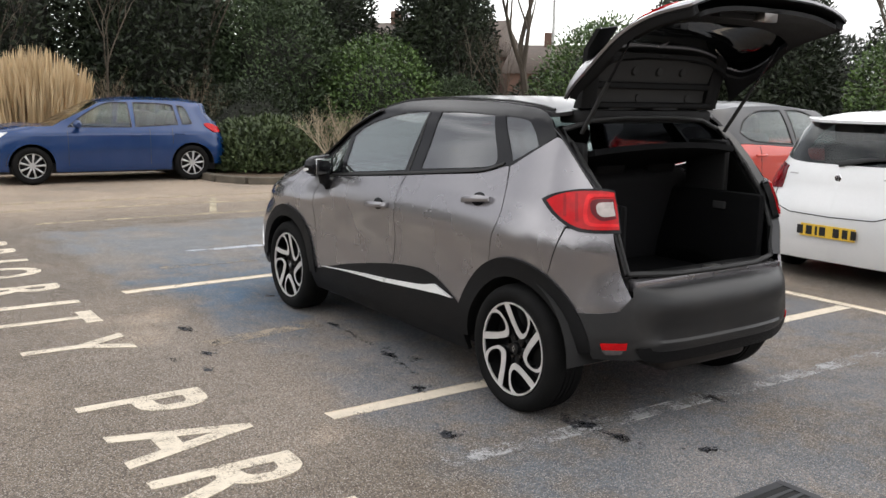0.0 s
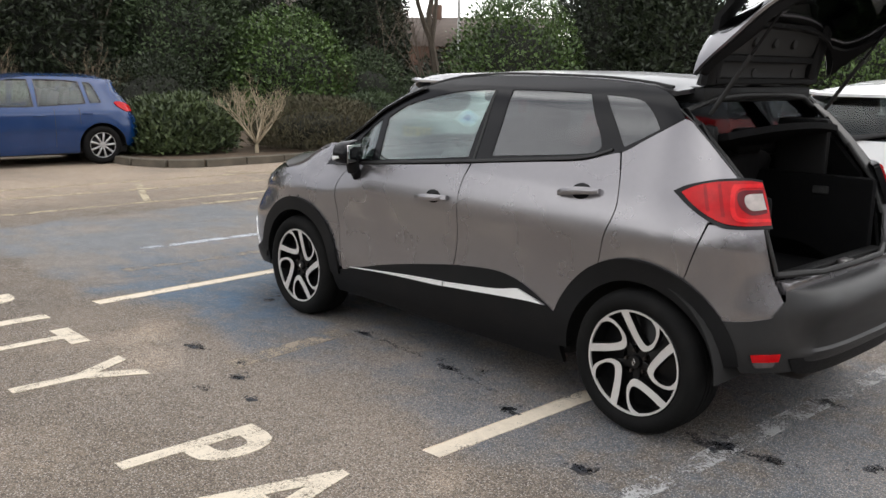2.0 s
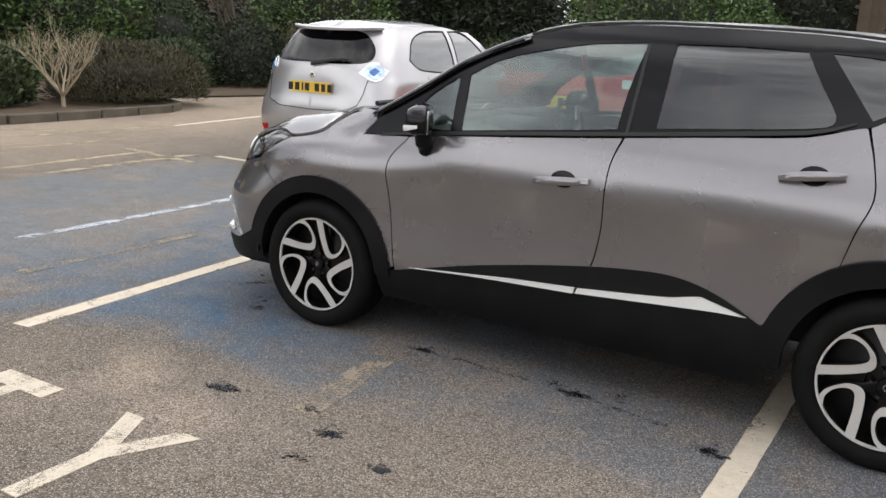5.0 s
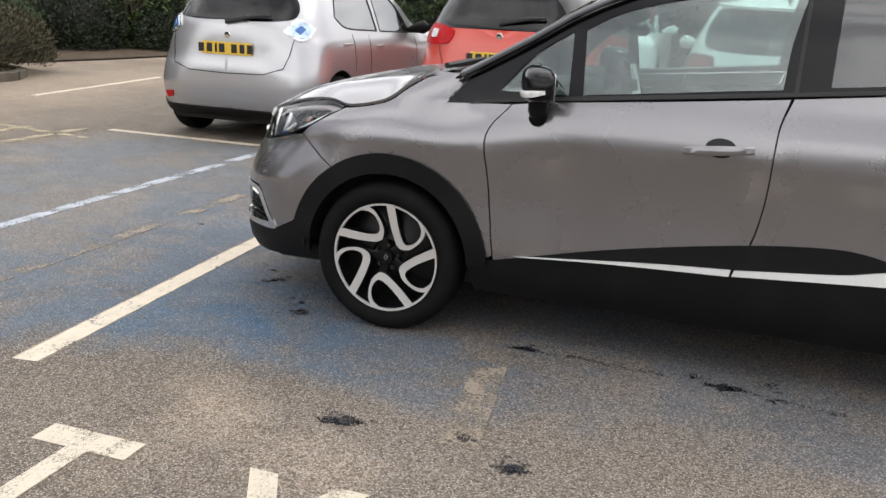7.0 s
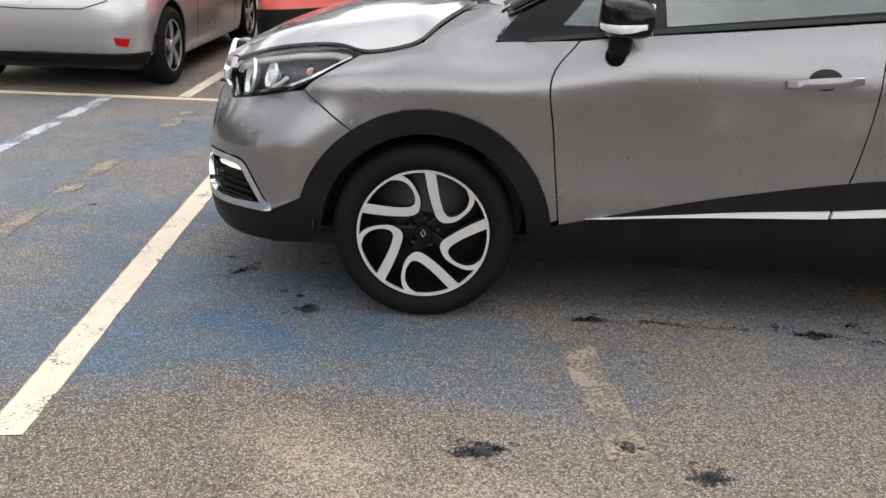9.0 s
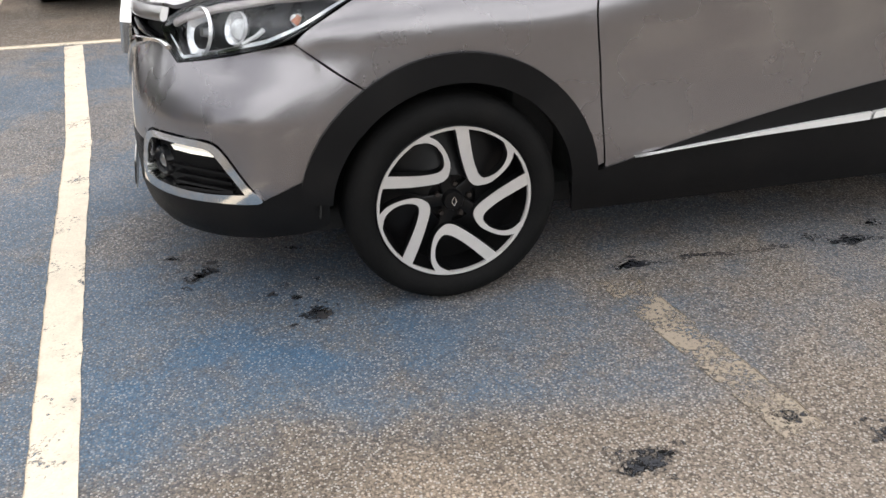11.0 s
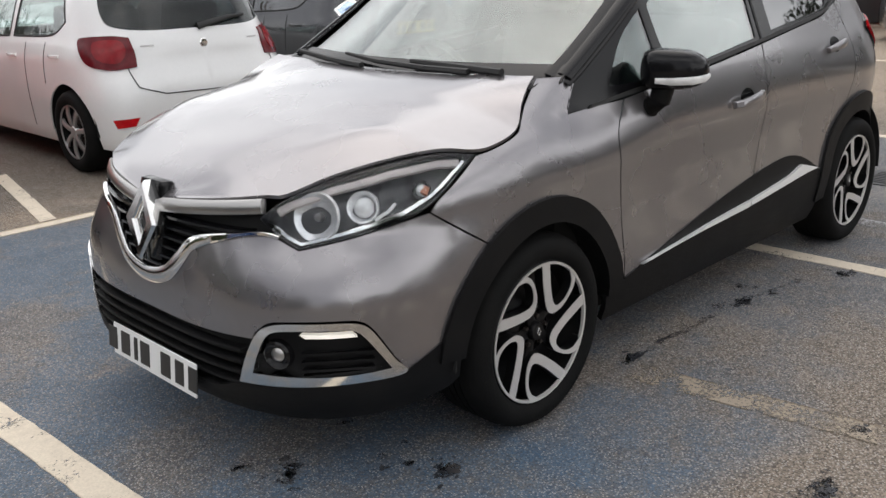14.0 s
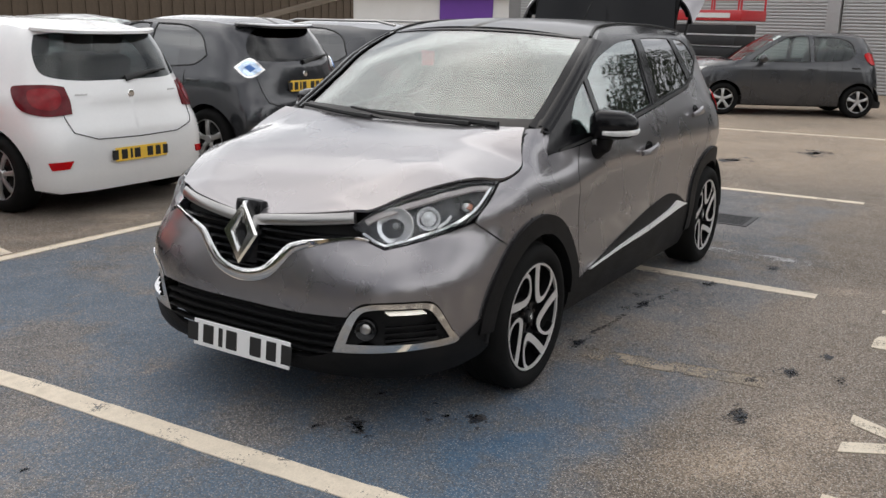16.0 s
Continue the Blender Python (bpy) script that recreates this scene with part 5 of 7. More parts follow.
ROADPAINT = worn("worn white road paint", (0.69, 0.605, 0.485), 0.17)
LETTERPAINT = worn("well worn white letter paint", (0.66, 0.585, 0.47), 0.09)
FADED = worn("faded sandy road paint", (0.34, 0.285, 0.22), -0.01)
SANDTRACE = worn("last traces of sandy road paint", (0.32, 0.27, 0.21), -0.055)
BLUEWHITE = worn("white road paint with blue traces", (0.50, 0.53, 0.58), 0.04)
FAINT = worn("nearly worn away white road paint", (0.36, 0.36, 0.36), -0.02)
YELLOW = worn("worn yellow road paint", (0.50, 0.43, 0.30), 0.02)
OIL = worn("dried oil", (0.016, 0.018, 0.024), -0.03, 0.6)
IRONWORK = material("dark drain iron", (0.018, 0.019, 0.022), 0.5, 0, 0, 0.4, 20)

bm = bmesh.new()
bmesh.ops.create_grid(bm, x_segments=60, y_segments=60, size=1)
for v in bm.verts:
    r = max(abs(v.co.x), abs(v.co.y))
    v.co *= (18 + 1200 * max(0, r - 0.5) ** 2) if r else 1
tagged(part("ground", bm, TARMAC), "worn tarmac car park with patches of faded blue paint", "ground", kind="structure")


def ragged(a, b, width, z=0.004, gaps=0.0, seed=1, rough=0.0025):
    """A painted line with uneven edges, from a to b, as a thin slab."""
    rnd = random.Random(seed)
    a, b = Vector((*a, 0)), Vector((*b, 0))
    d = (b - a).normalized()
    s = Vector((-d.y, d.x, 0))
    n = max(4, int((b - a).length / 0.05))
    bm, prev = bmesh.new(), None
    for i in range(n + 1):
        p = a.lerp(b, i / n)
        w0, w1 = width / 2 + rnd.uniform(-rough, rough), width / 2 + rnd.uniform(-rough, rough)
        row = [bm.verts.new(p + s * w0 + Vector((0, 0, h))) for h in (0, z)][::-1] + [bm.verts.new(p - s * w1 + Vector((0, 0, h))) for h in (z, 0)]
        if prev and rnd.random() >= gaps:
            for j in range(3):
                bm.faces.new([prev[j], prev[j + 1], row[j + 1], row[j]])
        prev = row
    bmesh.ops.delete(bm, geom=[v for v in bm.verts if not v.link_faces], context="VERTS")
    bmesh.ops.recalc_face_normals(bm, faces=bm.faces)
    return bm


LINES = [
    ((0.41, 1.665), (0.42, -2.86), 0.105, ROADPAINT, 0.0), ((3.715, 1.745), (3.795, 0.2), 0.115, ROADPAINT, 0.0), ((3.795, 0.2), (3.845, -1.0), 0.112, ROADPAINT, 0.0), ((3.845, -1.0), (4.01, -2.88), 0.11, ROADPAINT, 0.0),
    ((5.28, 0.70), (5.26, -2.86), 0.10, BLUEWHITE, 0.0), ((-2.95, 1.50), (-2.87, -2.86), 0.10, ROADPAINT, 0.0),
    ((7.14, -2.96), (3.6, -2.94), 0.075, ROADPAINT, 0.0), ((3.6, -2.94), (-4.9, -2.92), 0.10, ROADPAINT, 0.0),
    ((2.62, -3.02), (2.32, -4.6), 0.10, ROADPAINT, 0.0), ((4.7, -3.02), (4.7, -6.0), 0.10, ROADPAINT, 0.0), ((-0.2, -3.02), (-0.2, -6.0), 0.10, ROADPAINT, 0.0),
    ((-0.37, 1.5), (-0.46, -2.4), 0.11, FAINT, 0.0), ((2.08, 0.86), (1.97, 1.72), 0.13, FADED, 0.0), ((4.55, 1.2), (4.5, -2.6), 0.11, SANDTRACE, 0.0),
    ((-8.6, 3.5), (-8.0, -2.8), 0.10, ROADPAINT, 0.0), ((7.4, -1.0), (7.4, -2.9), 0.10, YELLOW, 0.0), ((7.9, 1.6), (7.9, -2.7), 0.09, YELLOW, 0.0), ((8.3, -2.65), (7.0, -2.45), 0.09, YELLOW, 0.0),
    ((9.3, 3.0), (8.9, -3.2), 0.10, YELLOW, 0.0), ((10.1, 3.5), (9.7, -4.5), 0.09, YELLOW, 0.0), ((9.6, -1.2), (8.0, -0.6), 0.09, YELLOW, 0.0), ((10.6, -2.6), (9.3, -3.6), 0.09, YELLOW, 0.0), ((9.9, -7.5), (9.6, -4.6), 0.09, ROADPAINT, 0.0),
]
for i, (a, b, w, mt, g) in enumerate(LINES):
    tagged(part("parking_line", ragged(a, b, w, 0.004 + 0.0004 * (i % 5), g, i + 3), mt), "worn painted parking line on tarmac", "parking line", "bay lines", "structure")


def lettering(text, mat):
    """PRIORITY PARKING painted in capitals, tops towards the bay."""
    out = []
    xs = {"P": 6.62, "R": 6.12, "I": 5.56, "O": 4.98, "R2": 4.20, "I2": 3.585, "T": 3.06, "Y": 2.31, "P2": 1.06, "A": 0.50, "R3": -0.02, "K": -0.60, "I3": -1.05, "N": -1.48, "G": -2.05}
    for key, x in xs.items():
        cu = bpy.data.curves.new("letter", "FONT")
        cu.body, cu.size, cu.align_x, cu.extrude, cu.offset, cu.resolution_u = key[0], 0.86, "CENTER", 0.002, 0.016, 4
        tmp = bpy.data.objects.new("letter", cu)
        scene.collection.objects.link(tmp)
        me = bpy.data.meshes.new_from_object(tmp.evaluated_get(bpy.context.evaluated_depsgraph_get()))
        bpy.data.objects.remove(tmp)
        me.materials.append(mat)
        ob = new("letter", me)
        ob.matrix_world = pose(x, 2.635 + 0.036 * x if x < 2.5 else 2.725, 0.003, 0, 0, 180) @ Matrix.Diagonal((0.68 if key[0] not in "I" else 0.9, 1.02, 1, 1))
        out.append(tagged(ob, "worn white painted road letter", "road letter", "road lettering", "structure"))
    return out


lettering("PRIORITY PARKING", LETTERPAINT)


def blot(cx, cy, r, seed, squash=1.0):
    """An uneven splash with small drops round it."""
    rnd = random.Random(seed)
    bm = bmesh.new()
    for k in range(7 + int(r * 320)):
        far = abs(rnd.gauss(0, 0.62)) if k else 0
        a = rnd.uniform(0, 6.28)
        ox, oy, rr = cx + r * far * math.cos(a), cy + r * far * math.sin(a) * squash, r * (0.5 if k == 0 else rnd.uniform(0.05, 0.26) * (1.25 - 0.4 * min(far, 2)))
        ph = [rnd.uniform(0, 6.28) for _ in range(4)]
        n = 28 if k == 0 else 9
        ring = []
        for i in range(n):
            t = 2 * math.pi * i / n
            w = 1 + 0.22 * math.sin(2 * t + ph[0]) + 0.16 * math.sin(3 * t + ph[1]) + 0.10 * math.sin(5 * t + ph[2]) + 0.07 * math.sin(9 * t + ph[3])
            ring.append(bm.verts.new((ox + rr * w * math.cos(t), oy + rr * squash * w * math.sin(t), 0.0020 + 0.00004 * (k % 40))))
        bm.faces.new(ring)
    return bm


STAINS = [(2.40, 1.705, 0.10), (2.34, 1.69, 0.05), (3.366, 0.467, 0.075), (3.02, 0.81, 0.075), (3.08, 0.70, 0.03), (3.15, 0.66, 0.025), (3.10, 0.60, 0.035), (3.0, 0.60, 0.02), (1.99, 1.66, 0.05), (3.45, 0.32, 0.05),
          (1.156, 0.851, 0.08), (1.0, 0.92, 0.05), (2.0, 0.80, 0.07), (0.55, 1.05, 0.08), (-0.1, 1.3, 0.07), (-0.36, 0.66, 0.13), (-0.58, 0.64, 0.10), (-0.9, 0.4, 0.07), (-0.45, -0.2, 0.09), (1.77, 1.79, 0.07), (1.30, 0.80, 0.05), (1.02, 0.76, 0.07), (4.3, -0.3, 0.03), (3.05, 0.35, 0.03), (1.45, 1.9, 0.05), (1.75, 2.0, 0.06), (-4.9, -0.2, 0.2), (-6.2, 0.5, 0.25)]
part_bm = join(*[blot(x, y, r * 1.2, 40 + i, 0.6 + 0.3 * ((i * 7) % 3) / 2) for i, (x, y, r) in enumerate(STAINS)])
tagged(part("oil_stain", part_bm, OIL), "dark dried oil marks on tarmac", "stain", kind="stuff")
rnd = random.Random(5)
cr = [(2.12 - 0.06 * i, 0.80 + 0.0012 * i * i * 0.2 + rnd.uniform(-0.012, 0.012)) for i in range(24)]
bm = join(*[ragged(a, b, 0.014 + 0.008 * ((i * 5) % 3), 0.003, 0, i, 0.004) for i, (a, b) in enumerate(zip(cr, cr[1:]))])
tagged(part("tarmac_crack", bm, OIL), "dark crack in the tarmac", "crack", kind="stuff")
dr = thing("drain_cover", "dark iron drain grating set in tarmac", "drain")
part("drain_frame", join(block(-1.70, -1.28, 0.42, 0.46, -0.01, 0.006, 0.002, 1), block(-1.70, -1.28, 0.80, 0.84, -0.01, 0.006, 0.002, 1), block(-1.70, -1.66, 0.46, 0.80, -0.01, 0.006, 0.002, 1), block(-1.32, -1.28, 0.46, 0.80, -0.01, 0.006, 0.002, 1)), IRONWORK, dr)
# no hole is cut: a thin near-black slab carries the pit's shade
part("drain_pit_shade", block(-1.66, -1.32, 0.46, 0.80, -0.01, 0.002, 0), DARK, dr)
for i in range(7):
    part("grating_bar", block(-1.655 + i * 0.047, -1.635 + i * 0.047, 0.46, 0.80, -0.005, 0.006, 0.002, 1), IRONWORK, dr)


# ---- the other parked cars ----
def plan_panel(edge, zc, mat_name, mat, parent, power=2.4, thick=0.015, step=0.08, label=""):
    """A bonnet or roof: fills the plan between a half edge (from its front middle to its rear middle) and its mirror image."""
    seq = sorted(edge, key=lambda p: p[0])
    xs = [p[0] for p in seq]
    ye, ze = np.array([max(p[1], 0.02) for p in seq]), np.array([p[2] for p in seq])

    def f_at(d):
        def f(x, y):
            k = min(1, abs(y) / max(float(np.interp(x, xs, ye)), 0.02))
            z = float(np.interp(x, xs, ze))
            return Vector((x, y, zc(x) + (z - zc(x)) * k ** power - d))
        return f
    vs, fs = fill([(p[0], p[1]) for p in edge], step=step)
    bm = bmesh.new()
    sheet(bm, vs, fs, f_at(0), f_at(thick), mirrored=True)
    sheet(bm, [Vector((v.x, -v.y)) for v in vs], fs, f_at(0), f_at(thick), True, True)
    return part(mat_name, weld(bm), mat, parent, label)


def saloon(name, label, at, wb, rear, front, halfw, h, belt, hood, tail, paint, roofpaint, radius, wheelstyle, windows, screen, a_foot, a_head, lamps, plate, sill=None, bumper=None, rails=False, group="parked cars", low=0.26, rear_glass=None, spoiler=0.0):
    """A parked hatchback from its main sizes. The origin is on the ground below the rear axle, the nose along x."""
    car = thing(name, label, "car", group, at=at)
    F = wb + front
    top = h - 0.05
    S = Shape([(0.15, 0.92 * halfw), (0.25, 0.965 * halfw), (0.4, 0.985 * halfw), (0.6, halfw), (0.8, 0.995 * halfw), (belt(0.8) - 0.07, 0.975 * halfw), (belt(0.8), 0.945 * halfw), (h - 0.14, 0.74 * halfw), (h - 0.02, 0.60 * halfw)],
              [(0.15, F - 0.1), (0.3, F - 0.01), (0.5, F), (0.65, F - 0.03), (hood - 0.08, F - 0.12), (hood, F - 0.22), (hood + 0.3, F - 0.6)], tail, wb, 0.15, 3.0, [(0.2, 5.5), (0.5, 5.0), (0.8, 3.8), (1.0, 3.2)],
              [(1.7, hood + 0.4), (wb - 0.3, hood + 0.22), (wb, hood + 0.12), (wb + 0.4, hood + 0.05), (F, hood + 0.03)], mid=wb / 2, foot=a_foot[0] - 0.02, pull=[(a_foot[0] - 0.6, 0), (a_foot[0], 0.06), (wb + 0.9, 0.03)])
    ns, ts = wb + 0.45 * math.pi, 0.15 - 0.45 * math.pi
    LR = (1, -1)
    edge = [(ns, hood - 0.07), (wb + 1.0, hood - 0.05), (wb + 0.7, hood - 0.01), (wb + 0.4, hood + 0.03), (wb + 0.1, hood + 0.07), (a_foot[0] + 0.12, a_foot[1] - 0.01), a_foot]
    re = curve([(-0.9, top - 0.06), (ts, top - 0.06), (-0.3, top - 0.045), (0.3, top - 0.01), (1.0, top), (a_head[0] - 0.2, a_head[1] + 0.01), a_head]) if a_head[0] > 1.3 else None
    r0 = radius + 0.05
    body = [(ts, low)] + [(ts, z) for z in (0.4, 0.6, 0.8, 1.0, 1.2, re(ts))] + [(s, re(s)) for s in np.linspace(ts, a_head[0], 22)[1:]]
    body += [tuple(np.array(a_head) + (np.array(a_foot) - a_head) * f) for f in (0.25, 0.5, 0.75)] + edge[::-1] + [(ns, z) for z in (0.7, 0.5, 0.3)] + [(s, 0.22) for s in np.linspace(ns, wb + r0 + 0.1, 6)[1:]]
    body += [(wb + r0, 0.22)] + arc(wb, radius, r0, 0, 180, 18) + [(wb - r0, 0.2), (r0, 0.2)] + arc(0, radius, r0, 0, 180, 18) + [(-r0 - 0.015, low + 0.03)] + [(s, low) for s in np.linspace(-r0 - 0.015, ts, 6)[1:-1]]
    holes = [loop(w, 5) for w in windows]
    scr = loop(screen, 5)
    if roofpaint is paint:
        part("body", skin(S, body, 0, 0.012, holes=holes + [scr], step=0.08, sides=LR), paint, car)
    else:
        # two-tone: the pillars above the belt line wear the roof's colour
        line_ = [(x, belt(x) - 0.004) for x in np.linspace(ts, a_foot[0] - 0.05, 16)]
        upper = [p for p in body[:body.index(a_foot)] if p[1] > belt(p[0]) + 0.01]
        lower = [p for p in body[:7] if p[1] < belt(ts) - 0.03] + line_ + body[body.index(a_foot):]
        part("body", skin(S, lower, 0, 0.012, step=0.08, sides=LR), paint, car)
        part("pillar_panel", skin(S, [(x, z + 0.006) for x, z in line_[::-1]] + upper, 0, 0.012, holes=holes + [scr], step=0.08, sides=LR), roofpaint, car, "black painted pillars")
    for w in holes:
        for sd in LR:
            part("side_window", skin(S, w, -0.003, 0.004, step=0.1, sides=(sd,)), PRIVACY if wheelstyle[0] == "dark" else SIDEGLASS, car).visible_shadow = False
        for sd in LR:
            rim = [S.at(*p) + S.normal(*p) * 0.001 for p in w]
            part("window_seal", strip([(p.x, p.y * sd, p.z) for p in rim], 0.016, 0.008, [(0, sd, 0.3)] * len(rim), True), SEAL, car)
    part("rear_screen", skin(S, loop(screen, 5), 0.002, 0.005, step=0.1, sides=LR), rear_glass or SMOKED, car, "dark rear window").visible_shadow = False
    e3 = [tuple(S.at(*p)) for p in edge]
    e3[-1] = (a_foot[0], e3[-1][1], a_foot[1])
    zc = curve([(a_foot[0] - 0.2, a_foot[1] + 0.0), (a_foot[0] + 0.06, a_foot[1] + 0.0), (wb + 0.1, hood + 0.12), (wb + 0.5, hood + 0.04), (e3[0][0], hood - 0.068)])
    mid = [(a_foot[0] + 0.06 * (1 - (i / 6) ** 2), e3[-1][1] * i / 6, a_foot[1]) for i in range(5, -1, -1)]
    hd = [e3[0]] + [p for p in e3[1:]] + [(a_foot[0] - 0.002, 0.0, a_foot[1])]
    plan_panel(hd, zc, "bonnet", paint, car)
    r3 = [(a_head[0] + 0.05, 0.0, a_head[1] + 0.03)] + [tuple(S.at(s, re(s))) for s in np.linspace(a_head[0], ts, 26)]
    rc = curve([(r3[-1][0], re(ts) + 0.002), (0.0, top + 0.03), (0.9, h), (a_head[0] - 0.1, a_head[1] + 0.05), (a_head[0] + 0.06, a_head[1] + 0.03)])
    rf = plan_panel(r3, rc, "roof", roofpaint, car)
    yf, yh = S.half(*a_foot), S.half(*a_head)
    rows = []
    for i in range(9):
        f = i / 8
        rows.append([(a_foot[0] + (a_head[0] - a_foot[0]) * f + 0.055 * (1 - v * v), (yf + (yh - yf) * f) * v, a_foot[1] + (a_head[1] - a_foot[1]) * f + 0.02 * math.sin(3.1 * f) + 0.03 * f * (1 - v * v)) for v in np.linspace(-1, 1, 11)])
    part("windscreen", thicken(grid(rows), 0.006), SCREEN, car).visible_shadow = False
    if spoiler:
        lip = [S.at(s, re(s) - 0.004) for s in np.linspace(-0.24, ts, 11)]
        lip = [(p.x - spoiler * 0.3, p.y, p.z + 0.010) for p in lip]
        wide = [spoiler * min(1, 0.35 + 0.13 * i) for i in range(11)]
        part("spoiler", strip(lip + [(x, -y, z) for x, y, z in lip[-2::-1]], wide + wide[-2::-1], 0.03, (-0.12, 0, 1)), roofpaint, rf)
    # dark cabin with seats
    part("cabin_floor", block(-0.35, a_foot[0] + 0.1, -halfw * 0.86, halfw * 0.86, 0.2, 0.34, 0.03), DARK, car)
    part("dashboard", block(a_foot[0] - 0.45, a_foot[0] - 0.08, -halfw * 0.8, halfw * 0.8, 0.6, belt(1.5) - 0.03, 0.08, 3), CABIN, car)
    for x, w in ((a_head[0] - 0.5, 0.46), (0.55, 0.46)):
        for y in (0.36, -0.36):
            seat(car, "seat", x, y, w)
    for side in LR:
        part("mirror", tube([(a_foot[0] - 0.38, side * halfw * 0.93, belt(1.7) + 0.05), (a_foot[0] - 0.36, side * (halfw + 0.05), belt(1.7) + 0.08), (a_foot[0] - 0.36, side * (halfw + 0.12), belt(1.7) + 0.09), (a_foot[0] - 0.37, side * (halfw + 0.17), belt(1.7) + 0.08)], [0.03, 0.06, 0.075, 0.04], 10), bumper and TRIM or paint, car)
        for cx, nm in ((wb, "front_wheel"), (0, "rear_wheel")):
            wheel(car, nm, radius, radius * 0.66, 0.19, (WHEELBLACK, SILVERWHEEL, "spokes", wheelstyle[1]), (cx, side * (halfw + 0.075), radius), side < 0)
            well = [[(cx + r * math.cos(radians(a)), side * y, radius + r * math.sin(radians(a))) for a in range(0, 181, 15)] for r, y in ((r0 + 0.03, halfw - 0.03), (r0 + 0.03, 0.45), (0.05, 0.45))]
            part("wheel_well", thicken(grid(well), 0.005), DARK, car)
        for nm, pts, mt, out in lamps:
            part(nm, skin(S, loop(pts, 5), out, 0.02, sides=(side,), step=0.05), mt, car)
        for x in (a_head[0] - 0.55, a_head[0] - 1.3):
            z = belt(x) - 0.12
            rail = [S.at(x + 0.1 - 0.02 * i, z) for i in range(10)]
            part("door_handle", strip([(p.x, side * (p.y + 0.02 * math.sin(math.pi * i / 9)), p.z) for i, p in enumerate(rail)], 0.025, 0.015, (0, side, 0)), paint, car)
        for x0 in (a_foot[0] - 0.22, a_head[0] - 0.78, 0.33):
            zb = 0.3 if x0 > 0.4 else radius + r0 * 0.95
            path = [S.at(x0, z) + S.normal(x0, z) * 0.001 for z in np.linspace(zb, belt(x0) - 0.02, 10)]
            part("door_seam", strip([(p.x, p.y * side, p.z) for p in path], 0.007, 0.003, (0, side, 0)), SEAL, car)
    if bumper:
        # real skirt on the orange car; on the electric ones, painted under-bumper shade
        part("rear_skirt_shade", skin(S, loop(bumper, 5), 0.014, 0.03, step=0.06, sides=LR), TRIM, car)
    part("underbody", block(-0.45, F - 0.25, -halfw * 0.82, halfw * 0.82, 0.17, 0.3, 0.04), DARK, car)
    line2 = seam_line(ts, belt)
    line2 = [(a[0] + (b[0] - a[0]) * q / 4, a[1] + (b[1] - a[1]) * q / 4) for a, b in zip(line2, line2[1:]) for q in range(4)] + [line2[-1]]
    path = [S.at(s, z) + S.normal(s, z) * 0.002 for s, z in line2]
    part("tailgate_seam", strip([(p.x, p.y, p.z) for p in path] + [(p.x, -p.y, p.z) for p in path[-2::-1]], 0.008, 0.003, (-1, 0, 0)), SEAL, car)
    q = S.at(ts, plate)
    number_plate(car, Matrix.Translation((q.x - 0.012, 0, plate)) @ pose(0, 0, 0, 0, 0, -90), PLATE_Y, INK)
    bl = S.at(ts, belt(0) + 0.06)
    part("rear_wiper", strip([(bl.x - 0.02, 0.02, bl.z), (bl.x - 0.01, -0.25, bl.z + 0.05), (bl.x + 0.02, -0.42, bl.z + 0.06)], [0.05, 0.03, 0.015], 0.02, (-1, 0, 0.3)), SEAL, car)
    part("badge", lathe([(0, 0.008), (0.03, 0.006), (0.036, 0)], 6), CHROME, car).matrix_local = Matrix.Translation((S.at(ts, belt(0) - 0.06).x, 0, belt(0) - 0.06)) @ pose(0, 0, 0, 0, 0, 90)
    if rails:
        for side in LR:
            part("roof_rail", tube([(x, side * 0.52, top + (0.05 if 0 < i < 7 else 0.0)) for i, x in enumerate(np.linspace(a_head[0] - 0.15, -0.5, 8))], 0.016, 8), SATIN, rf)
    return car


def seam_line(ts, belt):
    return [(-0.50, belt(0) + 0.02), (-0.58, belt(0) - 0.1), (-0.62, belt(0) - 0.22), (-0.68, belt(0) - 0.33), (-0.85, belt(0) - 0.39), (ts, belt(0) - 0.40)]


WINE = lens("wine red lamp core", (0.21, 0.006, 0.010))
SIDEGLASS = glass("side glass", (0.80, 0.85, 0.84))
REARGLASS = glass("tinted rear window", (0.42, 0.46, 0.46))
COVERBLUE = lens("blue lamp core", (0.10, 0.22, 0.55))
T = 0.15 - 0.45 * math.pi


def clio_windows(b, top, n=2):
    return [[(1.93, b(1.93) + 0.03, 1), (1.62, b(1.5) + 0.28), (1.32, top - 0.06), (1.02, top - 0.045, 1), (1.0, b(1.0) + 0.025, 1)],
            [(0.92, top - 0.045, 1), (0.5, top - 0.06), (0.22, top - 0.15), (0.05, b(0) + 0.12, 1), (0.25, b(0.2) + 0.03), (0.92, b(0.9) + 0.025, 1)]]


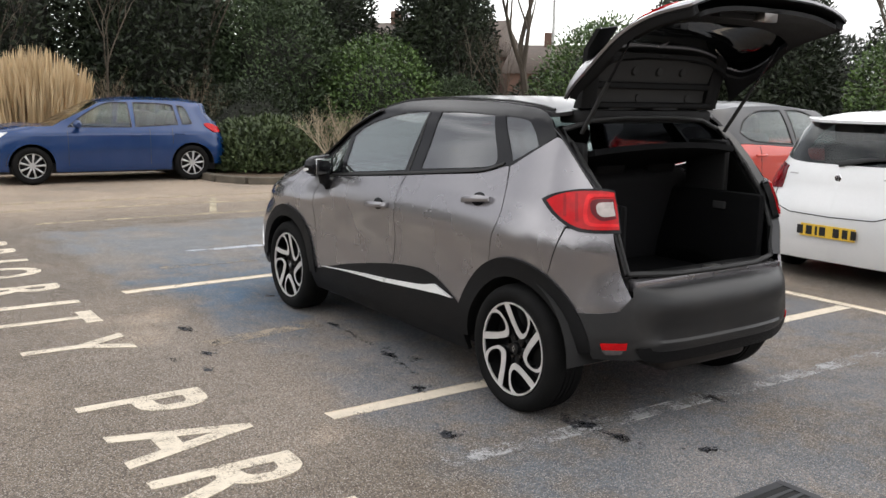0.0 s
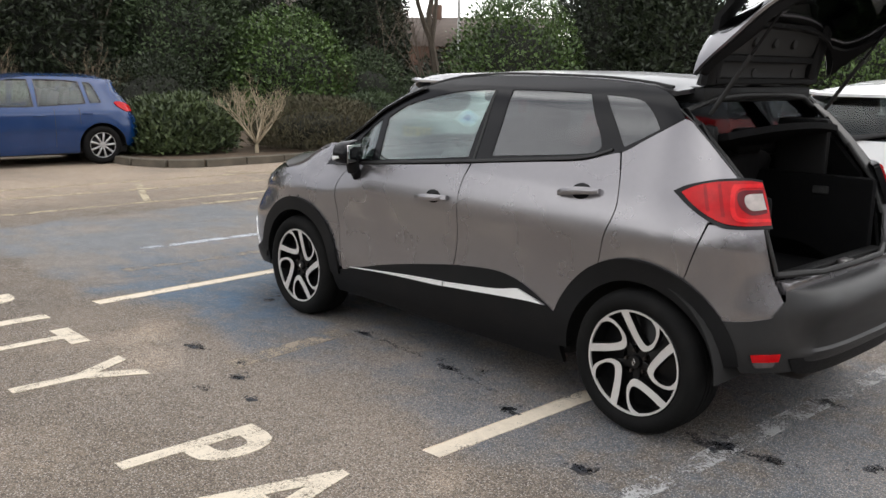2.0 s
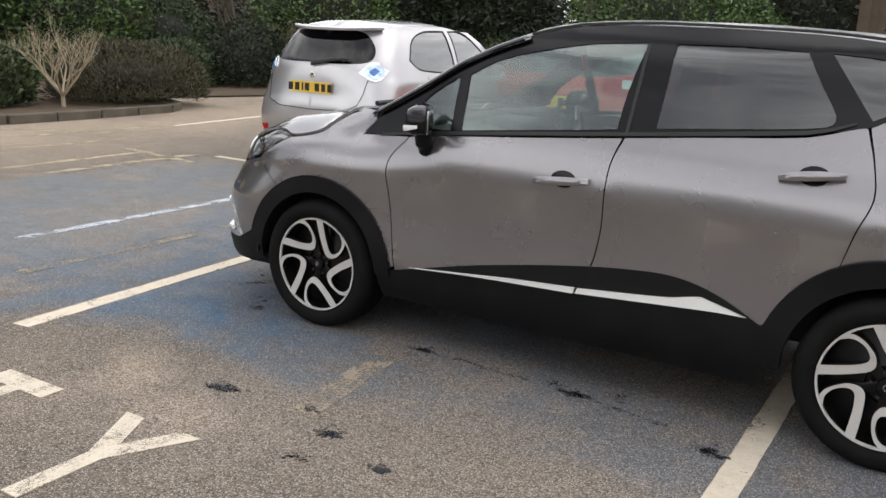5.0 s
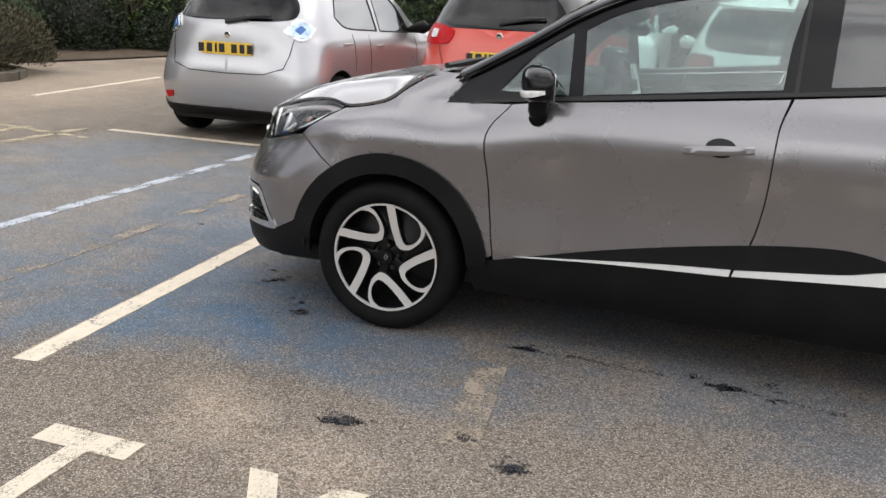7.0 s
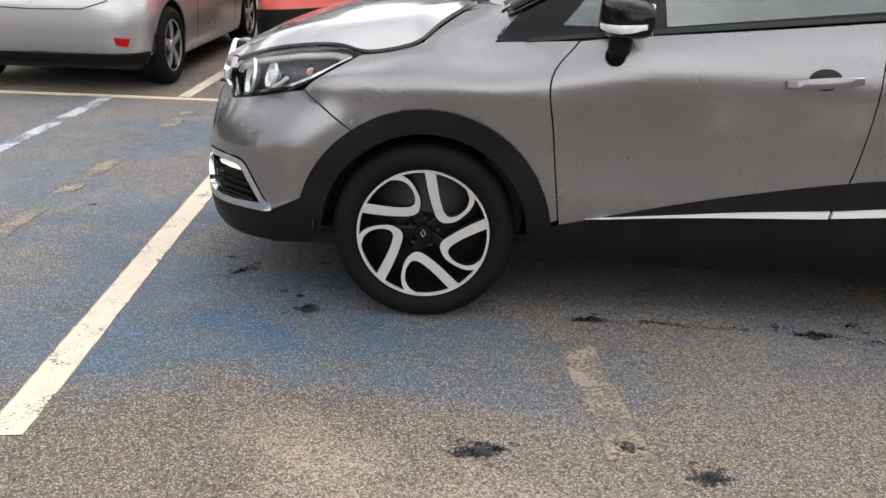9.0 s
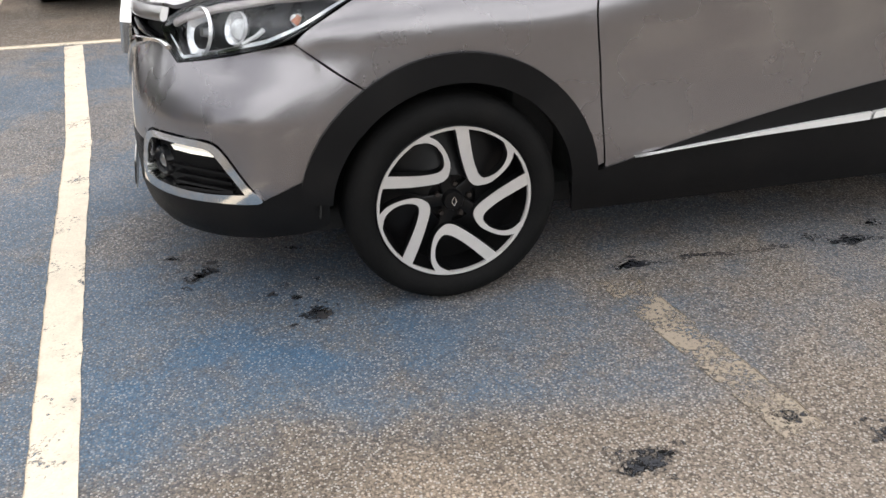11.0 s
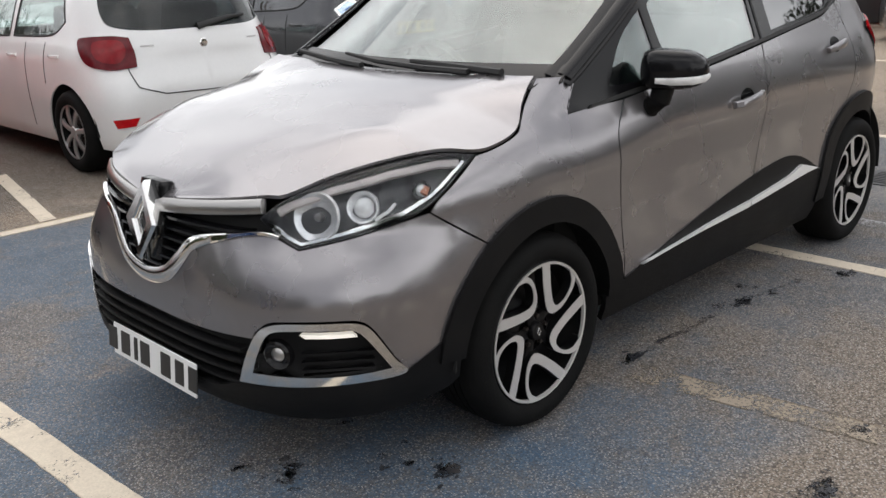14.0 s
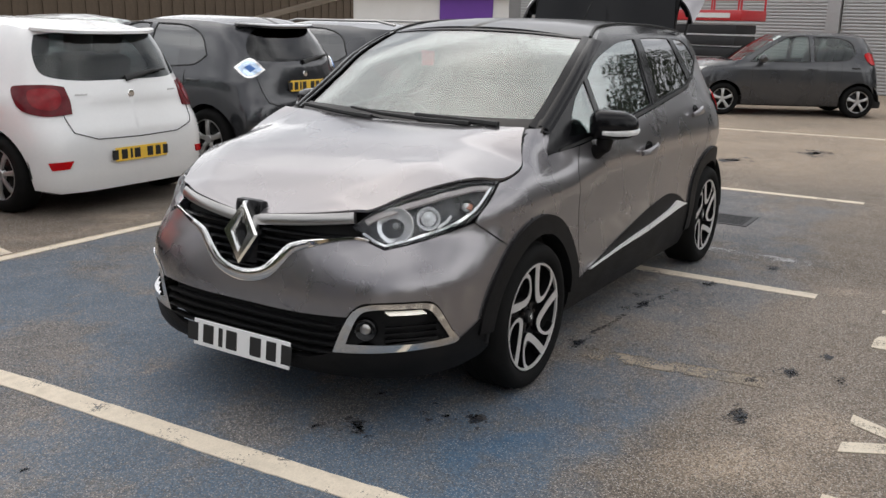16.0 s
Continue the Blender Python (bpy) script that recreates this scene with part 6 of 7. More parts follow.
SANDERO = [(0.15, -0.59), (0.2, -0.61), (0.35, -0.64), (0.55, -0.66), (0.68, -0.645), (0.8, -0.60), (0.95, -0.575), (1.05, -0.53), (1.25, -0.44), (1.42, -0.33), (1.5, -0.28)]
sb = curve([(-0.8, 1.03), (0, 0.99), (1.0, 0.96), (2.2, 0.92)])
white = saloon("car", "white hatchback with dark red tail lamps, parked nose-in", Matrix.Translation((1.03, -4.19, 0)) @ pose(0, 0, 0, 0, 0, -90), 2.589, 0.66, 0.82, 0.866, 1.52, sb, 0.92, SANDERO, WHITE, WHITE, 0.311, ("clear", 7),
               clio_windows(sb, 1.47), [(T, 1.04, 1), (-0.75, 1.045), (-0.50, 1.075), (-0.41, 1.13), (-0.345, 1.26), (-0.33, 1.385, 1), (-0.66, 1.412), (T, 1.42, 1)], (2.18, 0.99), (1.45, 1.425),
               [("tail_lamp", [(-0.20, 0.99), (-0.30, 1.01), (-0.50, 1.015), (-0.62, 1.0, 1), (-0.66, 0.90), (-0.67, 0.80, 1), (-0.5, 0.785), (-0.33, 0.82), (-0.24, 0.90)], DEEPRED, 0.01),
                ("lamp_core", [(-0.36, 0.97), (-0.55, 0.98), (-0.60, 0.91), (-0.55, 0.83), (-0.40, 0.86)], WINE, 0.014),
                ("reflector", [(-0.50, 0.44, 1), (-0.66, 0.45, 1), (-0.63, 0.39, 1), (-0.52, 0.38, 1)], RED, 0.008), ("headlamp", [(3.6, 0.80), (3.4, 0.86), (3.0, 0.90, 1), (3.2, 0.76), (3.55, 0.70)], CLEARLENS, 0.005),
                ("name_badge", [(-0.70, 0.945, 1), (-0.80, 0.945, 1), (-0.80, 0.935, 1), (-0.70, 0.935, 1)], SATIN, 0.004)], 0.46, low=0.19, rear_glass=REARGLASS, spoiler=0.13)
for x, y, turn in ((-1.4, -13.6, 88), (-4.4, -12.4, 90), (3.6, -12.2, 92)):
    copy_thing(white, Matrix.Translation((x, y, 0)) @ pose(0, 0, 0, 0, 0, turn))

# two electric hatchbacks with diamond lamps
HATCH_TAIL = [(0.2, -0.48), (0.35, -0.60), (0.55, -0.645), (0.7, -0.64), (0.8, -0.61), (0.95, -0.60), (1.08, -0.58), (1.25, -0.47), (1.42, -0.32), (1.54, -0.22)]
zb = curve([(-0.8, 1.08), (0, 1.04), (1.0, 0.99), (2.2, 0.94)])
for label, x, y, paint, rp in (("silver electric hatchback with diamond tail lamps, parked nose-in", 5.80, -3.58, SILVER, SILVER), ("dark grey electric hatchback with pale diamond lamps", -1.43, -4.45, NIGHT, NIGHT)):
    saloon("car", label, Matrix.Translation((x, y, 0)) @ pose(0, 0, 0, 0, 0, -90), 2.588, 0.645, 0.85, 0.868, 1.56, zb, 0.94, HATCH_TAIL, paint, rp, 0.315, ("dark", 5),
           clio_windows(zb, 1.51), [(T, 1.11, 1), (-0.80, 1.11), (-0.54, 1.145), (-0.46, 1.26), (-0.52, 1.39), (-0.68, 1.437), (T, 1.443, 1)], (2.20, 1.02), (1.47, 1.46),
           [("tail_lamp", [(-0.34, 1.055, 1), (-0.47, 1.135), (-0.56, 1.12), (-0.66, 1.03, 1), (-0.54, 0.955), (-0.44, 0.965)], CHROME, 0.012), ("blue_lens", [(-0.38, 1.05, 1), (-0.47, 1.115), (-0.55, 1.10), (-0.625, 1.03, 1), (-0.53, 0.975), (-0.45, 0.98)], BLUECHROME, 0.018),
            ("lens_core", [(-0.45, 1.05, 1), (-0.50, 1.08, 1), (-0.56, 1.04, 1), (-0.51, 1.005, 1)], COVERBLUE, 0.024),
            ("reflector", [(-0.56, 0.43, 1), (-0.66, 0.44, 1), (-0.64, 0.385, 1), (-0.57, 0.37, 1)], RED, 0.012), ("headlamp", [(3.6, 0.80), (3.4, 0.87), (3.0, 0.92, 1), (3.2, 0.78), (3.55, 0.72)], CLEARLENS, 0.005)], 0.86,
           # low dark band put in for the shade under the bumper
           bumper=[(-0.40, 0.32, 1), (-0.6, 0.31), (T, 0.31, 1), (T, 0.24, 1), (-0.6, 0.24), (-0.40, 0.25, 1)], spoiler=0.15)

# orange crossover between them
ob_ = curve([(-0.8, 1.12), (0, 1.12), (1.0, 1.07), (2.2, 1.0)])
saloon("car", "orange red crossover with black roof, parked nose-in", Matrix.Translation((3.50, -4.45, 0)) @ pose(0, 0, 0, 0, 0, -90), 2.606, 0.65, 0.87, 0.885, 1.57, ob_, 0.97,
       [(0.2, -0.5), (0.3, -0.6), (0.45, -0.65), (0.6, -0.65), (0.76, -0.60), (0.95, -0.58), (1.15, -0.52), (1.3, -0.43), (1.45, -0.33), (1.56, -0.2)], ORANGE, ROOF, 0.327, ("clear", 5),
       clio_windows(ob_, 1.52), [(T, 1.12, 1), (-0.75, 1.13), (-0.56, 1.17), (-0.50, 1.28), (-0.56, 1.42), (-0.72, 1.45), (T, 1.455, 1)], (2.30, 1.06), (1.62, 1.47),
       [("tail_lamp", [(-0.18, 1.08), (-0.34, 1.14), (-0.55, 1.14, 1), (-0.72, 1.09), (-0.70, 0.98), (-0.57, 0.955, 1), (-0.36, 0.965)], RED, 0.012), ("reversing_lens", [(-0.44, 1.09), (-0.53, 1.09, 1), (-0.54, 1.02, 1), (-0.46, 1.02)], CLEARLENS, 0.018),
        ("headlamp", [(3.6, 0.82), (3.4, 0.9), (3.0, 0.95, 1), (3.2, 0.80), (3.55, 0.74)], CLEARLENS, 0.005)], 0.86, bumper=[(-0.38, 0.58, 1), (-0.6, 0.60), (T, 0.66, 1), (T, 0.24, 1), (-0.6, 0.24), (-0.38, 0.25, 1)])

# dark estate with roof rails
eb = curve([(-1.0, 1.0), (0, 0.98), (1.0, 0.95), (2.2, 0.92)])
saloon("car", "dark grey estate car with roof rails, parked nose-in", Matrix.Translation((-3.95, -4.6, 0)) @ pose(0, 0, 0, 0, 0, -90), 2.65, 0.95, 0.9, 0.88, 1.52, eb, 0.92,
       [(0.2, -0.75), (0.35, -0.88), (0.55, -0.92), (0.75, -0.90), (0.95, -0.88), (1.1, -0.82), (1.3, -0.72), (1.5, -0.58)], SLATE, SLATE, 0.315, ("dark", 5),
       clio_windows(eb, 1.47), [(T, 1.04, 1), (-0.75, 1.05), (-0.56, 1.08), (-0.50, 1.2), (-0.56, 1.36), (-0.72, 1.39), (T, 1.395, 1)], (2.25, 0.99), (1.5, 1.425),
       [("tail_lamp", [(-0.40, 1.0), (-0.60, 1.02), (-0.66, 0.9), (-0.60, 0.80), (-0.45, 0.86)], DEEPRED, 0.01), ("headlamp", [(3.6, 0.78), (3.4, 0.85), (3.0, 0.9, 1), (3.2, 0.76), (3.55, 0.7)], CLEARLENS, 0.005)], 0.62, rails=True)

# blue hatchback broadside by the hedge
mb = curve([(-0.8, 0.98), (0, 0.95), (1.0, 0.92), (2.2, 0.90)])
saloon("car", "deep blue hatchback parked beside the planted island", Matrix.Translation((13.22, -1.93, 0)) @ pose(0, 0, 0, 0, 0, 86), 2.625, 0.72, 0.86, 0.885, 1.457, mb, 0.88,
       [(0.2, -0.58), (0.35, -0.68), (0.55, -0.715), (0.7, -0.70), (0.85, -0.66), (0.95, -0.62), (1.05, -0.56), (1.2, -0.43), (1.32, -0.40), (1.45, -0.36)], BLUE, BLUE, 0.312, ("clear", 9),
       [[(2.05, 0.95, 1), (1.75, 1.17), (1.40, 1.345), (1.05, 1.36, 1), (1.02, 0.945, 1)], [(0.95, 1.36, 1), (0.5, 1.345), (0.28, 1.32, 1), (0.22, 0.985, 1), (0.95, 0.95, 1)], [(0.20, 1.315, 1), (0.05, 1.27), (-0.05, 1.0, 1), (0.14, 0.99, 1)]],
       [(T, 1.02, 1), (-0.75, 1.03), (-0.60, 1.06), (-0.56, 1.15), (-0.60, 1.29), (-0.72, 1.32), (T, 1.325, 1)], (2.28, 0.965), (1.50, 1.365),
       [("tail_lamp", [(-0.28, 0.98), (-0.40, 1.0), (-0.62, 0.93, 1), (-0.60, 0.84, 1), (-0.42, 0.85)], RED, 0.012), ("headlamp", [(3.6, 0.76), (3.4, 0.82), (3.0, 0.86, 1), (3.2, 0.70), (3.55, 0.64)], CLEARLENS, 0.006),
        ("side_moulding", [(2.0, 0.60, 1), (0.5, 0.62, 1), (0.5, 0.585, 1), (2.0, 0.565, 1)], BLUE, 0.014)], 0.55)

# small dark city car on the far side
ab = curve([(-0.6, 1.02), (0, 0.99), (1.0, 0.94), (2.0, 0.90)])
saloon("car", "small dark grey city car with silver five-spoke wheels", Matrix.Translation((-12.16, -0.10, 0)) @ pose(0, 0, 0, 0, 0, -62.9), 2.34, 0.40, 0.665, 0.808, 1.465, ab, 0.86,
       [(0.2, -0.30), (0.35, -0.38), (0.55, -0.40), (0.75, -0.385), (0.95, -0.36), (1.1, -0.31), (1.3, -0.20), (1.46, -0.1)], SLATE, SLATE, 0.283, ("clear", 5),
       [[(1.90, 0.945, 1), (1.6, 1.17), (1.25, 1.365), (0.90, 1.385, 1), (0.87, 0.955, 1)], [(0.80, 1.385, 1), (0.4, 1.37), (0.18, 1.30), (0.10, 1.13), (0.25, 1.0), (0.80, 0.965, 1)]],
       [(T, 1.05, 1), (-0.75, 1.06), (-0.55, 1.09), (-0.50, 1.18), (-0.56, 1.30), (-0.72, 1.33), (T, 1.335, 1)], (2.08, 0.96), (1.36, 1.385),
       [("tail_lamp", [(-0.12, 1.10), (-0.22, 1.13), (-0.34, 1.10, 1), (-0.36, 0.92, 1), (-0.24, 0.93), (-0.15, 1.0)], RED, 0.012), ("headlamp", [(3.45, 0.72), (3.2, 0.78), (2.72, 0.84, 1), (2.95, 0.70), (3.3, 0.62)], CLEARLENS, 0.008)], 0.5)


# ---- planting ----
def foliage(name, dark, light, rough=0.55):
    m = bpy.data.materials.new(name)
    m.use_nodes = True
    n, l = m.node_tree.nodes, m.node_tree.links
    b = n["Principled BSDF"]
    g, r, t = n.new("ShaderNodeNewGeometry"), n.new("ShaderNodeValToRGB"), n.new("ShaderNodeTexNoise")
    r.color_ramp.elements[0].color, r.color_ramp.elements[1].color = (*dark, 1), (*light, 1)
    tc, mx = n.new("ShaderNodeTexCoord"), n.new("ShaderNodeMath")
    t.inputs["Scale"].default_value = 1.4
    l.new(tc.outputs["Object"], t.inputs["Vector"])
    mx.operation = "MULTIPLY_ADD"
    mx.inputs[1].default_value = 0.6
    l.new(g.outputs["Random Per Island"], mx.inputs[0])
    sh = n.new("ShaderNodeMath")
    sh.operation = "MULTIPLY_ADD"
    sh.inputs[1].default_value, sh.inputs[2].default_value = 1.1, -0.35
    l.new(t.outputs["Fac"], sh.inputs[0])
    l.new(sh.outputs[0], mx.inputs[2])
    l.new(mx.outputs[0], r.inputs["Fac"])
    l.new(r.outputs["Color"], b.inputs["Base Color"])
    b.inputs["Roughness"].default_value, b.inputs["Specular IOR Level"].default_value = rough, 0.4
    return m


LAUREL = foliage("glossy laurel leaf", (0.016, 0.034, 0.008), (0.110, 0.180, 0.045), 0.36)
CONIFER = foliage("dark conifer needle", (0.008, 0.013, 0.006), (0.031, 0.044, 0.018))
SHRUB = foliage("dull green shrub leaf", (0.014, 0.026, 0.010), (0.070, 0.105, 0.040))
LOWBUSH = foliage("bright green low shrub leaf", (0.014, 0.026, 0.009), (0.105, 0.138, 0.050))
BROWNSHRUB = foliage("brown green heath", (0.032, 0.030, 0.016), (0.105, 0.092, 0.050), 0.8)
STRAW = foliage("dry pampas straw", (0.40, 0.28, 0.15), (0.74, 0.58, 0.36), 0.8)
INNERSHADE = material("inner shade put into a dark core", (0.012, 0.013, 0.008), 0.95, 0, 0, 0.4, 3)
BARK = material("grey brown bark", (0.10, 0.08, 0.06), 0.9, 0, 0, 0.35, 5, 0.6, 25)
TWIG = material("pale bare twig", (0.36, 0.30, 0.21), 0.85, 0, 0, 0.3, 9)
SOIL = material("leaf litter and soil", (0.085, 0.058, 0.035), 0.95, 0, 0, 0.5, 6, 0.8, 30)
KERB = material("weathered kerb stone", (0.095, 0.082, 0.062), 0.9, 0, 0, 0.3, 4, 0.5, 60, grime=0.5)


def lumps(seed, k=9):
    rs = np.random.RandomState(seed)
    d = rs.normal(size=(k, 3))
    d /= np.linalg.norm(d, axis=1)[:, None]
    return d, rs.uniform(-0.16, 0.24, k)


def cloud_of_leaves(n, size, radii, seed, upright=0.0, long=1.9, base=0.0, boxy=2.6):
    """Many small folded leaves in the outer part of a lumpy mound; returns a mesh."""
    rs = np.random.RandomState(seed)
    d = rs.normal(size=(n, 3))
    d[:, 2] = np.abs(d[:, 2]) * 1.15 - 0.25
    d /= (np.abs(d) ** boxy).sum(1)[:, None] ** (1 / boxy)
    ld, la = lumps(seed)
    u = d / np.linalg.norm(d, axis=1)[:, None]
    bump = 1 + (np.clip(u @ ld.T - 0.55, 0, 1) / 0.45 * la).sum(1) + rs.normal(0, 0.03, n)
    depth = 1 - 0.34 * rs.rand(n) ** 2.2
    p = d * bump[:, None] * depth[:, None] * radii
    z = p[:, 2]
    low = np.percentile(z, 6)
    p[:, 2] = np.maximum(0.03 + (z - low) * (z.max() + base) / (z.max() - low), 0.02 + 0.12 * rs.rand(n))
    out = u + rs.normal(0, 0.55, (n, 3))
    out[:, 2] += upright
    out /= np.linalg.norm(out, axis=1)[:, None]
    side = np.cross(out, rs.normal(size=(n, 3)))
    side /= np.linalg.norm(side, axis=1)[:, None]
    tip = np.cross(side, out) * 0.5 + out * 0.6
    tip /= np.linalg.norm(tip, axis=1)[:, None]
    s = size * rs.uniform(0.6, 1.3, (n, 1))
    v = np.stack([p, p + tip * s * long * 0.5 + side * s * 0.5, p + tip * s * long, p + tip * s * long * 0.5 - side * s * 0.5], 1).reshape(-1, 3)
    me = bpy.data.meshes.new("crown")
    f = np.arange(n * 4).reshape(n, 4)
    f = np.concatenate([f[:, [0, 1, 2]], f[:, [0, 2, 3]]], 1).reshape(-1, 3)
    me.from_pydata(v.tolist(), [], f.tolist())
    return me


def bush(name, label, at, radii, n, size, mat, seed, upright=0.2, long=1.9, base=None, category="bush", group="planting", boxy=2.6):
    ob = thing(name, label, category, group, at=Matrix.Translation(at))
    h = radii[2] * 0.42 if base is None else base
    me = cloud_of_leaves(n, size, np.array(radii), seed, upright, long, h, boxy)
    me.materials.append(mat)
    c = new("crown", me)
    c.parent = ob
    # dark solid core: the shade deep inside the leaves is put into its colour
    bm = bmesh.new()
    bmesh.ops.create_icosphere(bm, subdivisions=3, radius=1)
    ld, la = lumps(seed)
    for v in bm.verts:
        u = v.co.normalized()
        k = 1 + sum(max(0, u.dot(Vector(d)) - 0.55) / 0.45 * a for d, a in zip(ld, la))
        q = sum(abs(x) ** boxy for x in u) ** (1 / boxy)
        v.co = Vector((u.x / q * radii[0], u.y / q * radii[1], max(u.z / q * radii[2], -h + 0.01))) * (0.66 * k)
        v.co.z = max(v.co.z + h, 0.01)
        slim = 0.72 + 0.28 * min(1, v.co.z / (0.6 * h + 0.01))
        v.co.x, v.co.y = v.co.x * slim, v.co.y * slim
    part("trunk", bm, INNERSHADE, ob, "dark core standing in for inner shade")
    return ob


def branches(base, height, seed, spread=0.5, levels=4, thick=0.09, kids=3, lean=(0, 0)):
    """A bare branching frame as one mesh."""
    rnd = random.Random(seed)
    out = []

    def grow(p, d, length, r, level):
        pts, q = [p], p
        for i in range(4):
            d = (d + Vector((rnd.uniform(-1, 1), rnd.uniform(-1, 1), rnd.uniform(-0.3, 0.6))) * 0.14).normalized()
            q = q + d * length / 4
            pts.append(q)
        out.append(tube(pts, [r * (1 - 0.12 * i) for i in range(5)], 6 if level < 2 else 4, False))
        if level < levels:
            for k in range(kids):
                f = pts[rnd.choice((2, 3, 4, 4))]
                e = (d + Vector((rnd.uniform(-1, 1), rnd.uniform(-1, 1), rnd.uniform(-0.1, 0.8))) * spread).normalized()
                grow(f, e, length * rnd.uniform(0.55, 0.8), r * 0.5, level + 1)
    grow(Vector(base), Vector((lean[0], lean[1], 1)).normalized(), height, thick, 0)
    return join(*out)


# the kerbed island beside the blue car
island = [(11.86, -2.15), (11.25, -2.45), (10.98, -2.95), (10.97, -4.4), (11.05, -5.8), (11.35, -6.25), (13.0, -6.9), (16.4, -7.4), (16.4, -1.8), (13.6, -2.0)]
bm = bmesh.new()
lo = [bm.verts.new((x, y, -0.05)) for x, y in island]
hi = [bm.verts.new((x, y, 0.10)) for x, y in island]
bm.faces.new(hi)
for i in range(len(island)):
    j = (i + 1) % len(island)
    bm.faces.new([lo[i], lo[j], hi[j], hi[i]])
bmesh.ops.recalc_face_normals(bm, faces=bm.faces)
tagged(part("planting_bed", bm, SOIL, smooth=False), "raised planting bed of soil and fallen leaves", "bed", kind="structure")
kb = tagged(new("kerb"), "weathered stone kerb round the planting bed", "kerb", kind="structure")
ring = island + island[:1]
for a, b in zip(ring, ring[1:]):
    a, b = Vector((*a, 0)), Vector((*b, 0))
    n = max(1, round((b - a).length / 0.6))
    for i in range(n):
        p, q = a.lerp(b, (i + 0.015) / n), a.lerp(b, (i + 0.985) / n)
        bm = block(0, (q - p).length, -0.07, 0.07, -0.05, 0.125, 0.012, 1)
        k = part("kerb_stone", bm, KERB, kb)
        k.matrix_local = Matrix.Translation(p) @ Matrix.Rotation(math.atan2(q.y - p.y, q.x - p.x), 4, "Z")
bush("bush", "low dense dark green bush on the planting bed", (12.9, -3.30, 0.1), (0.90, 0.84, 0.64), 11000, 0.040, LOWBUSH, 3, 1.3, 3.0)
bush("bush", "low brown green heath bush on the planting bed", (12.2, -6.0, 0.1), (1.0, 1.25, 0.60), 14000, 0.016, BROWNSHRUB, 4, 1.3, 7.0)
tw = thing("bare_shrub", "pale leafless multi-stemmed shrub", "shrub", "planting", at=Matrix.Translation((11.7, -4.35, 0.1)))
part("stem", join(*[branches((0, 0, 0.16), 0.50, 20 + i, 1.0, 4, 0.021, 3, (0.9 * math.cos(i * 0.79), 0.9 * math.sin(i * 0.79))) for i in range(8)], tube([(0, 0, 0), (0.01, 0, 0.2)], [0.035, 0.03], 8)), TWIG, tw)

# planting strip behind the car park, with low evergreen cover
strip_ = [(15.6, 9.0), (15.4, 2.0), (16.42, -1.6), (16.42, -7.45), (13.1, -7.1), (12.4, -9.5), (11.6, -14.0), (8.5, -16.3), (3.0, -17.2), (3.0, -26.0), (30.0, -26.0), (30.0, 9.0)]
bm = bmesh.new()
bm.faces.new([bm.verts.new((x, y, 0.03)) for x, y in strip_])
bmesh.ops.recalc_face_normals(bm, faces=bm.faces)
bmesh.ops.triangulate(bm, faces=bm.faces)
tagged(part("planting_strip", bm, SOIL, smooth=False), "bare soil and leaf litter under the hedge", "bed", kind="structure")
for i, (x, y, r, h) in enumerate(((15.2, -9.6, 0.9, 0.7), (14.6, -11.2, 0.9, 0.8), (15.9, -12.2, 0.9, 1.0), (13.2, -12.6, 0.9, 0.6), (16.6, -10.6, 1.0, 1.3), (12.8, -15.6, 1.2, 0.9), (10.4, -16.9, 1.2, 0.9), (8.6, -17.6, 1.1, 1.0), (17.4, -1.6, 1.0, 0.9), (17.6, -5.2, 1.2, 1.2))):
    bush("bush", "dark low evergreen shrub under the hedge", (x, y, 0.03), (r, r, h), 7500, 0.034, CONIFER if i % 2 else SHRUB, 200 + i, 0.5, 2.6)

# pampas grass
pg = thing("pampas_grass", "tall clump of dry straw-coloured grass", "grass clump", "planting", at=Matrix.Translation((16.2, 0.0, 0)))
rs = np.random.RandomState(8)
V, F = [], []
for i in range(2600):
    a, r = rs.uniform(0, 6.28), 0.95 * math.sqrt(rs.rand())
    x, y = r * math.cos(a), r * math.sin(a)
    hgt = rs.uniform(1.6, 2.45) * (1 - 0.22 * (r / 0.95) ** 2)
    bx, by = x * rs.uniform(0.05, 0.3) + rs.normal(0, 0.05), y * rs.uniform(0.05, 0.3) + rs.normal(0, 0.05)
    w, c = rs.uniform(0.008, 0.022), rs.uniform(0, 3.14)
    cx, cy = w * math.cos(c), w * math.sin(c)
    k = len(V)
    for f in (0, 0.5, 0.85, 1.0):
        ww = (1, 1.1, 1.3, 0.2)[int(f * 3.4)]
        px, py, pz = x + bx * f * f, y + by * f * f, hgt * f
        V += [(px - cx * ww, py - cy * ww, pz), (px + cx * ww, py + cy * ww, pz)]
    F += [(k + 2 * j, k + 2 * j + 1, k + 2 * j + 3, k + 2 * j + 2) for j in range(3)]
me = bpy.data.meshes.new("blades")
me.from_pydata(V, [], F)
me.materials.append(STRAW)
ob = new("blades", me)
ob.parent = pg

# leafless brown shrubs in the hedge
HAZEL = material("brown hedge twigs", (0.22, 0.17, 0.115), 0.9, 0, 0, 0.3, 9)
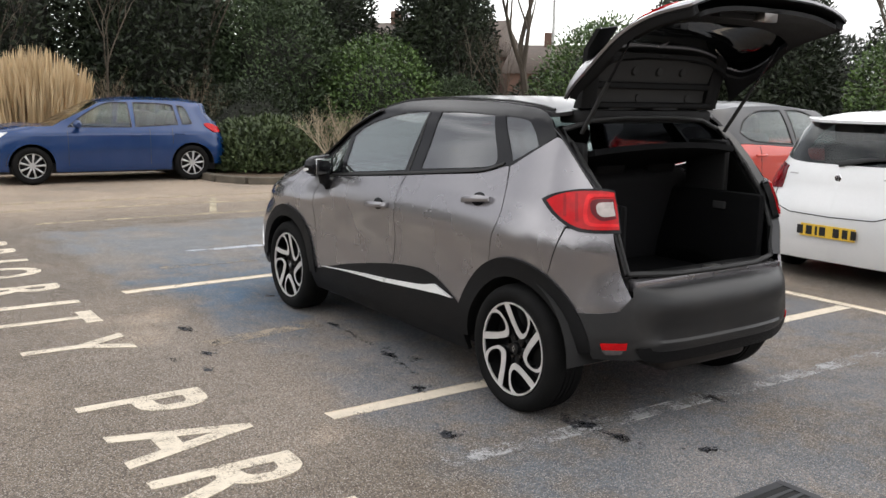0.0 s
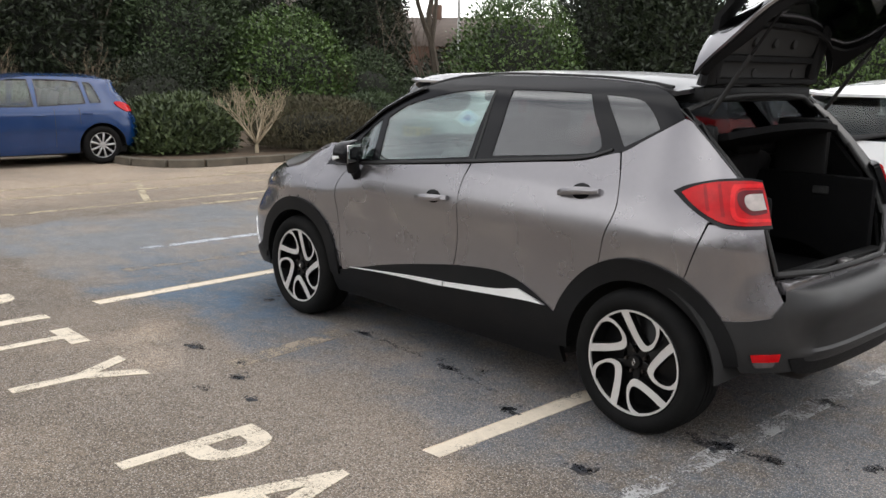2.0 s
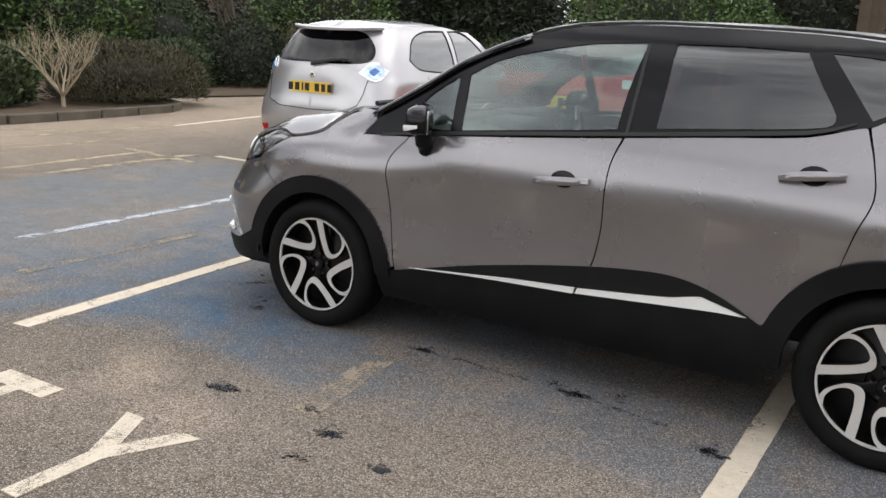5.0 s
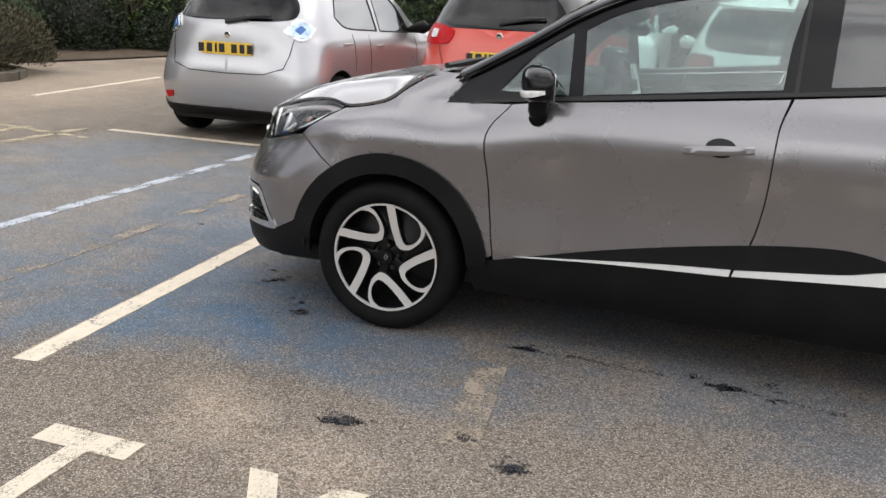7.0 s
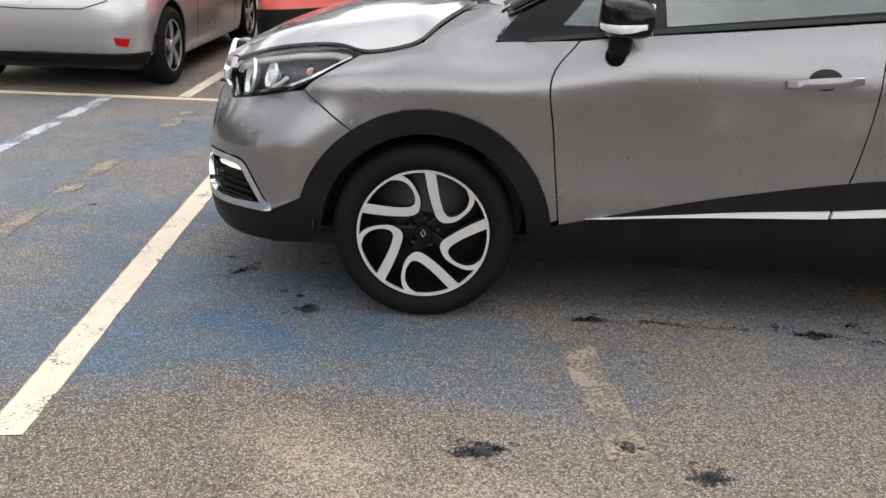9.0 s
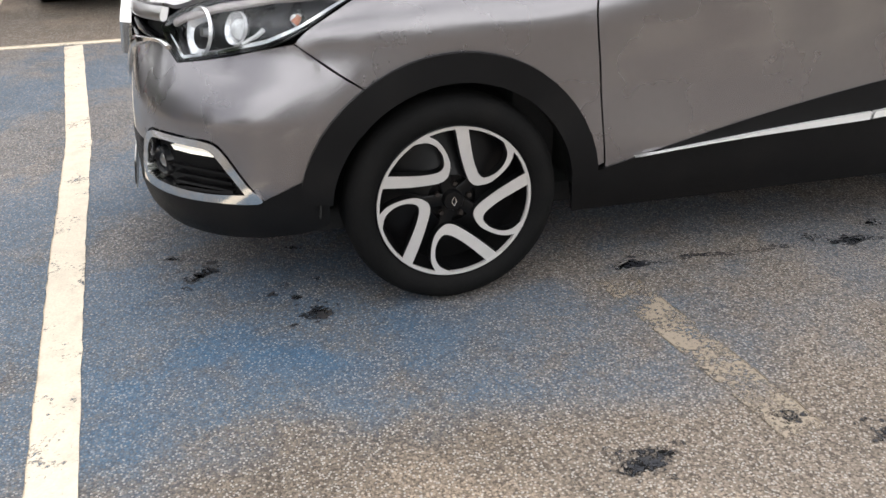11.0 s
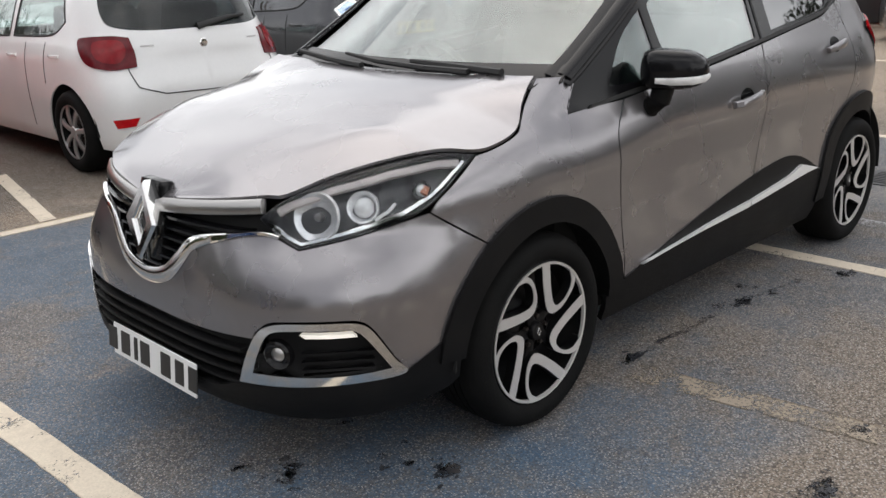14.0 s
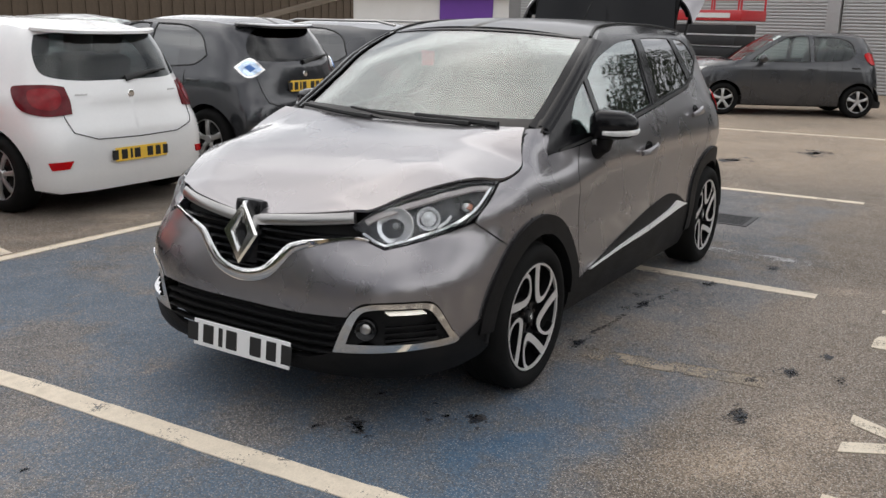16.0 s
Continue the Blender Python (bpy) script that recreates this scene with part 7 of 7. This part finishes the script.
for i, (x, y, h) in enumerate(((17.9, 1.2, 0.8), (17.9, -0.4, 0.9), (18.0, -1.9, 0.8), (18.0, -4.2, 0.75), (16.4, -10.0, 0.6), (14.2, -12.4, 0.6), (17.0, -14.4, 0.8))):
    hz = thing("hedge_shrub", "leafless brown shrub with many thin stems", "shrub", "planting", at=Matrix.Translation((x, y, 0.03)))
    part("stem", join(*[branches((0, 0, 0), h, 300 + 7 * i + k, 0.5, 4, 0.022, 3, (0.3 * math.cos(k * 1.1), 0.3 * math.sin(k * 1.1))) for k in range(6)]), HAZEL, hz)

# evergreen hedge behind
bush("laurel", "tall rounded laurel with glossy green leaves", (17.3, -8.75, 0), (1.6, 1.45, 1.65), 15000, 0.052, LAUREL, 11, 0.3, base=0.9)
bush("laurel", "large laurel with glossy green leaves", (14.6, -13.9, 0), (1.9, 1.9, 2.4), 17000, 0.055, LAUREL, 12, 0.3, base=1.3)
bush("laurel", "spreading laurel with glossy green leaves", (6.6, -18.2, 0), (2.6, 1.6, 1.9), 26000, 0.055, LAUREL, 13, 0.3, base=1.0)
bush("laurel", "leafy green hedge bush", (17.0, 3.6, 0), (1.6, 1.7, 2.4), 9000, 0.055, SHRUB, 14, 0.3, base=1.2)
bush("conifer", "dull green spreading conifer", (19.3, -6.6, 0), (1.7, 1.9, 2.8), 26000, 0.045, SHRUB, 15, 0.1, 3.0, base=1.5, category="conifer")
for i, (x, y, rx, ry, rz, n) in enumerate(((20.0, -3.4, 2.0, 2.4, 4.2, 16000), (20.5, 0.6, 2.0, 2.6, 4.0, 14000), (19.8, 5.0, 2.0, 2.6, 4.2, 12000), (18.4, -11.5, 1.5, 1.5, 3.8, 15000), (22.5, -12.5, 2.0, 2.0, 2.4, 5000), (19.5, -17.5, 2.4, 2.4, 1.6, 5000), (17.0, -20.0, 2.4, 2.0, 1.7, 5000), (9.0, -23.0, 3.0, 2.0, 3.6, 13000), (14.5, -24.0, 2.6, 2.0, 2.6, 7000), (20.8, -8.6, 1.6, 2.0, 4.4, 14000), (24.5, -10.0, 2.4, 2.4, 5.2, 10000), (24.0, -5.5, 2.2, 2.4, 5.0, 10000),
                                           (11.9, -18.0, 1.7, 1.6, 3.2, 12000), (14.0, -17.6, 1.6, 1.6, 3.4, 12000), (4.0, -20.5, 2.2, 1.8, 3.4, 12000), (0.4, -21.0, 2.2, 1.8, 3.0, 9000), (-3.6, -21.5, 2.4, 1.8, 3.0, 8000))):
    bush("conifer", "dark dense evergreen conifer in the hedge", (x, y, 0), (rx, ry, rz), int(n * 1.7), 0.058, CONIFER, 30 + i, 0.0, 3.2, base=rz * 0.5, category="conifer", boxy=2.3)
for i, (x, y, h, th) in enumerate(((18.3, -14.6, 3.2, 0.16), (10.2, -20.5, 3.8, 0.22), (16.6, -11.0, 1.6, 0.05), (15.3, -11.3, 1.6, 0.06), (18.6, 0.2, 2.2, 0.05), (18.6, -2.0, 2.2, 0.05), (19.0, -4.5, 2.4, 0.05), (8.0, -21.0, 2.6, 0.09), (22.0, -15.5, 3.0, 0.12))):
    tr = thing("bare_tree", "leafless tree with grey brown bark", "tree", "bare trees", at=Matrix.Translation((x, y, 0)))
    part("trunk", branches((0, 0, 0), h, 60 + i, 0.55, 4, th, 3), BARK, tr)
pole = thing("lamp_pole", "slim pale grey pole behind the hedge", "pole", at=Matrix.Translation((19.4, -16.6, 0)))
part("shaft", tube([(0, 0, 0), (0, 0, 4), (0, 0, 8)], [0.06, 0.05, 0.04], 10), IVORY, pole)


# ---- buildings beyond ----
BRICK = material("red brown brick", (0.115, 0.068, 0.05), 0.9, 0, 0, 0.25, 3, 0.4, 40)
TILE = material("grey brown roof tile", (0.13, 0.105, 0.09), 0.85, 0, 0, 0.25, 3, 0.4, 30)
STUCCO = material("cream stucco", (0.5, 0.45, 0.38), 0.9, 0, 0, 0.1, 3)
CLADDING = material("grey wall cladding", (0.24, 0.24, 0.235), 0.7, 0, 0, 0.12, 3)
STEEL = material("grey shutter steel", (0.42, 0.42, 0.42), 0.45, 0.3, 0, 0.08, 4, grime=0.15)
REDSTEEL = material("red machine paint", (0.50, 0.018, 0.025), 0.4, 0, 0.4, 0.1, 5, grime=0.1)
FENCE = material("weathered brown boards", (0.085, 0.062, 0.042), 0.9, 0, 0, 0.4, 3, 0.5, 20)
CANVAS = material("white canvas", (0.72, 0.71, 0.69), 0.8, 0, 0, 0.04, 2)
PURPLE = material("purple banner cloth", (0.14, 0.05, 0.30), 0.8, 0, 0, 0.1, 4)
DARKSTEEL = material("dark machine steel", (0.03, 0.03, 0.032), 0.6, 0.2, 0, 0.2, 6)


def house(x, y, turn, w, d, wall_h, roof_h):
    hs = thing("house", "distant brick house with grey tiled gable roof", "house", "far houses", at=Matrix.Translation((x, y, 0)) @ pose(0, 0, 0, 0, 0, turn))
    part("wall", block(-w / 2, w / 2, -d / 2, d / 2, 0, wall_h, 0), BRICK, hs)
    bm = bmesh.new()
    o = 0.4
    pts = [(-w / 2 - o, -d / 2 - o, wall_h - 0.2), (w / 2 + o, -d / 2 - o, wall_h - 0.2), (w / 2 + o, d / 2 + o, wall_h - 0.2), (-w / 2 - o, d / 2 + o, wall_h - 0.2), (-w / 2 - o, 0, wall_h + roof_h), (w / 2 + o, 0, wall_h + roof_h)]
    v = [bm.verts.new(p) for p in pts]
    for f in ((0, 1, 5, 4), (2, 3, 4, 5), (1, 2, 5), (3, 0, 4), (3, 2, 1, 0)):
        bm.faces.new([v[i] for i in f])
    rf = part("roof", bm, TILE, hs)
    part("chimney", block(w * 0.25, w * 0.25 + 0.7, -0.35, 0.35, wall_h + roof_h * 0.6, wall_h + roof_h + 0.9, 0.03), BRICK, rf)
    for i in range(3):
        for z in (1.0, 3.6):
            wd = part("window", block(-w / 2 + 1.2 + i * (w - 2.4) / 2.6, -w / 2 + 2.3 + i * (w - 2.4) / 2.6, -d / 2 - 0.04, -d / 2 + 0.05, z, z + 1.2, 0.02), STUCCO, hs)
            part("pane", block(-w / 2 + 1.3 + i * (w - 2.4) / 2.6, -w / 2 + 2.2 + i * (w - 2.4) / 2.6, -d / 2 - 0.05, -d / 2 - 0.03, z + 0.1, z + 1.1, 0.005), GLOSSBLACK, wd)
    return hs


house(46, -44, 40, 11, 8, 3.4, 2.0)
house(58, -38, 30, 12, 8, 4.8, 2.6)

# warehouse with roller shutters
wh = thing("warehouse", "warehouse wall with grey ribbed roller shutters", "warehouse", at=Matrix.Translation((-18.0, -2.6, 0)) @ pose(0, 0, 0, 0, 0, 83))
part("wall", block(-9, 6.3, 0.25, 0.6, 0, 5.4, 0), CLADDING, wh)
for k, x0 in enumerate((-7.85, -3.2, 1.45)):
    sh = part("roller_shutter", block(x0, x0 + 4.3, 0.16, 0.24, 0, 4.4, 0.005, 1), STEEL, wh)
    for i in range(56):
        part("slat", strip([(x0, 0.15, 0.04 + i * 0.078), (x0 + 4.3, 0.15, 0.04 + i * 0.078)], 0.06, 0.03, (0, -1, 0)), STEEL, sh)
    part("guide_post", block(x0 + 4.3, x0 + 4.62, 0.05, 0.26, 0, 4.6, 0.02), STEEL, wh)
part("fascia", block(-9, 6.3, 0.1, 0.25, 4.6, 5.2, 0.02), STEEL, wh)

# red scissor lift in front of the shutters
sl = thing("scissor_lift", "red scissor lift platform with black folded arms", "lift", at=Matrix.Translation((-14.4, -3.55, 0)) @ pose(0, 0, 0, 0, 0, 76))
part("chassis", block(-1.25, 1.25, -0.55, 0.55, 0.25, 0.62, 0.03), REDSTEEL, sl)
for i in range(4):
    part("scissor_arm", block(-1.15, 1.15, -0.45, 0.45, 0.66 + i * 0.235, 0.85 + i * 0.235, 0.03), DARKSTEEL if i else REDSTEEL, sl)
dk = part("platform", block(-1.3, 1.3, -0.55, 0.55, 1.64, 1.86, 0.02), REDSTEEL, sl)
part("marking", block(0.2, 1.05, -0.565, -0.552, 1.70, 1.80, 0.002, 1), CANVAS, dk, "plain pale marking bars")
for x in (-1.27, -0.65, 0, 0.65, 1.27):
    for y in (-0.52, 0.52):
        part("guard_post", tube([(x, y, 1.86), (x, y, 2.9)], 0.022, 6), REDSTEEL, dk)
for z in (2.1, 2.35, 2.65, 2.9):
    for y in (-0.52, 0.52):
        part("guard_rail", tube([(-1.27, y, z), (1.27, y, z)], 0.022, 6), REDSTEEL, dk)
for x in (-0.9, 0.9):
    for y in (-0.5, 0.5):
        bm = lathe([(0, -0.07), (0.2, -0.07), (0.25, -0.05), (0.25, 0.05), (0.2, 0.07), (0, 0.07)], 24)
        part("road_wheel", bm, RUBBER, sl).matrix_local = Matrix.Translation((x, y, 0.25))
sk = thing("skip_bin", "dark steel bin beside the lift", "bin", at=Matrix.Translation((-12.9, -4.3, 0)) @ pose(0, 0, 0, 0, 0, 76))
part("body", block(-0.6, 0.6, -0.5, 0.5, 0.1, 1.05, 0.04), DARKSTEEL, sk)
part("lid", block(-0.62, 0.62, -0.52, 0.52, 1.05, 1.12, 0.02), DARKSTEEL, sk)

# white marquee with a purple banner
mq = thing("marquee", "white canvas marquee with purple banner", "marquee", at=Matrix.Translation((-14.6, -10.8, 0)) @ pose(0, 0, 0, 0, 0, 35))
part("side_wall", block(-1.9, 1.9, -1.9, 1.9, 0.0, 2.2, 0.05), CANVAS, mq)
bm = bmesh.new()
v = [bm.verts.new(p) for p in ((-2.1, -2.1, 2.1), (2.1, -2.1, 2.1), (2.1, 2.1, 2.1), (-2.1, 2.1, 2.1), (0, 0, 3.6))]
for f in ((0, 1, 4), (1, 2, 4), (2, 3, 4), (3, 0, 4), (3, 2, 1, 0)):
    bm.faces.new([v[i] for i in f])
part("canopy", bm, CANVAS, mq, smooth=False)
part("banner", block(1.9, 1.95, 0.2, 1.5, 0.6, 2.15, 0.01), PURPLE, mq)
part("guy_fly", grid([[(-2.1, -4.5, 1.45), (2.1, -4.5, 1.45)], [(-2.1, -2.0, 2.15), (2.1, -2.0, 2.15)]]), CANVAS, mq)

# boundary of dark boards behind the second row of cars
fc = thing("board_fence", "long weathered brown board fence", "fence")
for i in range(172):
    x = -31.7 + i * 0.20
    bm = block(-0.118, 0.118, -0.012, 0.012, 0, 3.5 + 0.04 * ((i * 7) % 3), 0.004, 1)
    part("board", bm, FENCE, fc).matrix_local = pose(x, -17.4 + 0.028 * (i % 2), 0)
for z in (0.5, 1.5, 2.3):
    part("rail", block(-31.8, 2.7, -17.49, -17.415, z, z + 0.09, 0.01), FENCE, fc)

# trees and wall behind the walk, which the car's flank mirrors
for i, (x, y, r) in enumerate(((-9, 17, 3.0), (-3, 19, 3.2), (3.5, 18, 3.0), (10, 17, 3.0), (16, 12, 2.8))):
    bush("tree_belt", "dark green boundary tree crown", (x, y, 0), (r, 2.2, 2.6), 3000, 0.11, SHRUB, 80 + i, 0.1, 2.4, base=1.2, category="tree")
for i, (x, y) in enumerate(((-22, 7.5), (-19, 12), (-14.5, 15.5))):
    bush("tree_belt", "tall dark evergreen boundary tree", (x, y, 0), (3.0, 3.0, 4.0), 12000, 0.085, CONIFER, 95 + i, 0.1, 2.4, base=2.6, category="tree")
